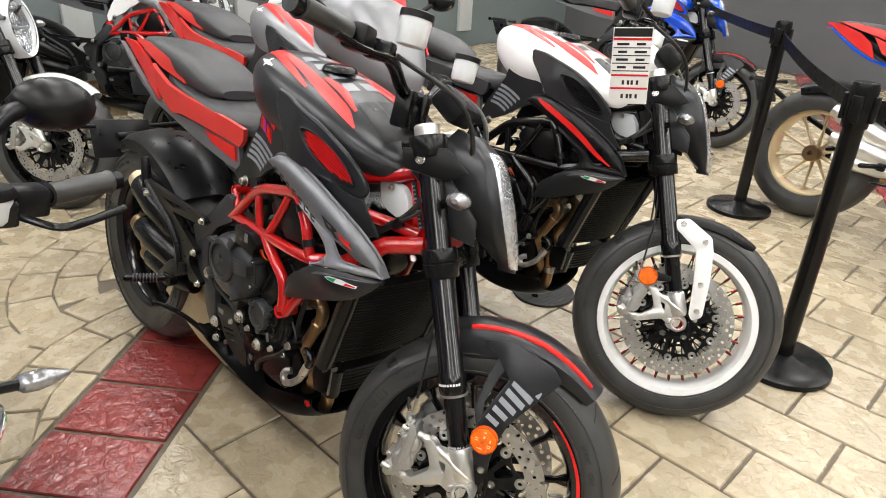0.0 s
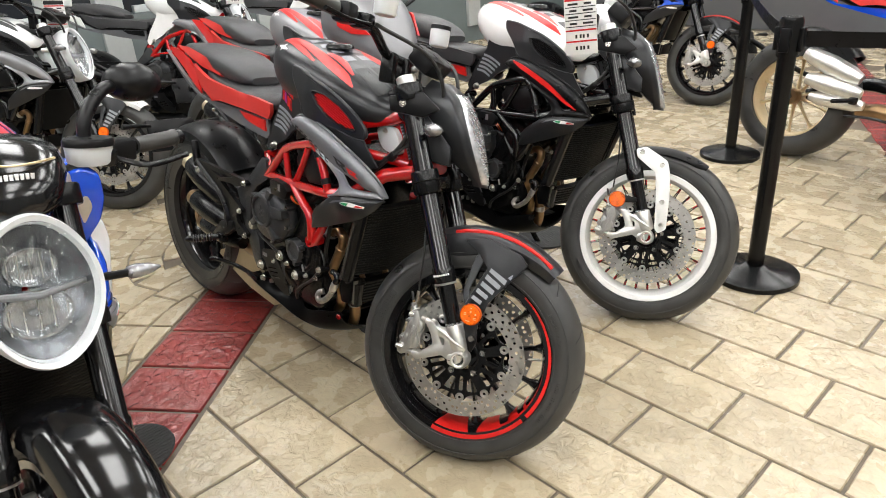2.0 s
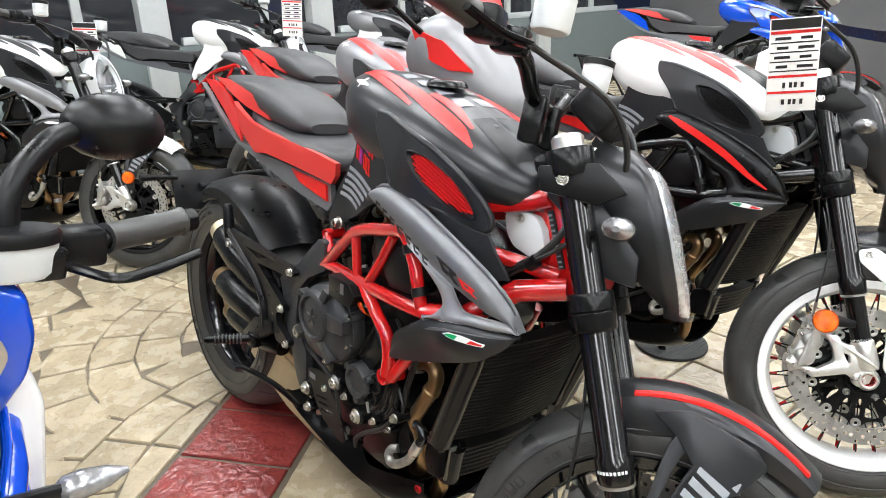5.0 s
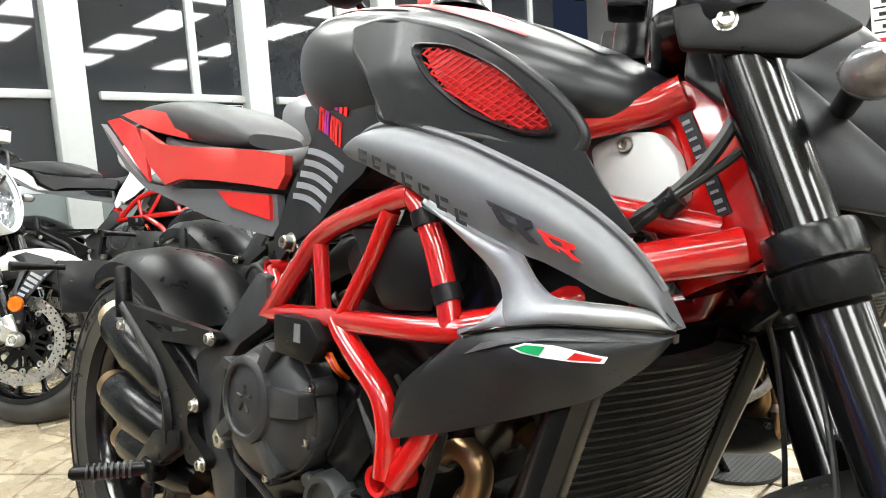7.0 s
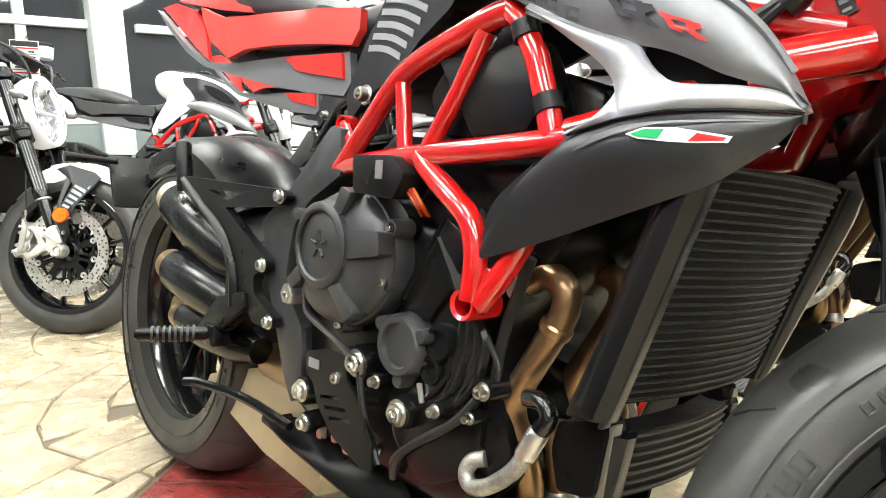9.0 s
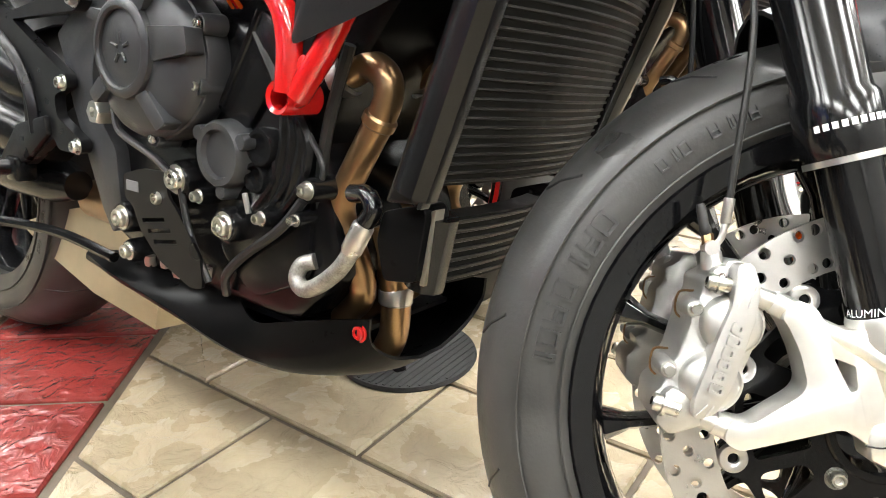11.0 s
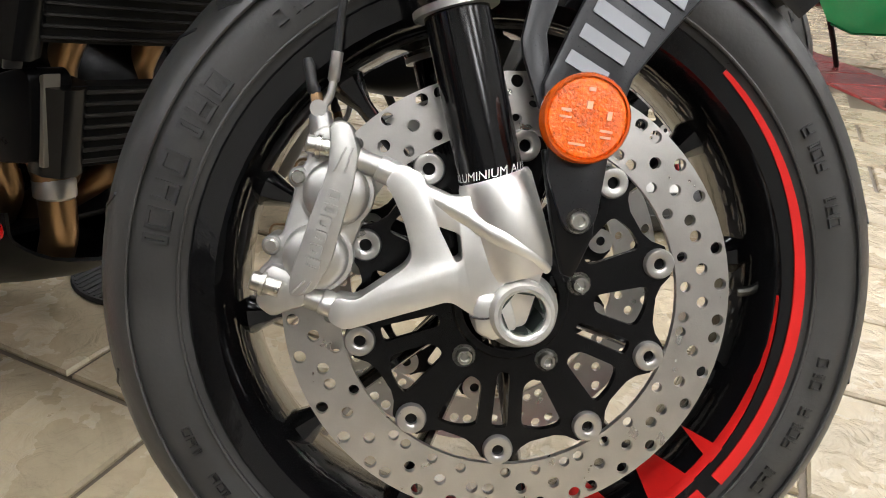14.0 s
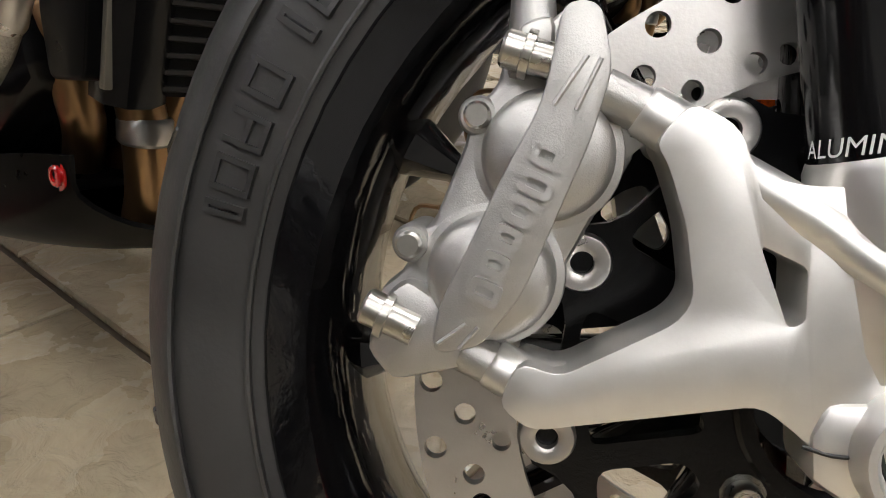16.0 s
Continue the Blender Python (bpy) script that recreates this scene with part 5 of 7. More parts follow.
    for pts, r in (([(0.579, -0.152, 0.456), (0.590, -0.155, 0.435), (0.608, -0.155, 0.425), (0.659, -0.154, 0.409), (0.691, -0.152, 0.392)], 0.0045), ([(0.885, -0.14, 0.393), (0.868, -0.142, 0.372), (0.845, -0.142, 0.352), (0.796, -0.14, 0.319), (0.765, -0.138, 0.291), (0.755, -0.13, 0.265)], 0.0052),
                   ([(0.93, -0.13, 0.54), (0.90, -0.125, 0.46), (0.885, -0.12, 0.38)], 0.006), ([(0.70, -0.148, 0.38), (0.715, -0.148, 0.33), (0.745, -0.146, 0.28)], 0.004), ([(0.96, -0.09, 0.56), (0.90, -0.12, 0.545), (0.85, -0.12, 0.58)], 0.004), ([(0.87, -0.13, 0.47), (0.905, -0.135, 0.43), (0.90, -0.135, 0.405)], 0.003)):
        part("engine_hose", tube(curve_pts(pts, 5), r, 8), HOSE, eng)
    for x, z, r in ((0.60, 0.272, 0.008), (0.632, 0.276, 0.007), (0.662, 0.272, 0.010), (0.694, 0.276, 0.007), (0.715, 0.28, 0.006)):
        part("linkage_nut", tube([(x, -0.125, z - 0.006), (x + 0.004, -0.128, z + 0.008)], r, 8), STEEL, eng)
    # angular side plate over the swingarm pivot
    part("side_plate", prism(round_poly([(0.436, 0.538), (0.505, 0.584), (0.60, 0.672), (0.622, 0.668), (0.628, 0.61), (0.562, 0.575), (0.527, 0.54), (0.518, 0.501), (0.512, 0.456), (0.56, 0.405), (0.57, 0.314), (0.545, 0.298), (0.525, 0.325), (0.465, 0.452), (0.451, 0.504)], 0.006), -0.11, -0.142, 0.006), ENGINE, eng, "grey cast side plate")
    part("pivot_bolt", lathe([(0, -0.157), (0.006, -0.157), (0.0065, -0.162), (0.013, -0.162), (0.015, -0.158), (0.015, -0.14), (0, -0.14)], 6, (0.548, 0, 0.449)), CHROME, eng)
    part("swingarm", tube(curve_pts([(0.52, 0.08, 0.40), (0.30, 0.13, 0.42), (0.1, 0.14, 0.36), (0.0, 0.12, 0.325)], 4), 0.04, 12, flat=0.7), BLACK_SATIN, root, "black single-sided swingarm")
    # ---- radiator, oil cooler ----
    def rad_pt(a, w, y, out=0.0):
        x0, z0, x1, z1 = a
        n = Vector((z0 - z1, 0, -(x0 - x1))).normalized()
        bow = 0.028 * (1 - (y / 0.16) ** 2)
        return Vector((x0 + (x1 - x0) * w + bow + out, y, z0 + (z1 - z0) * w))
    for nm, line, hy, rows, frm in (("radiator", (1.034, 0.430, 1.10, 0.63), 0.145, 26, 0.014), ("oil_cooler", (1.005, 0.332, 1.016, 0.397), 0.104, 7, 0.0)):
        core = B()
        grid = [[rad_pt(line, w, hy * (k / 6 - 1), 0.0) for k in range(13)] for w in (0, 1)]
        back = [[p - Vector((0.03, 0, 0)) for p in r] for r in grid]
        loft([[grid[0][k], grid[1][k], back[1][k], back[0][k]] for k in range(13)], core)
        rad = part(nm, core, FINS, root, "black finned " + nm.replace("_", " "))
        for k in range(rows):
            w = (k + 0.5) / rows
            part("cooling_tube", tube([rad_pt(line, w, hy * (j / 6 - 1), 0.001) for j in range(13)], 0.0015 if nm == "radiator" else 0.0019, 5), FIN_EDGE if nm == "radiator" else FIN_BRIGHT, rad)
        for s in (-1, 1):
            e0, e1 = rad_pt(line, -0.03, s * hy, -0.012), rad_pt(line, 1.03, s * hy, -0.012)
            part("end_tank", tube([e0, e1], 0.02, 10, flat=1.2), BLACK_SATIN, rad)
            if nm == "radiator":
                part("side_strip", prism([(1.0, 0.412), (1.036, 0.414), (1.094, 0.614), (1.068, 0.60)], s * (hy - 0.004), s * (hy + 0.012), 0.004), BLACK_SATIN, rad)
                part("edge_strip", prism([(1.036, 0.412), (1.041, 0.412), (1.102, 0.616), (1.096, 0.616)], s * (hy + 0.002), s * (hy + 0.014), 0.001), GRAPHITE if s < 0 else STAY_TAN, rad)
            else:
                part("cooler_tank", prism(round_poly([(0.980, 0.398), (1.022, 0.411), (1.029, 0.402), (1.021, 0.340), (0.984, 0.334), (0.974, 0.371)], 0.006), s * (hy - 0.005), s * (hy + 0.03), 0.005, segs=3), PAN, rad)
                part("cooler_band", prism([(1.0275, 0.405), (1.033, 0.407), (1.025, 0.336), (1.0195, 0.336)], s * (hy + 0.008), s * (hy + 0.022), 0.001), STAY_TAN, rad)
        if nm == "oil_cooler":
            part("oil_hose", tube(curve_pts([(0.962, -0.14, 0.379), (0.954, -0.14, 0.363), (0.938, -0.142, 0.337), (0.911, -0.143, 0.314), (0.888, -0.141, 0.305), (0.876, -0.138, 0.314), (0.880, -0.134, 0.327), (0.892, -0.128, 0.332)], 6), 0.0085, 14), BRAID, rad, "steel braided oil hose")
            part("hose_fitting", tube([(0.965, -0.14, 0.385), (0.9635, -0.14, 0.382), (0.951, -0.1405, 0.358), (0.9495, -0.1405, 0.355)], 0.0098, 14, radii=[0.009, 0.0105, 0.0105, 0.0092]), STEEL, rad)
            part("hose_elbow", tube(curve_pts([(0.965, -0.14, 0.385), (0.972, -0.138, 0.398), (0.962, -0.135, 0.41), (0.94, -0.13, 0.408)], 4), 0.009, 12), BLACK_GLOSS, rad)
    part("fan_motor", tube([(1.02, 0.05, 0.52), (0.98, 0.05, 0.53)], 0.05, 18), BLACK_MATT, root)
    part("radiator_stay", prism(round_poly([(1.026, 0.392), (1.038, 0.388), (1.118, 0.598), (1.128, 0.64), (1.10, 0.64)], 0.004), 0.152, 0.158, 0.001), STAY_TAN, root, "dull tan metal radiator bracket")
    # ---- exhaust ----
    for k, y in enumerate((-0.108, -0.012, 0.084)):
        part("header_pipe", tube(curve_pts([(0.912, y, 0.514), (0.934, y, 0.524), (0.955, y, 0.515), (0.959, y, 0.497), (0.95, y, 0.475), (0.925, y, 0.431), (0.905, y * 0.98, 0.396), (0.903, y * 0.95, 0.373), (0.913, y * 0.9, 0.345), (0.918, y * 0.6 - 0.02, 0.295), (0.87, y * 0.3 - 0.03, 0.25)], 5), 0.0142, 18), BRONZE, root, "heat-tinted exhaust header pipe")
        part("header_flange", tube([(0.898, y, 0.508), (0.912, y, 0.514)], 0.02, 16), STEEL, root)
    part("header_joint", tube([(0.9525, -0.108, 0.480), (0.9515, -0.108, 0.478), (0.9475, -0.108, 0.471), (0.9465, -0.108, 0.469)], 0.0168, 18, radii=[0.0145, 0.0168, 0.0168, 0.0145]), BRONZE, root)
    part("collector", tube(curve_pts([(0.918, -0.06, 0.365), (0.928, -0.055, 0.325), (0.934, -0.05, 0.285), (0.93, -0.045, 0.245), (0.915, -0.04, 0.215)], 4), 0.0165, 16), BRONZE, root)
    part("collector_clamp", tube([(0.9335, -0.05, 0.298), (0.9337, -0.05, 0.296), (0.934, -0.05, 0.282), (0.934, -0.05, 0.28)], 0.0185, 18, radii=[0.017, 0.0188, 0.0188, 0.017]), STEEL, root)
    part("catalyser", loft([[Vector(q) for q in r] for r in (
        [(0.15, -0.075, 0.222), (0.15, -0.07, 0.235), (0.15, 0.05, 0.235), (0.15, 0.05, 0.2)], [(0.24, -0.08, 0.195), (0.24, -0.07, 0.265), (0.24, 0.07, 0.265), (0.24, 0.07, 0.18)],
        [(0.38, -0.085, 0.165), (0.38, -0.07, 0.30), (0.38, 0.08, 0.3), (0.38, 0.08, 0.155)], [(0.54, -0.085, 0.15), (0.54, -0.07, 0.27), (0.54, 0.08, 0.27), (0.54, 0.08, 0.14)])]), GOLD_STEEL, root, "straw-tinted steel catalyser box")
    part("catalyser_top", tube([(0.34, -0.05, 0.30), (0.44, -0.055, 0.31), (0.54, -0.055, 0.30)], 0.04, 16, radii=[0.03, 0.04, 0.036]), BRONZE, root)
    for k, (x0, z0, x1, z1, r) in enumerate(((0.085, 0.548, 0.34, 0.452, 0.046), (0.12, 0.430, 0.36, 0.385, 0.042), (0.15, 0.345, 0.38, 0.33, 0.036))):
        y = -0.118 - 0.012 * (k == 1)
        a, b = Vector((x0, y, z0)), Vector((x1, y + 0.02, z1))
        mf = part("silencer", tube([a, a.lerp(b, 0.05), a.lerp(b, 0.4), a.lerp(b, 0.8), b], r, 22, radii=[r * 0.8, r * 0.92, r * 1.08, r * 0.95, r * 0.6]), BLACK_SATIN, root, "satin black silencer with a coppery tip")
        d = (a - b).normalized()
        part("tip", tube([a + d * 0.03, a + d * 0.028, a - d * 0.004, a - d * 0.012], r, 22, radii=[r * 0.6, r * 0.66, r * 0.8, r * 0.8]), BRONZE if k else GOLD_STEEL, mf)
        part("bore", tube([a + d * 0.031, a + d * 0.02], r * 0.52, 18), BLACK_GLOSS, mf)
    # ---- passenger bracket, heel plate, pegs ----
    br = part("foot_bracket", plate(round_poly([(0.185, 0.597), (0.519, 0.586), (0.536, 0.578), (0.519, 0.564), (0.356, 0.553), (0.489, 0.487), (0.488, 0.474), (0.455, 0.462), (0.458, 0.436), (0.518, 0.410), (0.511, 0.394), (0.457, 0.394), (0.447, 0.409), (0.373, 0.365), (0.309, 0.345), (0.292, 0.36), (0.372, 0.41), (0.372, 0.475), (0.342, 0.506), (0.263, 0.545), (0.184, 0.580)], 0.008),
                                    [round_poly([(0.294, 0.577), (0.446, 0.580), (0.362, 0.564)], 0.004)], -0.146, -0.16), BLACK_MATT, root, "matt black passenger footrest bracket")
    part("bracket_ridge", tube(curve_pts([(0.20, -0.159, 0.592), (0.28, -0.162, 0.552), (0.36, -0.164, 0.512), (0.40, -0.164, 0.46), (0.41, -0.164, 0.41)], 4), 0.008, 8, flat=0.6), BLACK_MATT, br)
    part("bracket_fold", prism([(0.36, 0.418), (0.44, 0.436), (0.445, 0.412), (0.38, 0.37), (0.305, 0.348), (0.298, 0.36)], -0.158, -0.168, 0.004), BLACK_MATT, br)
    part("spare_peg", tube([(0.186, -0.15, 0.57), (0.182, -0.155, 0.65), (0.182, -0.155, 0.655)], 0.013, 12, radii=[0.014, 0.013, 0.009]), BLACK_MATT, br, "folded passenger footrest")
    for x, z in ((0.517, 0.577), (0.206, 0.558), (0.479, 0.479), (0.505, 0.403), (0.337, 0.352)):
        part("bracket_bolt", bolt((x, -0.161, z), 0.0078, -0.007), CHROME, br)
    peg = part("foot_peg", tube([(0.345, -0.17, 0.358), (0.292, -0.255, 0.352), (0.289, -0.26, 0.352)], 0.0105, 12, radii=[0.011, 0.0105, 0.007]), BLACK_SATIN, root, "ribbed folding footrest")
    for k in range(8):
        t = 0.2 + 0.085 * k
        c = Vector((0.345, -0.17, 0.358)).lerp(Vector((0.292, -0.255, 0.352)), t)
        part("peg_rib", tube([c, c + Vector((-0.0015, -0.003, 0))], 0.0128, 10), RUBBER, peg)
    part("peg_joint", box((0.35, -0.16, 0.356), (0.035, 0.03, 0.035), 0.006), BLACK_SATIN, peg)
    part("brake_pedal", tube(curve_pts([(0.56, -0.15, 0.27), (0.46, -0.165, 0.285), (0.36, -0.185, 0.285), (0.335, -0.2, 0.283)], 5), 0.007, 8), BLACK_SATIN, root, "black rear brake pedal")
    # ---- belly pan ----
    keel = [  # along, then the lip, the shoulder and the keel as out and up
        (0.44, 0.118, 0.251, 0.124, 0.246, 0.11, 0.240), (0.52, 0.105, 0.262, 0.140, 0.243, 0.07, 0.205), (0.60, 0.105, 0.262, 0.146, 0.236, 0.05, 0.188), (0.68, 0.106, 0.265, 0.147, 0.226, 0.04, 0.180), (0.742, 0.110, 0.263, 0.141, 0.210, 0.03, 0.170),
        (0.788, 0.122, 0.240, 0.130, 0.198, 0.026, 0.167), (0.85, 0.125, 0.256, 0.124, 0.203, 0.022, 0.170), (0.91, 0.118, 0.272, 0.114, 0.222, 0.02, 0.186), (0.950, 0.11, 0.280, 0.105, 0.252, 0.02, 0.212)]
    own, rows = B(), []
    for x, ty, tz, my, mz, ly, lz in smooth_rings(keel, 4):
        half = smooth_rings([(-ty, tz), (-my, mz), (-(my + ly) / 2 - 0.006, (mz + lz) / 2 - 0.006), (-ly, lz)], 3)
        line = [(y, z) for y, z in half] + [(-y, z) for y, z in half[::-1]]
        rows.append([own.verts.new((x, y, z)) for y, z in line])
    for r, q in zip(rows, rows[1:]):
        for k in range(len(r) - 1):
            own.faces.new((r[k], r[k + 1], q[k + 1], q[k]))
    bmesh.ops.recalc_face_normals(own, faces=own.faces)
    bmesh.ops.solidify(own, geom=own.faces[:], thickness=0.004)
    pan = part("belly_pan", own, PAN, root, "satin black belly pan")
    for s in (-1, 1):
        part("pan_bolt", bolt((0.938, s * 0.1115, 0.264), 0.0075, s * 0.003), RED_FRAME, pan)
    part("pan_shelf", prism([(0.56, 0.252), (0.74, 0.25), (0.90, 0.245), (0.90, 0.238), (0.74, 0.24), (0.56, 0.245)], -0.10, 0.10, 0.002), BLACK_MATT, pan)
    # side stand on the far side
    part("side_stand", tube([(0.64, 0.12, 0.25), (0.69, 0.19, 0.14), (0.73, 0.235, 0.04)], 0.011, 10), BLACK_SATIN, root, "black side stand, folded out")


def bodywork(root):
    # ---- fuel tank ----
    rows = smooth_rings([(0.56, 0.945, 0.04, 0.03), (0.585, 0.945, 0.08, 0.06), (0.65, 0.93, 0.114, 0.088), (0.74, 0.915, 0.134, 0.096), (0.86, 0.900, 0.142, 0.086), (0.96, 0.882, 0.128, 0.067), (1.04, 0.864, 0.098, 0.046), (1.095, 0.852, 0.05, 0.024)], 5)
    tank = part("fuel_tank", loft([oval(x, z, hw, hh, 2.4, 36, 0, -0.15) for x, z, hw, hh in rows]), GRAPHITE, root, "matt graphite fuel tank with red and grey flashes")

    def on_tank(x, a):
        """A point of the tank's skin at x, a degrees round from the right flank to the top."""
        q = min(range(len(rows) - 1), key=lambda k: abs(rows[k][0] - x))
        k = q if rows[q][0] <= x else max(q - 1, 0)
        t = (x - rows[k][0]) / max(1e-6, rows[k + 1][0] - rows[k][0])
        r = rows[k] * (1 - t) + rows[k + 1] * t
        c, s = math.cos(radians(a)), math.sin(radians(a))
        y, z = r[2] * abs(c) ** (2 / 2.4), r[3] * abs(s) ** (2 / 2.4)
        return Vector((r[0] - 0.15 * z, -y if c > 0 else y, r[1] + z)), Vector((0, -c, s)).normalized()

    def decal(name, strip, material, lift=0.0012):
        """A strip laid on the tank: rows of (x, lower angle, upper angle)."""
        for side in (-1, 1):
            bm = B()
            fine = smooth_rings(strip, 5)
            lines = []
            for x, a0, a1 in fine:
                line = []
                for j in range(5):
                    p, n = on_tank(x, a0 + (a1 - a0) * j / 4)
                    p = p + n * lift
                    line.append(bm.verts.new((p.x, p.y if side < 0 else -p.y, p.z)))
                lines.append(line)
            for a, b in zip(lines, lines[1:]):
                for j in range(4):
                    bm.faces.new((a[j], a[j + 1], b[j + 1], b[j]))
            bmesh.ops.recalc_face_normals(bm, faces=bm.faces)
            part(name, bm, material, tank)
    decal("red_flash", [(0.62, 60, 66), (0.68, 56, 65), (0.76, 49, 58), (0.84, 43, 47)], RED_PAINT)
    decal("red_flash", [(0.60, 70, 76), (0.68, 66, 74), (0.78, 58, 70), (0.88, 48, 64), (0.95, 42, 58), (0.99, 38, 42)], RED_PAINT)
    decal("red_flash", [(0.84, 68, 74), (0.90, 66, 76), (0.96, 60, 64)], RED_PAINT)
    for k in range(4):
        decal("grey_flash", [(0.72 + 0.05 * k, 78, 88), (0.75 + 0.05 * k, 74, 88)], GREY_DECAL)
    decal("white_star", [(0.64, 42, 44), (0.67, 39, 46), (0.70, 41, 43)], WHITE_DECAL)
    decal("white_star", [(0.665, 34, 35), (0.67, 36, 50), (0.68, 51, 52)], WHITE_DECAL)
    decal("tank_top_panel", [(0.94, 72, 89), (1.0, 64, 89), (1.05, 52, 89)], BLACK_MATT)
    part("filler_cap", lathe([(0, 0.012), (0.03, 0.012), (0.036, 0.008), (0.04, 0.0), (0, 0.0)], 28, (0.80, 0, 1.0), "z"), BLACK_SATIN, tank)
    # ---- air intakes on the flanks ----
    def intake_y(x, z):
        return -0.170 + 0.33 * max(0, x - 0.92) + 0.16 * max(0, 0.88 - x) + 0.22 * max(0, z - 0.885)
    outer = [(0.779, 0.950), (0.83, 0.946), (0.877, 0.935), (0.947, 0.912), (1.000, 0.882), (1.038, 0.851), (1.059, 0.826), (1.064, 0.812), (1.058, 0.802), (1.04, 0.802), (1.003, 0.81), (0.958, 0.820), (0.87, 0.838), (0.852, 0.862), (0.828, 0.892), (0.789, 0.925)]
    mesh = round_poly([(0.912, 0.902), (0.953, 0.896), (0.995, 0.874), (1.024, 0.848), (1.044, 0.820), (1.012, 0.822), (0.968, 0.841), (0.935, 0.867)], 0.014)
    sh = sheet(outer, intake_y, 0.015, 0.014, hole=mesh)
    i1 = both(root, "air_intake", sh, GRAPHITE, "matt graphite air intake round a red mesh")
    slope = [[Vector((cx + (x - cx) * f, intake_y(x, z) + o, cz + (z - cz) * f)) for x, z in mesh for cx, cz in ((0.985, 0.862),)] for f, o in ((1.16, -0.003), (1.1, -0.0045), (1.02, -0.001), (0.97, 0.006))]
    both(root, "intake_throat", loft(slope, caps=False), BLACK_MATT)
    both(root, "intake_edge", tube(curve_pts([Vector((x, intake_y(x, z) + 0.006, z)) for x, z in outer + outer[:1]], 4), 0.006, 10), GRAPHITE)
    grill = B()
    step = 0.0062
    for fam in (1, -1):
        for k in range(-60, 60):
            run = []
            for j in range(60):
                p = Vector((0.90 + 0.0033 * j, 0.87 + k * step + fam * 0.0033 * (j - 30) * 0.62))
                if inside_poly(p.x, p.y, mesh):
                    run.append(Vector((p.x, intake_y(p.x, p.y) + 0.001 + 0.0006 * fam, p.y)))
                elif len(run) > 1:
                    tube([run[0], run[-1]], 0.0011, 4, bm=grill)
                    run = []
                else:
                    run = []
            if len(run) > 1:
                tube([run[0], run[-1]], 0.0011, 4, bm=grill)
    both(root, "intake_mesh", grill, RED_MESH, "red wire mesh")
    both(root, "intake_back", sheet([(0.905, 0.908), (0.955, 0.901), (1.0, 0.878), (1.03, 0.85), (1.05, 0.815), (1.012, 0.817), (0.966, 0.837), (0.932, 0.868)], lambda x, z: intake_y(x, z) + 0.005, 0.03, 0.003), RED_MESH)
    both(root, "side_cowl", sheet([(0.95, 0.822), (1.0, 0.812), (1.055, 0.802), (1.078, 0.80), (1.092, 0.775), (1.118, 0.737), (1.09, 0.735), (1.03, 0.77), (0.97, 0.80)], lambda x, z: -0.150 + 0.35 * max(0, x - 1.04), 0.02, 0.008), GRAPHITE)
    # ---- flank panels, with the wing below ----
    upper = [(0.816, 0.812), (0.819, 0.822), (0.838, 0.831), (0.865, 0.835), (0.892, 0.834), (0.925, 0.826), (0.970, 0.813), (1.009, 0.798), (1.044, 0.783), (1.075, 0.768), (1.101, 0.751), (1.122, 0.733), (1.136, 0.715), (1.148, 0.695), (1.160, 0.669)]
    under = [(0.816, 0.808), (0.818, 0.805), (0.830, 0.801), (0.852, 0.795), (0.883, 0.784), (0.917, 0.772), (0.944, 0.759), (0.975, 0.744), (1.013, 0.729), (1.048, 0.717), (1.070, 0.711), (1.092, 0.702), (1.112, 0.692), (1.143, 0.681), (1.160, 0.668)]
    both(root, "flank_panel", skin(upper, under, side_y, 0.007, 0.014, 0.005, 4), FLANK, "satin grey flank panel with dark lettering bars")
    crest = [(0.944, 0.758), (0.975, 0.744), (1.013, 0.729), (1.048, 0.717), (1.056, 0.709), (1.067, 0.696), (1.083, 0.686), (1.105, 0.684), (1.127, 0.683), (1.147, 0.680), (1.160, 0.669)]
    inner = [(0.942, 0.757), (0.966, 0.742), (0.989, 0.726), (1.015, 0.708), (1.030, 0.693), (1.036, 0.681), (1.045, 0.661), (1.085, 0.666), (1.118, 0.667), (1.142, 0.667), (1.160, 0.667)]
    strut = skin(crest, inner, lambda x, z: side_y(x, z) - 0.001, 0.005, -0.004, 0.005, 4)
    skin([(1.036, 0.681), (1.030, 0.671), (1.018, 0.660), (0.997, 0.648)], [(1.046, 0.661), (1.037, 0.659), (1.018, 0.654), (0.996, 0.647)], lambda x, z: side_y(x, z) - 0.001, 0.003, 0.0, 0.005, 4, 4, strut)
    # Lighter than the panel above: its turn towards the light is coloured in.
    both(root, "flank_strut", strut, SILVER_PAINT, "satin silver strut")
    both(root, "flank_fold", tube([Vector((x, side_y(x, z) + 0.009, z)) for x, z in curve2d(upper[1:14], 3)], 0.0035, 8), FLANK)
    both(root, "hole_back", sheet([(1.04, 0.67), (1.12, 0.68), (1.11, 0.71), (1.04, 0.73)], lambda x, z: side_y(x, z) + 0.03, 0.05, 0.004), BLACK_MATT)
    # lettering as plain slanted bars
    on_flank = lambda x, z: side_y(x, z) - 0.0098
    for k in range(7):
        x, z = 0.852 + 0.0225 * k, 0.8105 - 0.0076 * k - 0.00035 * k * k
        for o, wdt, dz in ((0.0, 0.0036, 0.0), (0.0052, 0.0085, 0.0), (0.0052, 0.0085, 0.0078)):
            h = 0.0118 if o == 0 else 0.0036
            both(root, "letter_bar", sheet([(x + o, z - dz - 0.33 * o), (x + o + wdt, z - dz - 0.33 * (o + wdt)), (x + o + wdt + h * 0.25, z - dz - h - 0.33 * (o + wdt)), (x + o + h * 0.25, z - dz - h - 0.33 * o)], on_flank, 0.05, 0.0008), BLACK_DECAL)
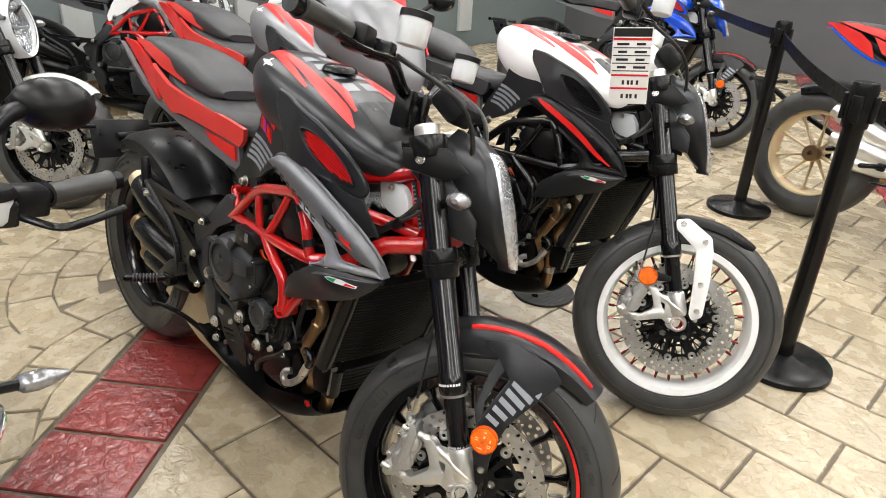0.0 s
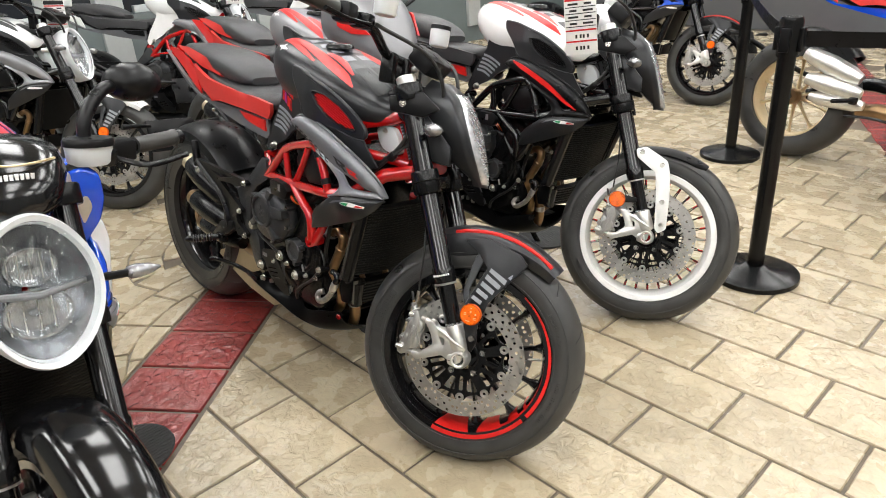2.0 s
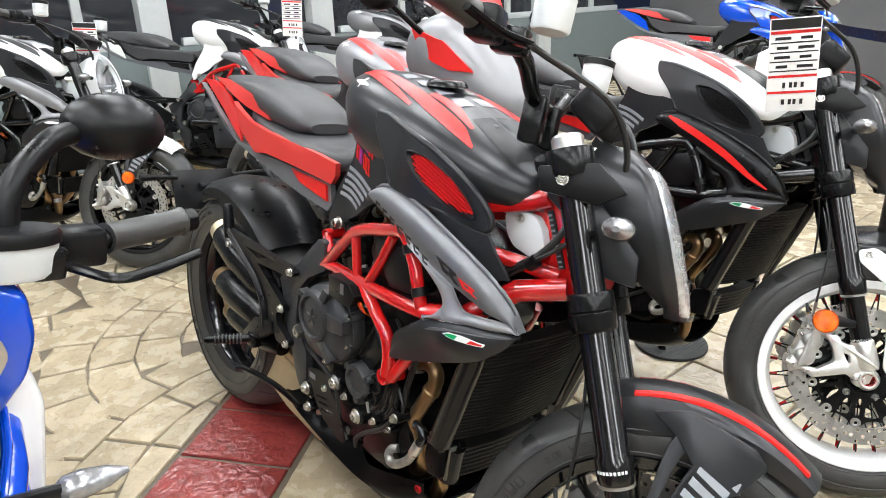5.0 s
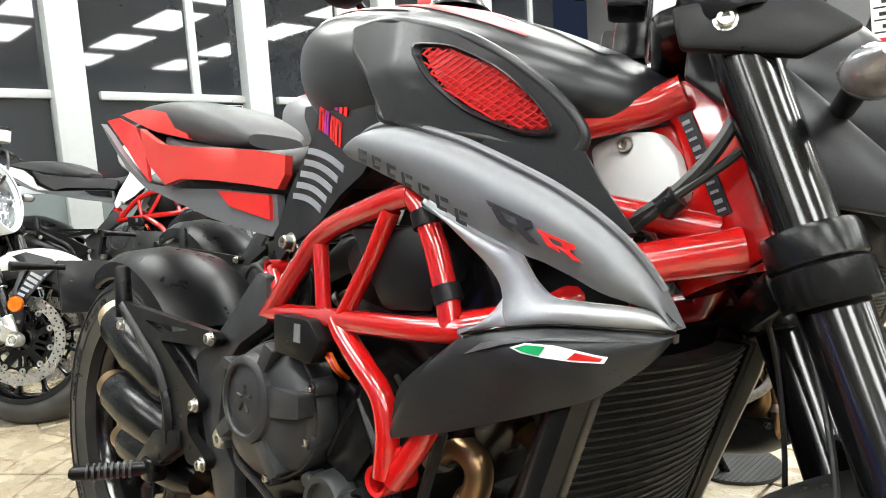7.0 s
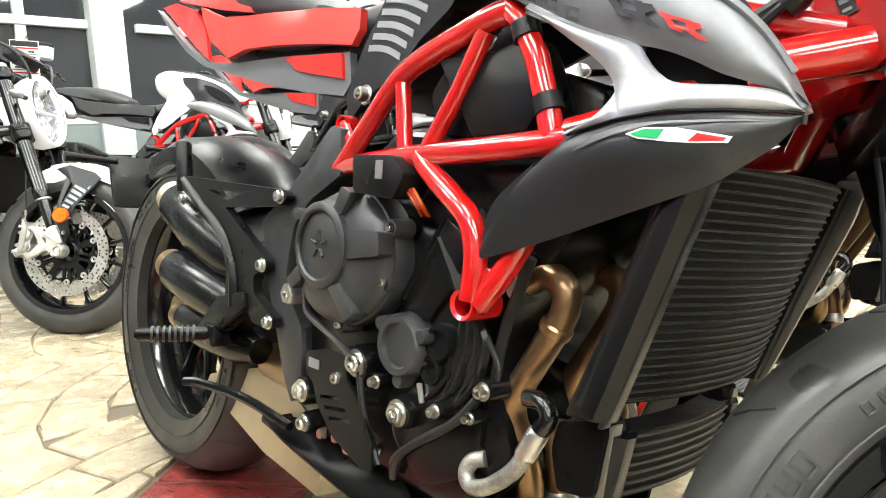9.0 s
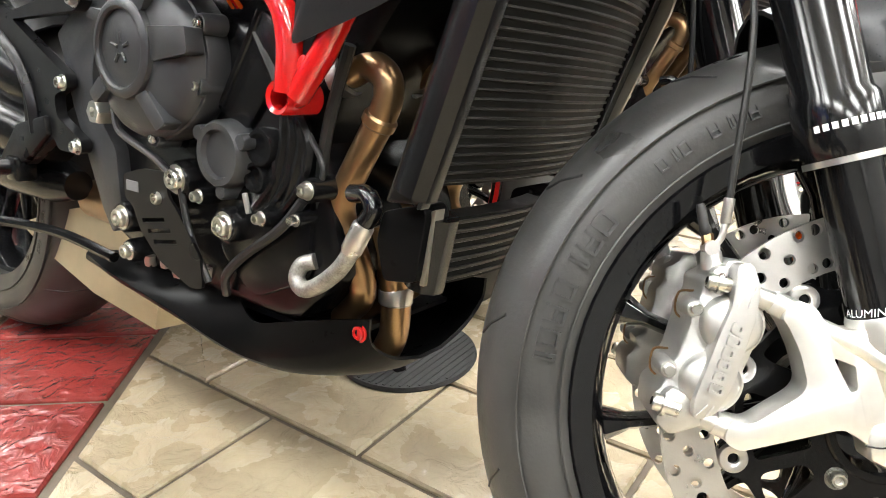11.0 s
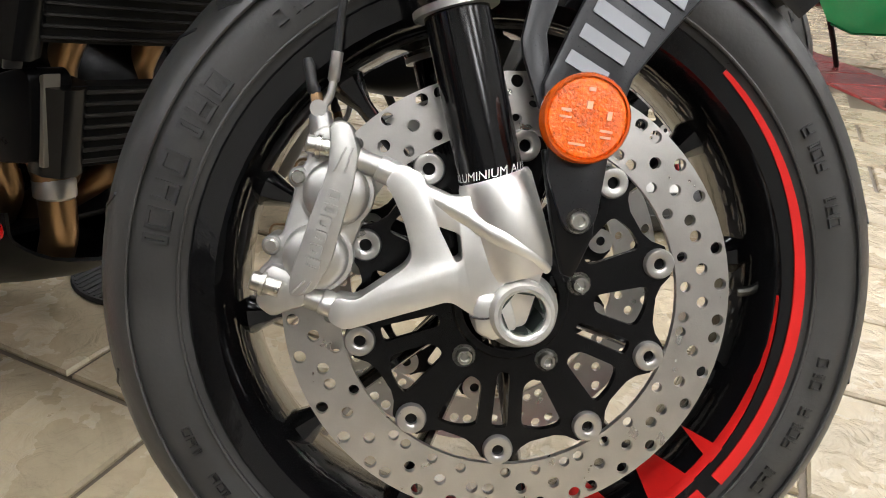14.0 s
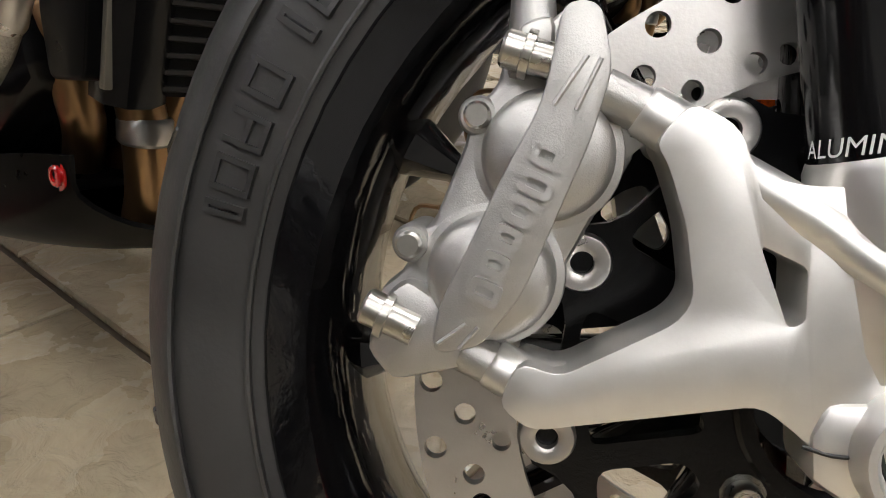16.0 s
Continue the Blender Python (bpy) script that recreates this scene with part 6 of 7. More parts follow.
    for x, z, f, m in ((1.019, 0.759, 1.0, BLACK_DECAL), (1.068, 0.737, 0.68, RED_PAINT)):
        for quad in ([(0, 0), (0.036, -0.0135), (0.042, -0.0185), (0.004, -0.0055)], [(0.0285, -0.012), (0.044, -0.0165), (0.046, -0.0215), (0.034, -0.0235)], [(0.006, -0.0065), (0.014, -0.009), (0.03, -0.026), (0.016, -0.0195)], [(0.018, -0.0185), (0.04, -0.0255), (0.0395, -0.0225), (0.014, -0.0145)], [(0.030, -0.022), (0.041, -0.025), (0.054, -0.0355), (0.044, -0.033)]):
            both(root, "letter_bar", sheet([(x + u * f, z + w * f) for u, w in quad], on_flank, 0.02, 0.0008), m)
    wing_top = [(0.968, 0.627), (0.989, 0.641), (0.999, 0.6475), (1.018, 0.653), (1.040, 0.6575), (1.069, 0.6625), (1.094, 0.665), (1.124, 0.666), (1.146, 0.6655), (1.161, 0.665)]
    wing_low = [(0.905, 0.552), (0.902, 0.537), (0.935, 0.546), (0.970, 0.557), (1.021, 0.576), (1.075, 0.597), (1.114, 0.614), (1.141, 0.636), (1.152, 0.649), (1.160, 0.662)]
    wing = skin(wing_top, wing_low, wing_y, 0.006, 0.004, 0.006, 4)
    skin([(0.968, 0.627), (0.941, 0.608), (0.922, 0.593), (0.912, 0.579), (0.907, 0.562), (0.9045, 0.552)], [(0.967, 0.6265), (0.954, 0.61), (0.940, 0.594), (0.928, 0.58), (0.916, 0.566), (0.905, 0.5515)], wing_y, 0.0, 0.0, 0.006, 3, 4, wing)
    both(root, "side_wing", wing, GRAPHITE, "matt graphite side wing")
    both(root, "wing_line", tube([Vector((x, side_y(x, z) - 0.0015, z)) for x, z in curve2d([(0.999, 0.648), (1.040, 0.658), (1.069, 0.6632), (1.094, 0.6657), (1.146, 0.6665), (1.160, 0.666)], 4)], 0.0011, 6), BLACK_GLOSS)
    fy = lambda x, z: wing_y(x, z) - 0.0068
    both(root, "flag_border", sheet([(1.059, 0.6465), (1.071, 0.6512), (1.092, 0.6518), (1.108, 0.6495), (1.127, 0.6468), (1.125, 0.6422), (1.105, 0.6412), (1.087, 0.6418), (1.068, 0.6432)], fy, 0.02, 0.001), WHITE_DECAL)
    for quad, m in (([(1.063, 0.6464), (1.0725, 0.6500), (1.0865, 0.6503), (1.0825, 0.6433), (1.071, 0.6445)], GREEN_DECAL), ([(1.107, 0.6482), (1.1245, 0.6457), (1.123, 0.6433), (1.1015, 0.6423)], RED_PAINT)):
        both(root, "flag_mark", sheet(quad, lambda x, z: fy(x, z) - 0.001, 0.02, 0.001), m)
    both(root, "wing_crease", sheet([(1.010, 0.634), (1.030, 0.646), (1.057, 0.6535), (1.079, 0.6562), (1.124, 0.659), (1.155, 0.6595), (1.125, 0.6575), (1.08, 0.6545), (1.053, 0.648)], lambda x, z: fy(x, z) + 0.001, 0.02, 0.0008), FLANK)
    # ---- side panel under the seat nose ----
    sp_y = lambda x, z: -0.108 - 0.16 * max(0, min(x, 0.80) - 0.66) + 0.30 * max(0, z - 0.91)
    both(root, "side_panel", sheet([(0.70, 0.915), (0.680, 0.898), (0.666, 0.852), (0.637, 0.811), (0.610, 0.773), (0.580, 0.713), (0.591, 0.681), (0.621, 0.709), (0.694, 0.741), (0.737, 0.769), (0.790, 0.793), (0.83, 0.83), (0.850, 0.86), (0.826, 0.892), (0.79, 0.915)], sp_y, 0.02, 0.008), GRAPHITE, "matt graphite side panel with grey bars")
    both(root, "panel_seam", tube([Vector((x, sp_y(x, z) - 0.008, z)) for x, z in curve2d([(0.79, 0.915), (0.827, 0.888), (0.846, 0.86), (0.84, 0.835)], 4)], 0.0022, 6), BLACK_DECAL)
    on_panel = lambda x, z: sp_y(x, z) - 0.0014
    for k in range(5):
        a, b = Vector((0.655 - 0.0075 * k, 0.832 - 0.0140 * k)), Vector((0.748 - 0.0135 * k, 0.8035 - 0.0115 * k))
        top = [a.lerp(b, t / 6) + Vector((0, 0.0045 * math.sin(math.pi * t / 6))) for t in range(7)]
        both(root, "panel_bar", sheet([tuple(p) for p in top] + [(p.x - 0.002, p.y - 0.0075) for p in top[::-1]], on_panel, 0.03, 0.001), GREY_DECAL)
    for (x, z), wdt, h, m in (((0.684, 0.906), 0.021, 0.017, RED_PAINT), ((0.710, 0.896), 0.020, 0.020, PURPLE_DECAL), ((0.734, 0.884), 0.018, 0.018, RED_PAINT), ((0.682, 0.880), 0.011, 0.028, RED_PAINT), ((0.697, 0.874), 0.010, 0.028, PURPLE_DECAL), ((0.711, 0.866), 0.011, 0.028, RED_PAINT), ((0.726, 0.860), 0.012, 0.030, RED_PAINT)):
        for o in (0, 0.62):
            both(root, "panel_mark", sheet([(x + wdt * o, z - 0.4 * wdt * o), (x + wdt * (o + 0.38), z - 0.4 * wdt * (o + 0.38)), (x + wdt * (o + 0.36), z - h - 0.4 * wdt * (o + 0.38)), (x + wdt * o - 0.001, z - h - 0.4 * wdt * o)], on_panel, 0.05, 0.001), m)
        both(root, "panel_mark", sheet([(x, z), (x + wdt, z - 0.4 * wdt), (x + wdt, z - 0.4 * wdt - 0.0045), (x, z - 0.0045)], on_panel, 0.05, 0.001), m)
    both(root, "lower_panel", sheet([(0.58, 0.71), (0.60, 0.68), (0.60, 0.66), (0.545, 0.60), (0.515, 0.59), (0.54, 0.66)], lambda x, z: -0.09 - 0.1 * max(0, 0.7 - z), 0.03, 0.008), BLACK_MATT)
    part("panel_bolt", bolt((0.635, -0.118, 0.712), 0.0095, -0.012), CHROME, root)
    # ---- seat and tail ----
    srow = smooth_rings([(0.68, 0.842, 0.06, 0.03), (0.58, 0.818, 0.085, 0.03), (0.46, 0.816, 0.1, 0.032), (0.34, 0.828, 0.104, 0.034), (0.24, 0.846, 0.098, 0.034), (0.16, 0.872, 0.08, 0.026)], 4)
    seat = part("seat", loft([oval(x, z, hw, hh, 3.2, 28) for x, z, hw, hh in srow]), LEATHER, root, "black and red two-part seat")
    prow = smooth_rings([(0.40, 0.868, 0.05, 0.012), (0.36, 0.878, 0.08, 0.03), (0.28, 0.898, 0.092, 0.040), (0.18, 0.916, 0.092, 0.038), (0.06, 0.930, 0.082, 0.030), (-0.03, 0.942, 0.062, 0.016), (-0.08, 0.946, 0.03, 0.006)], 4)
    part("passenger_pad", loft([oval(x, z, hw, hh, 3.0, 28) for x, z, hw, hh in prow]), LEATHER, seat)
    red_y = lambda x, z: -0.108 - 0.012 * math.sin(max(0, min(1, (x - 0.1) / 0.5)) * math.pi) + 0.7 * max(0, z - 0.838 - 0.18 * max(0, 0.44 - x))
    both(root, "red_seat_side", sheet([(0.112, 0.90), (0.16, 0.884), (0.225, 0.864), (0.33, 0.852), (0.443, 0.844), (0.53, 0.836), (0.60, 0.826), (0.60, 0.80), (0.586, 0.781), (0.527, 0.788), (0.42, 0.797), (0.315, 0.802), (0.253, 0.794), (0.168, 0.834)], red_y, 0.02, 0.012), RED_LEATHER, "red vinyl seat flank")
    both(root, "red_pad_side", sheet([(-0.075, 0.948), (0.02, 0.948), (0.12, 0.936), (0.20, 0.922), (0.245, 0.906), (0.272, 0.872), (0.16, 0.892), (0.05, 0.918)], lambda x, z: -0.096 + 0.06 * abs(x - 0.15) + 0.3 * max(0, z - 0.915), 0.02, 0.008), RED_LEATHER)
    both(root, "tail_panel", sheet([(-0.12, 0.938), (-0.057, 0.938), (0.046, 0.908), (0.108, 0.868), (0.139, 0.805), (0.06, 0.838), (-0.007, 0.873), (-0.07, 0.91)], lambda x, z: -0.085 - 0.1 * max(0, x), 0.02, 0.006), RED_PAINT, "satin red tail panel")
    both(root, "tail_rail", sheet([(-0.11, 0.929), (-0.06, 0.902), (-0.005, 0.868), (0.06, 0.833), (0.138, 0.801), (0.253, 0.790), (0.42, 0.785), (0.57, 0.775), (0.578, 0.735), (0.562, 0.718), (0.47, 0.728), (0.379, 0.742), (0.232, 0.772), (0.12, 0.796), (0.04, 0.83), (-0.05, 0.885)], lambda x, z: -0.10, 0.03, 0.012), FLANK, "satin grey tail rail")
    both(root, "red_rail_insert", sheet([(0.409, 0.783), (0.558, 0.774), (0.564, 0.740), (0.449, 0.759)], lambda x, z: -0.105, 0.05, 0.006), RED_PAINT)
    part("tail_core", loft([oval(x, z, hw, hh, 3, 16) for x, z, hw, hh in ((-0.12, 0.93, 0.03, 0.012), (0.0, 0.90, 0.075, 0.03), (0.2, 0.822, 0.09, 0.04), (0.4, 0.785, 0.09, 0.045), (0.6, 0.785, 0.085, 0.045))]), BLACK_MATT, root)
    part("tail_lamp", box((-0.118, 0, 0.925), (0.02, 0.09, 0.022), 0.005), RED_LENS, root, "red tail lamp")
    # ---- hugger and plate holder ----
    rings = []
    for k in range(13):
        t = k / 12
        a = radians(115 - 75 * t)
        d = Vector((math.cos(a), 0, math.sin(a)))
        w = 0.095 + 0.01 * math.sin(math.pi * t)
        r = 0.338 + 0.012 * t
        prof = [(w, -0.045), (w * 0.98, -0.015), (w * 0.7, 0.006), (0, 0.018), (-w * 0.7, 0.006), (-w * 0.98, -0.015), (-w, -0.045)]
        rings.append([RX + d * (r + h) + Vector((0, y, 0)) for y, h in prof] + [RX + d * (r + h - 0.004) + Vector((0, y * 0.95, 0)) for y, h in prof[::-1]])
    part("rear_hugger", loft(rings), BLACK_MATT, root, "matt black rear hugger")
    ph = part("plate_holder", tube(curve_pts([(0.06, 0.12, 0.40), (-0.2, 0.12, 0.5), (-0.33, 0.06, 0.58), (-0.34, -0.02, 0.585)], 4), 0.014, 10), BLACK_MATT, root, "black wheel-mounted plate holder")
    part("plate_panel", box((-0.35, 0, 0.575), (0.012, 0.2, 0.13), 0.004, Matrix.Rotation(radians(-25), 3, "Y")), BLACK_MATT, ph)
    part("rear_reflector", disc((-0.362, 0, 0.54), 0.026, -0.008, "x", 24, 0.002), RED_LENS, ph, "round red reflector")
    for s in (-1, 1):
        part("rear_signal", tube([(-0.34, s * 0.09, 0.62), (-0.345, s * 0.16, 0.622), (-0.345, s * 0.2, 0.622)], 0.011, 10, radii=[0.007, 0.009, 0.012]), BLACK_MATT, ph)


def curve2d(pts, steps):
    return [(p.x, p.z) for p in curve_pts([(x, 0, z) for x, z in pts], steps)]


# ---- the bikes in their places ----
LEAN_M = Matrix.Rotation(radians(-8.5), 4, "X")


def stand_pose(x, y, turn):
    return Matrix.Translation((x, y, 0)) @ Matrix.Rotation(radians(turn), 4, "Z") @ LEAN_M


main_bike = motorcycle("matt graphite naked motorcycle with gloss red trellis frame", 29.8)
main_bike.matrix_basis = stand_pose(0, -0.022, 0)
FAR_DROP = ("moulded_mark", "tread_groove", "sidewall_ridge", "plain_bar", "peg_rib", "engine_bolt", "cover_bolt", "guard_slot", "linkage_nut", "letter_bar", "panel_mark", "raised_mark", "slot_edge", "fork_wording",
            "flag_mark", "pad_clip", "disc_bolt", "engine_hose", "rib", "panel_bar", "cooling_tube", "loom", "loom_tie")


def tree(ob, kids):
    for c in kids.get(ob, ()):
        yield c
        yield from tree(c, kids)


def variant(m, label, swap, deg=None, drop=()):
    """Another bike of the same build in other colours, without the parts in drop."""
    kids = {}
    for o in scene.collection.objects:
        if o.parent:
            kids.setdefault(o.parent, []).append(o)
    root = main_bike.copy()
    scene.collection.objects.link(root)
    root.matrix_basis = m
    root["label"] = label
    made, cache = {main_bike: root}, {}
    for o in tree(main_bike, kids):
        base = o.name.split(".")[0]
        if o.parent not in made or base in drop:
            continue
        c = made[o] = o.copy()
        scene.collection.objects.link(c)
        c.parent = made[o.parent]
        if deg is not None and o.parent is main_bike and o.matrix_basis != Matrix.Identity(4):
            c.matrix_basis = steer(deg)
        want = swap.get(base, swap.get(o.data.materials[0].name))
        if want and want is not o.data.materials[0]:
            key = (o.data.name, want.name)
            if key not in cache:
                cache[key] = o.data.copy()
                cache[key].materials[0] = want
            c.data = cache[key]
    return root


def low_fender(root, deg, material, label, a0, a1, r=0.304, half=0.066, drop=0.05):
    """A plain round fender close over the front tyre."""
    rings = []
    for k in range(25):
        t = k / 24
        a = radians(a0 + (a1 - a0) * t)
        d = Vector((math.cos(a), 0, math.sin(a)))
        w = half * (1 - 0.35 * abs(2 * t - 1) ** 4)
        prof = [(w * math.cos(q), -drop * (1 - math.sin(q)) ** 1.5) for q in (math.pi * j / 16 for j in range(17))]
        rings.append([AX + d * (r + h) + Vector((0, y, 0)) for y, h in prof] + [AX + d * (r + h - 0.004) + Vector((0, y * 0.95, 0)) for y, h in prof[::-1]])
    return part("front_fender", loft(rings), material, root, label, steer(deg))


def oval_lamp(root, deg, z=0.80, x=1.215, hw=0.098, hh=0.135):
    """A big oval headlight with a silver bezel, two reflectors and a clear dome."""
    M = steer(deg)
    tilt = Matrix.Rotation(radians(-14), 3, "Y")
    put = lambda a, b, out: Vector((x, 0, z)) + tilt @ Vector((out, a, b))
    ring = lambda k, f, out: put(hw * f * math.cos(k), hh * f * math.sin(k) * (1 - 0.12 * math.cos(k) ** 2), out)
    n = 40
    rings = []
    for f, out in ((0.5, -0.16), (0.8, -0.12), (0.98, -0.05), (1.0, 0.0), (0.97, 0.012), (0.9, 0.008), (0.86, -0.012)):
        rings.append([ring(2 * math.pi * k / n, f, out) for k in range(n)])
    lamp = part("oval_headlight", loft(rings, caps=False), PLASTIC_WHITE, root, "oval headlight with a silver bezel and clear lens", M)
    part("bowl", loft([[ring(2 * math.pi * k / n, f, o) for k in range(n)] for f, o in ((0.87, -0.008), (0.8, -0.03), (0.66, -0.055), (0.35, -0.075), (0.05, -0.08))], caps=False), LAMP_REFLECTOR, lamp, "faceted silver bowl")
    for b, r in ((0.042, 0.032), (-0.038, 0.042)):
        bm = B()
        loft([[put(r * f * 1.3 * math.cos(2 * math.pi * k / 24), b + r * f * math.sin(2 * math.pi * k / 24), o) for k in range(24)] for f, o in ((1.0, -0.05), (1.03, -0.03), (0.95, -0.03), (0.7, -0.05), (0.2, -0.056), (0.12, -0.035), (0.02, -0.03))], bm)
        part("reflector_cup", bm, LAMP_REFLECTOR, lamp)
        for k in range(5):
            part("reflector_rib", tube([put(-r * 1.1 + r * 0.55 * k, b - r * 0.7, -0.034), put(-r * 1.1 + r * 0.55 * k, b + r * 0.7, -0.034)], 0.0012, 6), CHROME, lamp)
    part("lamp_bar", tube([put(-0.078, 0.004, -0.022), put(0, -0.006, -0.015), put(0.078, 0.004, -0.022)], 0.009, 8, flat=0.6), GREY_PAINT, lamp)
    glass = loft([[ring(2 * math.pi * k / n, f, o) for k in range(n)] for f, o in ((0.9, 0.008), (0.75, 0.02), (0.5, 0.03), (0.2, 0.034), (0.02, 0.035))], caps=False)
    bmesh.ops.recalc_face_normals(glass, faces=glass.faces)
    bmesh.ops.solidify(glass, geom=glass.faces[:], thickness=0.002)
    dome = part("lens", glass, LAMP_GLASS, lamp, "clear domed lens")
    dome.visible_shadow = False
    for s in (-1, 1):
        part("lamp_arm", tube([put(s * hw * 0.9, 0.03, -0.06), put(s * 0.1, 0.05, -0.12)], 0.009, 8), ALLOY, lamp)
    return lamp


def mirrors(root, deg, material, sides=(-1, 1), thick=0.0095):
    M = steer(deg)
    for s in sides:
        arm = part("mirror", tube(curve_pts([fx(-0.325, s * 0.185, 0.67), fx(-0.335, s * 0.19, 0.735), fx(-0.37, s * 0.24, 0.785), fx(-0.40, s * 0.285, 0.795)], 5), thick, 12), BLACK_MATT, root, "matt black mirror on a stalk", M)
        rings = [[fx(-0.405 + o, s * 0.325 + 0.062 * f * math.cos(2 * math.pi * k / 20), 0.80 + 0.042 * f * math.sin(2 * math.pi * k / 20)) for k in range(20)] for o, f in ((0.045, 0.1), (0.04, 0.5), (0.02, 0.9), (-0.005, 1.0), (-0.012, 0.96))]
        part("mirror_shell", loft(rings), material, arm)
        part("mirror_glass", loft([[fx(-0.4175 - o, s * 0.325 + 0.057 * math.cos(2 * math.pi * k / 20), 0.80 + 0.038 * math.sin(2 * math.pi * k / 20)) for k in range(20)] for o in (0, 0.002)]), CHROME, arm)


LAMP_PARTS = ("headlight",)


def yz_block(poly, x0, x1, s, back):
    """A rounded block whose front face is a polygon in y, z; back: the size of its rear end."""
    cy, cz = sum(q[0] for q in poly) / len(poly), sum(q[1] for q in poly) / len(poly)
    fine = round_poly(poly, 0.012)
    rings = []
    for x, f in ((x1, 0.86), (x1 - 0.003, 0.94), (x1 - 0.012, 1.0), ((x0 + x1) / 2, 1.0), (x0, back)):
        rings.append([Vector((x, s * (cy + (y - cy) * f), cz + (z - cz) * f)) for y, z in fine])
    return loft(rings)

# white bike with the spoked wheel
white = variant(stand_pose(-0.02, 0.872, 0), "white and black naked motorcycle with spoked white front wheel",
                {"fuel_tank": WHITE_PAINT, "flank_strut": BLACK_MATT, RED_FRAME.name: BLACK_GLOSS, "flank_panel": BLACK_MATT, "flank_fold": BLACK_MATT, "red_flash": RED_PAINT, "grey_flash": BLACK_DECAL, "fender_leg": BLACK_MATT,
                 "grey_bar": BLACK_MATT, "rear_leg": BLACK_MATT, "front_fender": BLACK_MATT, "fender_flash": BLACK_MATT, "intake_mesh": BLACK_MATT, "intake_back": BLACK_MATT, "axle": RED_FRAME, "seat": LEATHER, "red_seat_side": LEATHER, "tail_panel": WHITE_PAINT},
                None, ("front_wheel", "front_fender", "reflector", "stay_bolt", "letter_bar", "plain_bar", "fender_stay", "lower_stay", "panel_mark"))
low_fender(white, 29.8, BLACK_MATT, "thin matt black front fender", 110, 60, 0.301, 0.056, 0.026)
wheel(white, AX, FRONT_HALF, 0.214, 30, steer(29.8), WHITE_PAINT, False, 0.055, True)
part("fender_stay", prism(round_poly(fpoly([(-0.094, 0.275), (-0.062, 0.287), (0.010, 0.252), (0.024, 0.215), (0.038, 0.139), (0.047, 0.036), (0.024, 0.018), (0.011, 0.033), (0.003, 0.09), (-0.006, 0.143), (-0.020, 0.209), (-0.085, 0.250)]), 0.008), -0.114, -0.124, 0.002), WHITE_PAINT, white, "white fender stay", steer(29.8))
for u, w in ((-0.072, 0.268), (-0.004, 0.236), (0.018, 0.12), (0.029, 0.048)):
    part("stay_bolt", bolt(fx(u, -0.125, w), 0.006, -0.005), CHROME, white, "", steer(29.8))
spot = fx(-0.121, 0, 0.106)
lens = part("reflector", lathe([(0, -0.124), (0.0242, -0.124), (0.0242, -0.1318), (0.0225, -0.1332), (0, -0.1338)], 40, spot), AMBER, white, "round amber reflector", steer(29.8))
part("reflector_rim", lathe([(0.0238, -0.1338), (0.0252, -0.1338), (0.0262, -0.132), (0.0262, -0.122), (0.0238, -0.122)], 40, spot), AMBER_RIM, lens)
part("reflector_bracket", prism(fpoly([(-0.14, 0.115), (-0.12, 0.125), (-0.06, 0.12), (-0.06, 0.105), (-0.12, 0.095)]), -0.112, -0.122, 0.002), BLACK_MATT, white, "", steer(29.8))

for s in (-1, 1):
    stripe = skin([(0.86, 0.826), (0.90, 0.815), (0.96, 0.792), (1.03, 0.757), (1.09, 0.715), (1.125, 0.69)], [(0.855, 0.822), (0.89, 0.803), (0.95, 0.778), (1.02, 0.744), (1.085, 0.706), (1.124, 0.688)], lambda x, z: side_y(x, z) - 0.0085, 0.0, 0.0, 0.001)
    part("flank_stripe", stripe if s < 0 else mirror_y(stripe), RED_PAINT, white, "red stripe along the flank")
    part("head_pod", loft([[Vector((1.03 + o, s * 0.13 + 0.05 * f * math.cos(2 * math.pi * k / 20), 0.985 + 0.07 * f * math.sin(2 * math.pi * k / 20))) for k in range(20)] for o, f in ((-0.06, 0.5), (-0.02, 0.9), (0.03, 1.0), (0.06, 0.8), (0.075, 0.4))]) if s > 0 else tube([(0.99, -0.2, 1.05), (0.99, -0.24, 1.06)], 0.012, 10), WHITE_PAINT if s > 0 else BLACK_MATT, white, "", steer(29.8))

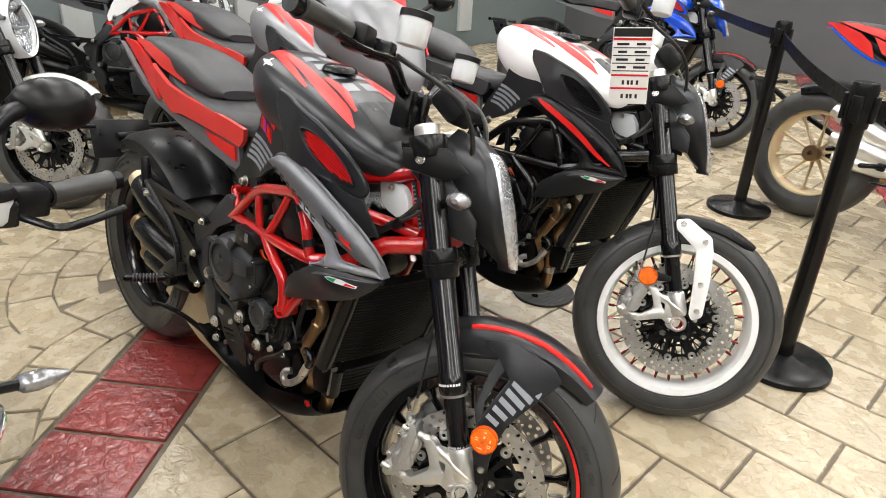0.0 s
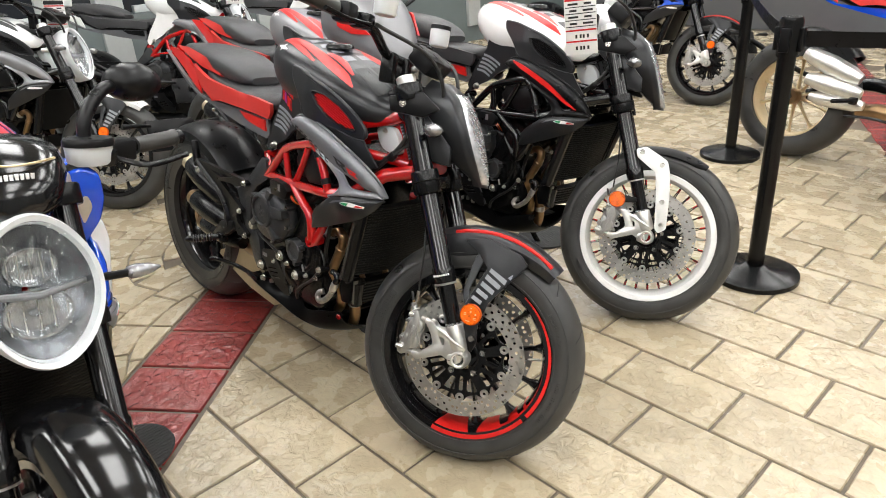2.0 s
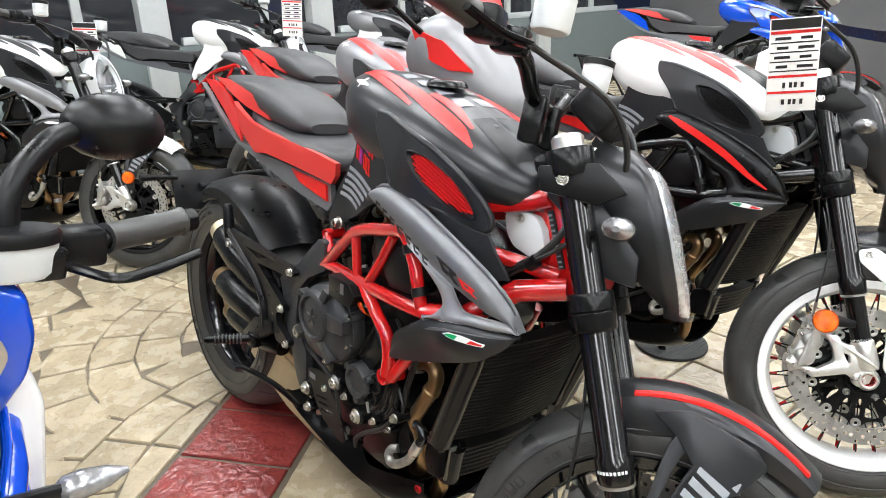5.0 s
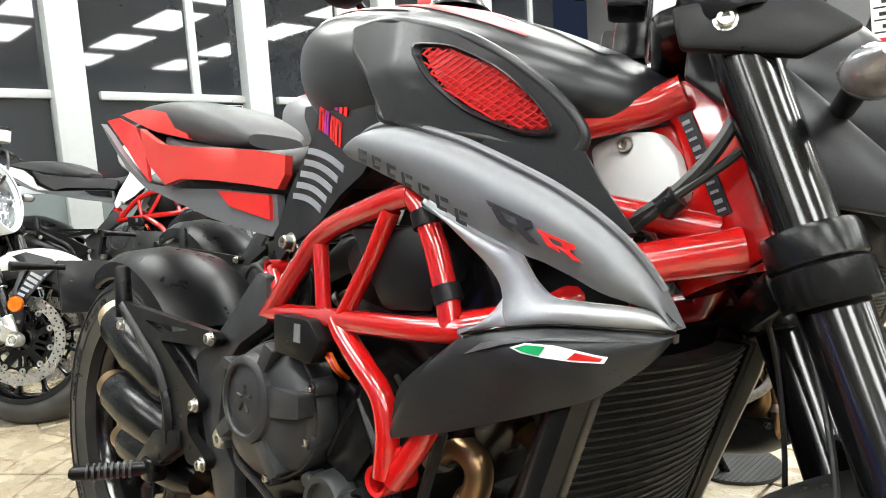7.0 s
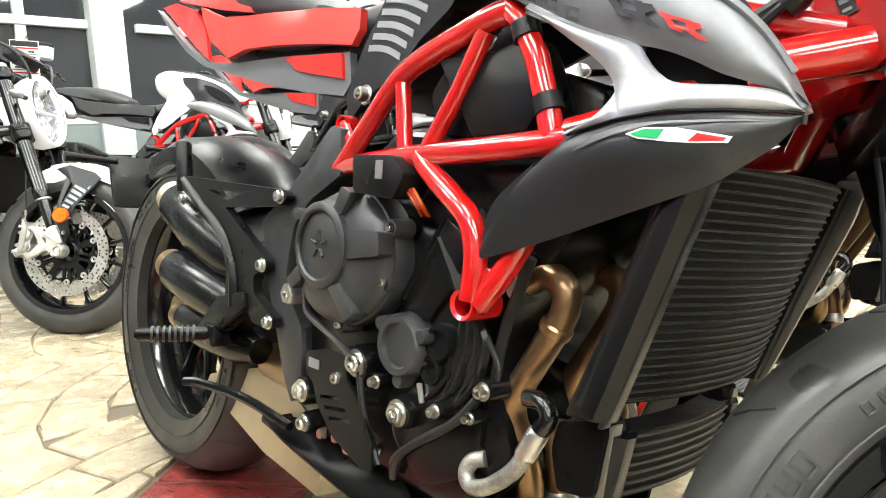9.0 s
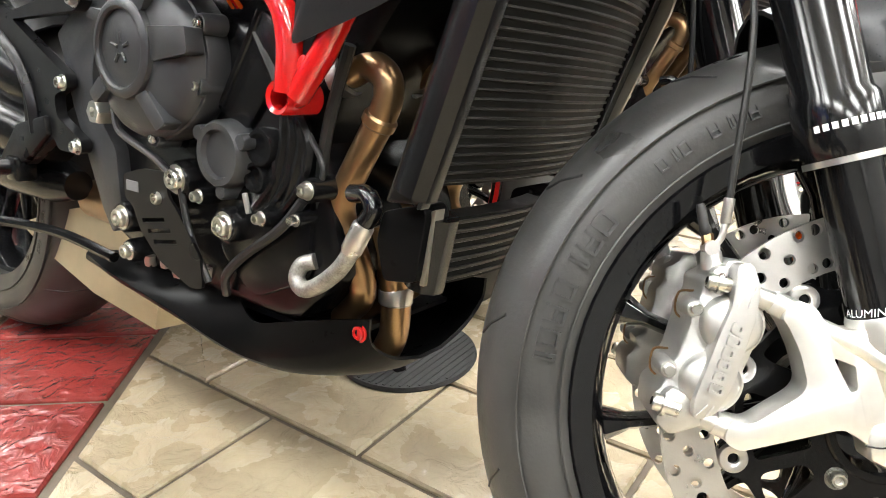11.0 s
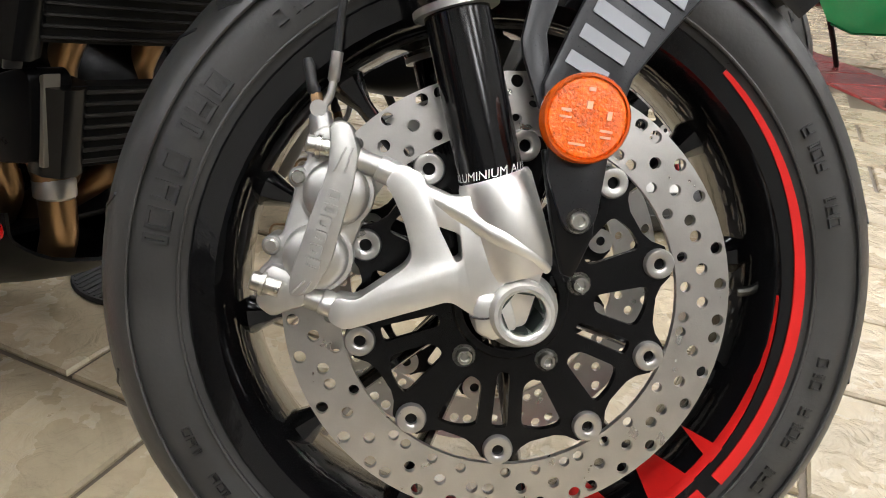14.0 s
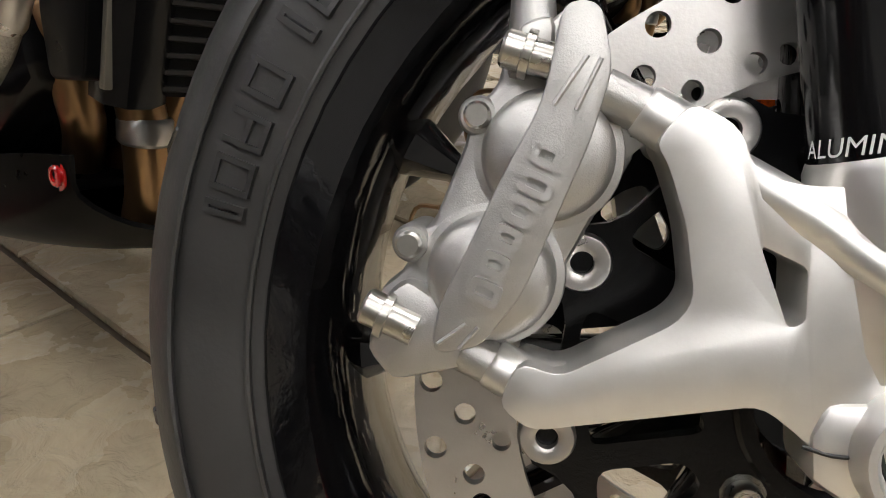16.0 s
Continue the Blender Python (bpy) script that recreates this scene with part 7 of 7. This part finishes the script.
# price tags hung on handlebars the white bike's handlebar
def price_tag(m):
    tag = tagged(new("price_tag"), "white card price tag with red lines and dark print bars", "price tag", "price tags")
    tag.matrix_basis = m
    part("card", box((0, 0, 0), (0.096, 0.002, 0.19), 0.0004), PAPER, tag)
    part("header", box((0, -0.0014, 0.083), (0.092, 0.001, 0.02), 0), BLACK_DECAL, tag)
    part("header", box((0, -0.0014, 0.067), (0.092, 0.001, 0.006), 0), RED_PAINT, tag)
    for k in range(4):
        part("ruled_line", box((0, -0.0014, 0.046 - 0.019 * k), (0.09, 0.001, 0.0025), 0), BLACK_DECAL, tag)
        for j in range(2):
            part("print_bar", box((-0.022 + 0.044 * j, -0.0014, 0.055 - 0.019 * k), (0.03 - 0.008 * ((k + j) % 2), 0.001, 0.006), 0), BLACK_DECAL, tag)
    for z in (-0.022, -0.055):
        part("ruled_line", box((0, -0.0014, z), (0.092, 0.001, 0.005), 0), RED_PAINT, tag)
    for z in (-0.04, -0.075):
        for j in range(4):
            part("print_bar", box((-0.015 + 0.011 * j + 0.002 * (j % 2), -0.0014, z), (0.006, 0.001, 0.011), 0), BLACK_DECAL, tag)
    part("string", tube(curve_pts([(0, 0, 0.094), (0.01, 0.02, 0.125), (0.0, 0.03, 0.105)], 4), 0.001, 5), BLACK_MATT, tag)
    return tag


first_tag = price_tag(Matrix.Translation((1.13, 0.79, 0.985)) @ Matrix.Rotation(radians(33), 4, "Z") @ Matrix.Rotation(radians(-4), 4, "Y"))
for x, y, z, turn in ((-1.62, 0.11, 0.955, 62), (-1.42, 1.02, 1.03, 58)):
    copy_thing(first_tag, pose(x, y, z, 0, 4, turn))

# blue bike with an oval headlight
BLUE_STEER = 6
blue = variant(stand_pose(-0.05, -0.955, 0), "blue, white and red naked motorcycle with oval headlight",
               {"fuel_tank": BLUE_PAINT, "flank_strut": BLUE_PAINT, "flank_panel": BLUE_PAINT, "flank_fold": BLUE_PAINT, "front_fender": PAN, "fender_flash": PAN, "fender_leg": BLACK_GLOSS, "rear_leg": BLACK_GLOSS, "side_wing": SILVER_PAINT,
                "air_intake": BLUE_PAINT, "intake_mesh": STEEL, "intake_back": BLACK_MATT, "red_flash": RED_PAINT, "grey_flash": WHITE_DECAL, "side_panel": BLUE_PAINT, "tail_panel": BLUE_PAINT, "rim_stripe": BLACK_GLOSS,
                "rim_block": BLACK_GLOSS, "grey_bar": BLACK_GLOSS, "white_star": WHITE_DECAL},
               BLUE_STEER, ("headlight", "front_fender", "fender_stay", "lower_stay", "letter_bar", "plain_bar", "moulded_mark", "reflector", "instrument", "turn_signal", "fluid_reservoir", "reservoir_cap", "thin_stripe", "cable"))
for o in blue.children:
    if o.name.split(".")[0] == "handlebar":
        o.matrix_basis = steer(BLUE_STEER) @ Matrix.Translation((0.02, 0, -0.085))
low_fender(blue, BLUE_STEER, BLACK_GLOSS, "gloss black round front fender", 150, 20, 0.306, 0.072, 0.06)
oval_lamp(blue, BLUE_STEER, 0.782, 1.26, 0.101, 0.133)
mirrors(blue, BLUE_STEER, BLACK_MATT, (1,), 0.0135)
BM = steer(BLUE_STEER)
screen = loft([oval(x, z, hw, hh, 2.2, 24) for x, z, hw, hh in ((1.03, 0.975, 0.10, 0.03), (1.09, 0.97, 0.115, 0.05), (1.15, 0.955, 0.10, 0.052), (1.2, 0.93, 0.07, 0.04), (1.225, 0.915, 0.03, 0.018))])
fly = part("fly_screen", screen, BLACK_GLOSS, blue, "gloss black fly screen with gold edging", BM)
part("gold_line", tube(curve_pts([(1.165, 0.075, 0.985), (1.195, 0.03, 0.985), (1.2, 0, 0.984), (1.195, -0.03, 0.985), (1.165, -0.075, 0.985)], 4), 0.0022, 6), GOLD_RIM, fly)
for k in range(7):
    part("print_bar", box((1.204, 0.024 - 0.008 * k, 0.966), (0.004, 0.005, 0.009), 0), WHITE_DECAL, fly)
for s in (-1, 1):
    sig = part("turn_signal", tube([(1.15, s * 0.1, 0.745), (1.16, s * 0.19, 0.745)], 0.011, 10, flat=0.7), BLACK_MATT, blue, "", BM)
    rr = [(0.008, 0.188), (0.013, 0.194), (0.0145, 0.212), (0.011, 0.236), (0.003, 0.258)]
    part("signal_lens", loft([[Vector((1.16 + r * 1.2 * math.cos(2 * math.pi * k / 16), s * y, 0.745 + r * math.sin(2 * math.pi * k / 16))) for k in range(16)] for r, y in rr]), SIGNAL_LENS, sig, "clear turn signal lens")
    part("shroud", yz_block([(0.105, 0.88), (0.124, 0.929), (0.16, 0.938), (0.194, 0.921), (0.2, 0.87), (0.188, 0.825), (0.15, 0.775), (0.128, 0.82)], 0.86, 1.055, s, 0.8), BLUE_PAINT, blue, "gloss blue air scoop")
    part("scoop_mouth", yz_block([(0.14, 0.87), (0.165, 0.885), (0.175, 0.855), (0.152, 0.815)], 1.0, 1.0562, s, 0.9), STEEL, blue, "silver scoop mesh")
    part("white_shroud", yz_block([(0.085, 0.815), (0.13, 0.81), (0.165, 0.838), (0.195, 0.822), (0.206, 0.78), (0.203, 0.72), (0.198, 0.647), (0.165, 0.575), (0.13, 0.60), (0.12, 0.70)], 0.9, 1.035, s, 0.85), WHITE_PAINT, blue, "white lower shroud")
    part("fluid_cup", loft([[Vector((1.05 + 0.03 * f * math.cos(2 * math.pi * k / 24), s * 0.183 + 0.046 * f * math.sin(2 * math.pi * k / 24), z)) for k in range(24)] for z, f in ((0.942, 0.8), (0.948, 0.92), (0.98, 1.0))]), PLASTIC_WHITE, blue, "milky fluid reservoir", BM)
    part("cup_lid", loft([[Vector((1.05 + 0.033 * f * math.cos(2 * math.pi * k / 24), s * 0.183 + 0.049 * f * math.sin(2 * math.pi * k / 24), z)) for k in range(24)] for z, f in ((0.98, 1.0), (0.99, 1.0), (0.995, 0.92))]), BLACK_MATT, blue, "", BM)

# bikes of the second row and beyond
row = {"fuel_tank": WHITE_PAINT, "flank_panel": GREY_PAINT, "flank_fold": GREY_PAINT, "front_fender": WHITE_PAINT, "fender_flash": WHITE_PAINT, RED_FRAME.name: BLACK_GLOSS, "red_flash": BLACK_DECAL, "red_seat_side": LEATHER, "red_pad_side": LEATHER,
       "tail_panel": WHITE_PAINT, "rim_stripe": BLACK_GLOSS, "thin_stripe": BLACK_GLOSS, "rim_block": BLACK_GLOSS, "intake_mesh": BLACK_MATT, "intake_back": BLACK_MATT, "red_rail_insert": BLACK_MATT, "side_panel": WHITE_PAINT}
b1 = variant(stand_pose(-2.43, -0.66, 34), "white and black naked motorcycle with oval headlight", row, 10, FAR_DROP + LAMP_PARTS)
oval_lamp(b1, 10)
row2 = dict(row)
row2.pop(RED_FRAME.name)
b2 = variant(stand_pose(-2.62, 0.42, 34), "white naked motorcycle with red frame and oval headlight", row2, 10, FAR_DROP + LAMP_PARTS)
oval_lamp(b2, 10)
b3 = variant(stand_pose(-2.7, 1.5, 34), "grey and black naked motorcycle with oval headlight", {**row, "fuel_tank": GREY_PAINT, "front_fender": GREY_PAINT, "tail_panel": BLACK_MATT}, 8, FAR_DROP + LAMP_PARTS)
oval_lamp(b3, 8)
b4 = variant(stand_pose(-0.78, 0.44, 0), "red and grey sports tourer standing between two bikes",
             {"fuel_tank": GREY_PAINT, "flank_panel": GREY_PAINT, "flank_fold": GREY_PAINT, "headlight": GREY_PAINT, "lamp_cheek": RED_PAINT, RED_FRAME.name: BLACK_GLOSS}, 0, FAR_DROP + ("handlebar",))
cowl = part("front_cowl", loft([oval(x, z, hw, hh, 2.4, 28) for x, z, hw, hh in smooth_rings([(1.06, 0.99, 0.16, 0.10), (1.14, 0.985, 0.17, 0.12), (1.22, 0.95, 0.14, 0.11), (1.30, 0.90, 0.09, 0.07), (1.35, 0.87, 0.03, 0.025)], 4)]), GREY_PAINT, b4, "satin grey cowl with red flashes")
part("windscreen", sheet([(1.03, 1.10), (1.12, 1.10), (1.2, 1.05), (1.13, 1.16), (1.04, 1.24)], lambda x, z: -0.03, 0.03, 0.12), RED_PAINT, cowl)
for s in (-1, 1):
    part("cowl_flash", sheet([(1.08, 1.05), (1.2, 1.02), (1.28, 0.95), (1.22, 0.95), (1.12, 0.99)], lambda x, z, s=s: s * (0.165 - 0.5 * max(0, x - 1.18)), 0.02, 0.006), RED_PAINT, cowl)
    part("mirror_stalk", tube([(1.12, s * 0.15, 1.03), (1.12, s * 0.27, 1.10)], 0.008, 8), BLACK_MATT, cowl)
    part("mirror_shell", loft([[Vector((1.12 + o, s * 0.3 + 0.055 * f * math.cos(2 * math.pi * k / 16), 1.11 + 0.035 * f * math.sin(2 * math.pi * k / 16))) for k in range(16)] for o, f in ((0.04, 0.2), (0.02, 0.85), (-0.005, 1.0), (-0.012, 0.95))]), BLACK_MATT, cowl)
# tricolour sports bike with gold wheels
tri = variant(stand_pose(1.05, 2.86, -6), "red, white and green sports motorcycle with gold wheels",
              {"fuel_tank": RED_PAINT, "flank_panel": WHITE_PAINT, "flank_fold": RED_PAINT, "rear_wheel": GOLD_RIM, "front_wheel": GOLD_RIM, "spoke": GOLD_RIM, "hub": GOLD_RIM, "rim_stripe": GOLD_RIM, "rim_block": GOLD_RIM, RED_FRAME.name: BLACK_GLOSS,
               "silencer": ALLOY, "tip": ALLOY, "rear_hugger": BLACK_MATT, "tail_rail": BLUE_PAINT, "catalyser": BLACK_SATIN}, 0, FAR_DROP + ("foot_bracket", "belly_pan", "catalyser"))
for s in (-1, 1):
    part("side_fairing", sheet([(0.62, 0.42), (0.85, 0.52), (1.1, 0.72), (1.2, 0.80), (1.25, 0.66), (1.12, 0.40), (1.05, 0.33), (0.7, 0.36)], lambda x, z, s=s: s * (0.19 - 0.3 * max(0, x - 1.1)), 0.03, 0.006), WHITE_PAINT, tri, "gloss white side fairing")
    part("belly_fairing", sheet([(0.55, 0.36), (0.7, 0.36), (1.05, 0.33), (1.12, 0.39), (1.1, 0.28), (1.02, 0.19), (0.75, 0.17), (0.66, 0.2)], lambda x, z, s=s: s * (0.192 - 0.5 * max(0, 0.3 - z)), 0.03, 0.006), GREEN_PAINT, tri, "gloss green belly fairing")
far_blue = variant(stand_pose(-1.15, 3.42, 10), "blue naked motorcycle parked beyond the barrier belt", {"fuel_tank": BLUE_PAINT, "flank_strut": BLUE_PAINT, "flank_panel": BLUE_PAINT, "flank_fold": BLUE_PAINT, "front_fender": BLACK_MATT, "tail_panel": BLUE_PAINT, "headlight": BLUE_PAINT, "air_intake": BLUE_PAINT,
                                                                            RED_FRAME.name: BLACK_GLOSS, "red_flash": BLUE_PAINT, "rim_stripe": BLACK_GLOSS, "thin_stripe": BLACK_GLOSS, "rim_block": BLACK_GLOSS, "red_seat_side": LEATHER}, 5, FAR_DROP)

# round stand mats
for x, y in ((0.80, 0.27), (0.80, 1.17), (0.79, -0.67)):
    root = tagged(new("stand_mat"), "round ribbed black rubber mat under a side stand", "stand mat", "stand mats")
    root.location = (x - 0.1, y, 0.003)
    part("mat", lathe([(0, 0.0), (0.118, 0.0), (0.12, 0.003), (0.118, 0.009), (0, 0.009)], 48, axis="z"), MAT_RUBBER, root)
    for k in range(-9, 10):
        h = math.sqrt(max(0, 0.114 ** 2 - (0.012 * k) ** 2))
        if h > 0.01:
            part("rib", box((0.012 * k, 0, 0.0095), (0.005, 2 * h, 0.002), 0), MAT_RUBBER, root)


# ---- paving pieces ----
def tile_mesh(name, poly, material, h=0.007, inset=0.004):
    """A flat stone with a chamfered edge; poly in x, y round its own middle."""
    bm = B()
    n = len(poly)
    low = [bm.verts.new((x, y, -0.006)) for x, y in poly]
    mid = [bm.verts.new((x, y, h * 0.45 - 0.004)) for x, y in poly]
    top = []
    for k in range(n):
        p, a, b = Vector(poly[k]), Vector(poly[k - 1]), Vector(poly[(k + 1) % n])
        d = ((a - p).normalized() + (b - p).normalized())
        d = d.normalized() if d.length > 1e-6 else -p.normalized()
        top.append(bm.verts.new((p.x + d.x * inset, p.y + d.y * inset, h - 0.004)))
    for r, s in ((low, mid), (mid, top)):
        for k in range(n):
            bm.faces.new((r[k], r[(k + 1) % n], s[(k + 1) % n], s[k]))
    bm.faces.new(top)
    return finish(bm, name, material, 20)


BX, BY, JX = 0.334, 0.2216, 0.009
SN, SD, SLO, SHI = Vector((0.785, 0.62)), Vector((0.62, -0.785)), -0.08, 0.247
FAN_X = 3.0


def clip(poly, n, d, keep):
    """The part of a polygon on one side of the line n.p = d."""
    out = []
    for k in range(len(poly)):
        p, q = Vector(poly[k]), Vector(poly[(k + 1) % len(poly)])
        a, b = (p.dot(n) - d) * keep, (q.dot(n) - d) * keep
        if a >= 0:
            out.append(p)
        if a * b < 0:
            out.append(p.lerp(q, a / (a - b)))
    return out


brick_me = tile_mesh("brick", [(-BX / 2 + JX / 2, -BY / 2 + JX / 2), (BX / 2 - JX / 2, -BY / 2 + JX / 2), (BX / 2 - JX / 2, BY / 2 - JX / 2), (-BX / 2 + JX / 2, BY / 2 - JX / 2)], CONCRETE)
far_faces = B()
count = 0
bricks = []
for k in range(-20, 31):
    yc = 0.017 + BY * (k + 0.5)
    for i in range(-18, 20):
        xc = 1.645 + BX * (i + 0.5) + (BX / 2 if k % 2 == 0 else 0)
        if not (X0 < xc < X1 and Y0 < yc < Y1):
            continue
        d = Vector((xc, yc)).dot(SN)
        if d < SHI - 0.2:
            continue
        if 0.0 < (Vector((xc, yc)) - Vector((1.6, 2.9))).dot(Vector((0.893, 0.45))) < 0.33:
            continue
        bricks.append((math.hypot(xc - 1.3, yc - 0.4), xc, yc, d))
bricks.sort()
for dist, xc, yc, d in bricks:
    if d < SHI + 0.2:
        c = clip([(xc + a, yc + b) for a, b in ((-BX / 2 + JX / 2, -BY / 2 + JX / 2), (BX / 2 - JX / 2, -BY / 2 + JX / 2), (BX / 2 - JX / 2, BY / 2 - JX / 2), (-BX / 2 + JX / 2, BY / 2 - JX / 2))], SN, SHI + 0.012, 1)
        if len(c) < 3:
            continue
        mid = sum(c, Vector((0, 0))) / len(c)
        me = tile_mesh("brick", [p - mid for p in c], CONCRETE)
        shared("brick", me, floor, pose(mid.x, mid.y, 0))
    elif count < 290:
        count += 1
        shared("brick", brick_me, floor, pose(xc, yc, random.uniform(-0.0006, 0.0006), random.uniform(-0.12, 0.12), random.uniform(-0.12, 0.12)))
    else:
        own = B()
        own.from_mesh(brick_me)
        for v in own.verts:
            v.co += Vector((xc, yc, 0))
        merge(own, far_faces)
far = part("far_bricks", far_faces, mat("tan stamped concrete further off", (0.39, 0.325, 0.22), 0.26, vary=0.3, scale=10, bump=0.5, bump_scale=30, island=0.35, rvary=0.6, coat=0.3, depth=0.012, distort=0.8, vein=0.06), floor)
far["kind"] = "stuff"

# red band, slanting
RW = SHI - SLO
red_me = tile_mesh("red_brick", [(-0.105, -RW / 2 + 0.006), (0.105, -RW / 2 + 0.006), (0.105, RW / 2 - 0.006), (-0.105, RW / 2 - 0.006)], RED_CONCRETE)
ang = math.degrees(math.atan2(SD.y, SD.x))
for k in range(-14, 24):
    c = SN * ((SLO + SHI) / 2) + SD * (0.545 + 0.222 * (k + 0.5) - 0.222)
    if X0 + 0.2 < c.x < X1 and Y0 < c.y < Y1:
        shared("red_brick", red_me, floor, pose(c.x, c.y, 0, 0, 0, ang))

for k in range(-30, 40):
    c = Vector((1.6, 2.9)) + Vector((0.893, 0.45)) * 0.165 + Vector((0.45, -0.893)) * 0.222 * k
    if X0 < c.x < X1 and Y0 < c.y < Y1 and c.dot(SN) > SHI + 0.3:
        shared("red_brick", red_me, floor, pose(c.x, c.y, 0.001, 0, 0, -63.3))

# fans of small setts beyond the band
fan = B()
R, dR = 0.88, 0.148
sets = []
for row in range(-8, 12):
    for col in range(-6, 8):
        u = col * 2 * R * 0.86 + (R * 0.86 if row % 2 else 0)
        sets.append((u, row * R * 0.5))
fan_parts = []
for u, w in sets:
    for ring in range(6):
        r0, r1 = ring * dR, (ring + 1) * dR
        n = max(3, round(math.pi * (r0 + r1) / 2 / 0.2))
        for k in range(n):
            a0, a1 = math.pi * k / n, math.pi * (k + 1) / n
            rm, am = (r0 + r1) / 2, (a0 + a1) / 2
            lx, ly = u + rm * math.cos(am), w + rm * math.sin(am)
            # hidden under the fans in front of it
            if any((lx - a) ** 2 + (ly - b) ** 2 < (6 * dR) ** 2 and ly > b for a, b in sets if b < w - 0.01 and abs(a - lx) < 1.2 and w - b < 1.0):
                continue
            if ring == 0 and k:
                continue
            jr, ja = 0.005, 0.005 / max(rm, 0.05)
            poly = [((max(r0, 0.02) + jr) * math.cos(a0 + ja), (max(r0, 0.02) + jr) * math.sin(a0 + ja)), ((r1 - jr) * math.cos(a0 + ja), (r1 - jr) * math.sin(a0 + ja)),
                    ((r1 - jr) * 1.012 * math.cos(am), (r1 - jr) * 1.012 * math.sin(am)), ((r1 - jr) * math.cos(a1 - ja), (r1 - jr) * math.sin(a1 - ja)), ((max(r0, 0.02) + jr) * math.cos(a1 - ja), (max(r0, 0.02) + jr) * math.sin(a1 - ja))]
            # the fans open across the band
            world_poly = [Vector((-1.0, -0.2)) + SD * (u + x) - SN * (w + y) for x, y in poly]
            c = clip(world_poly, SN, SLO - 0.01, -1)
            if len(c) < 3:
                continue
            mid = sum(c, Vector((0, 0))) / len(c)
            if X0 < mid.x < X1 and Y0 < mid.y < Y1:
                fan_parts.append(((mid - Vector((0, -0.3))).length, mid, [p - mid for p in c]))
fan_parts.sort(key=lambda q: q[0])
for k, (dist, mid, poly) in enumerate(fan_parts):
    me = tile_mesh("sett", poly, CONCRETE)
    if k < 280:
        shared("sett", me, floor, pose(mid.x, mid.y, random.uniform(-0.0005, 0.0005)))
    else:
        own = B()
        own.from_mesh(me)
        for v in own.verts:
            v.co += Vector((mid.x, mid.y, 0))
        merge(own, fan)
        bpy.data.meshes.remove(me)
if len(fan.verts):
    rest = part("far_setts", fan, far.data.materials[0], floor)
    rest["kind"] = "stuff"
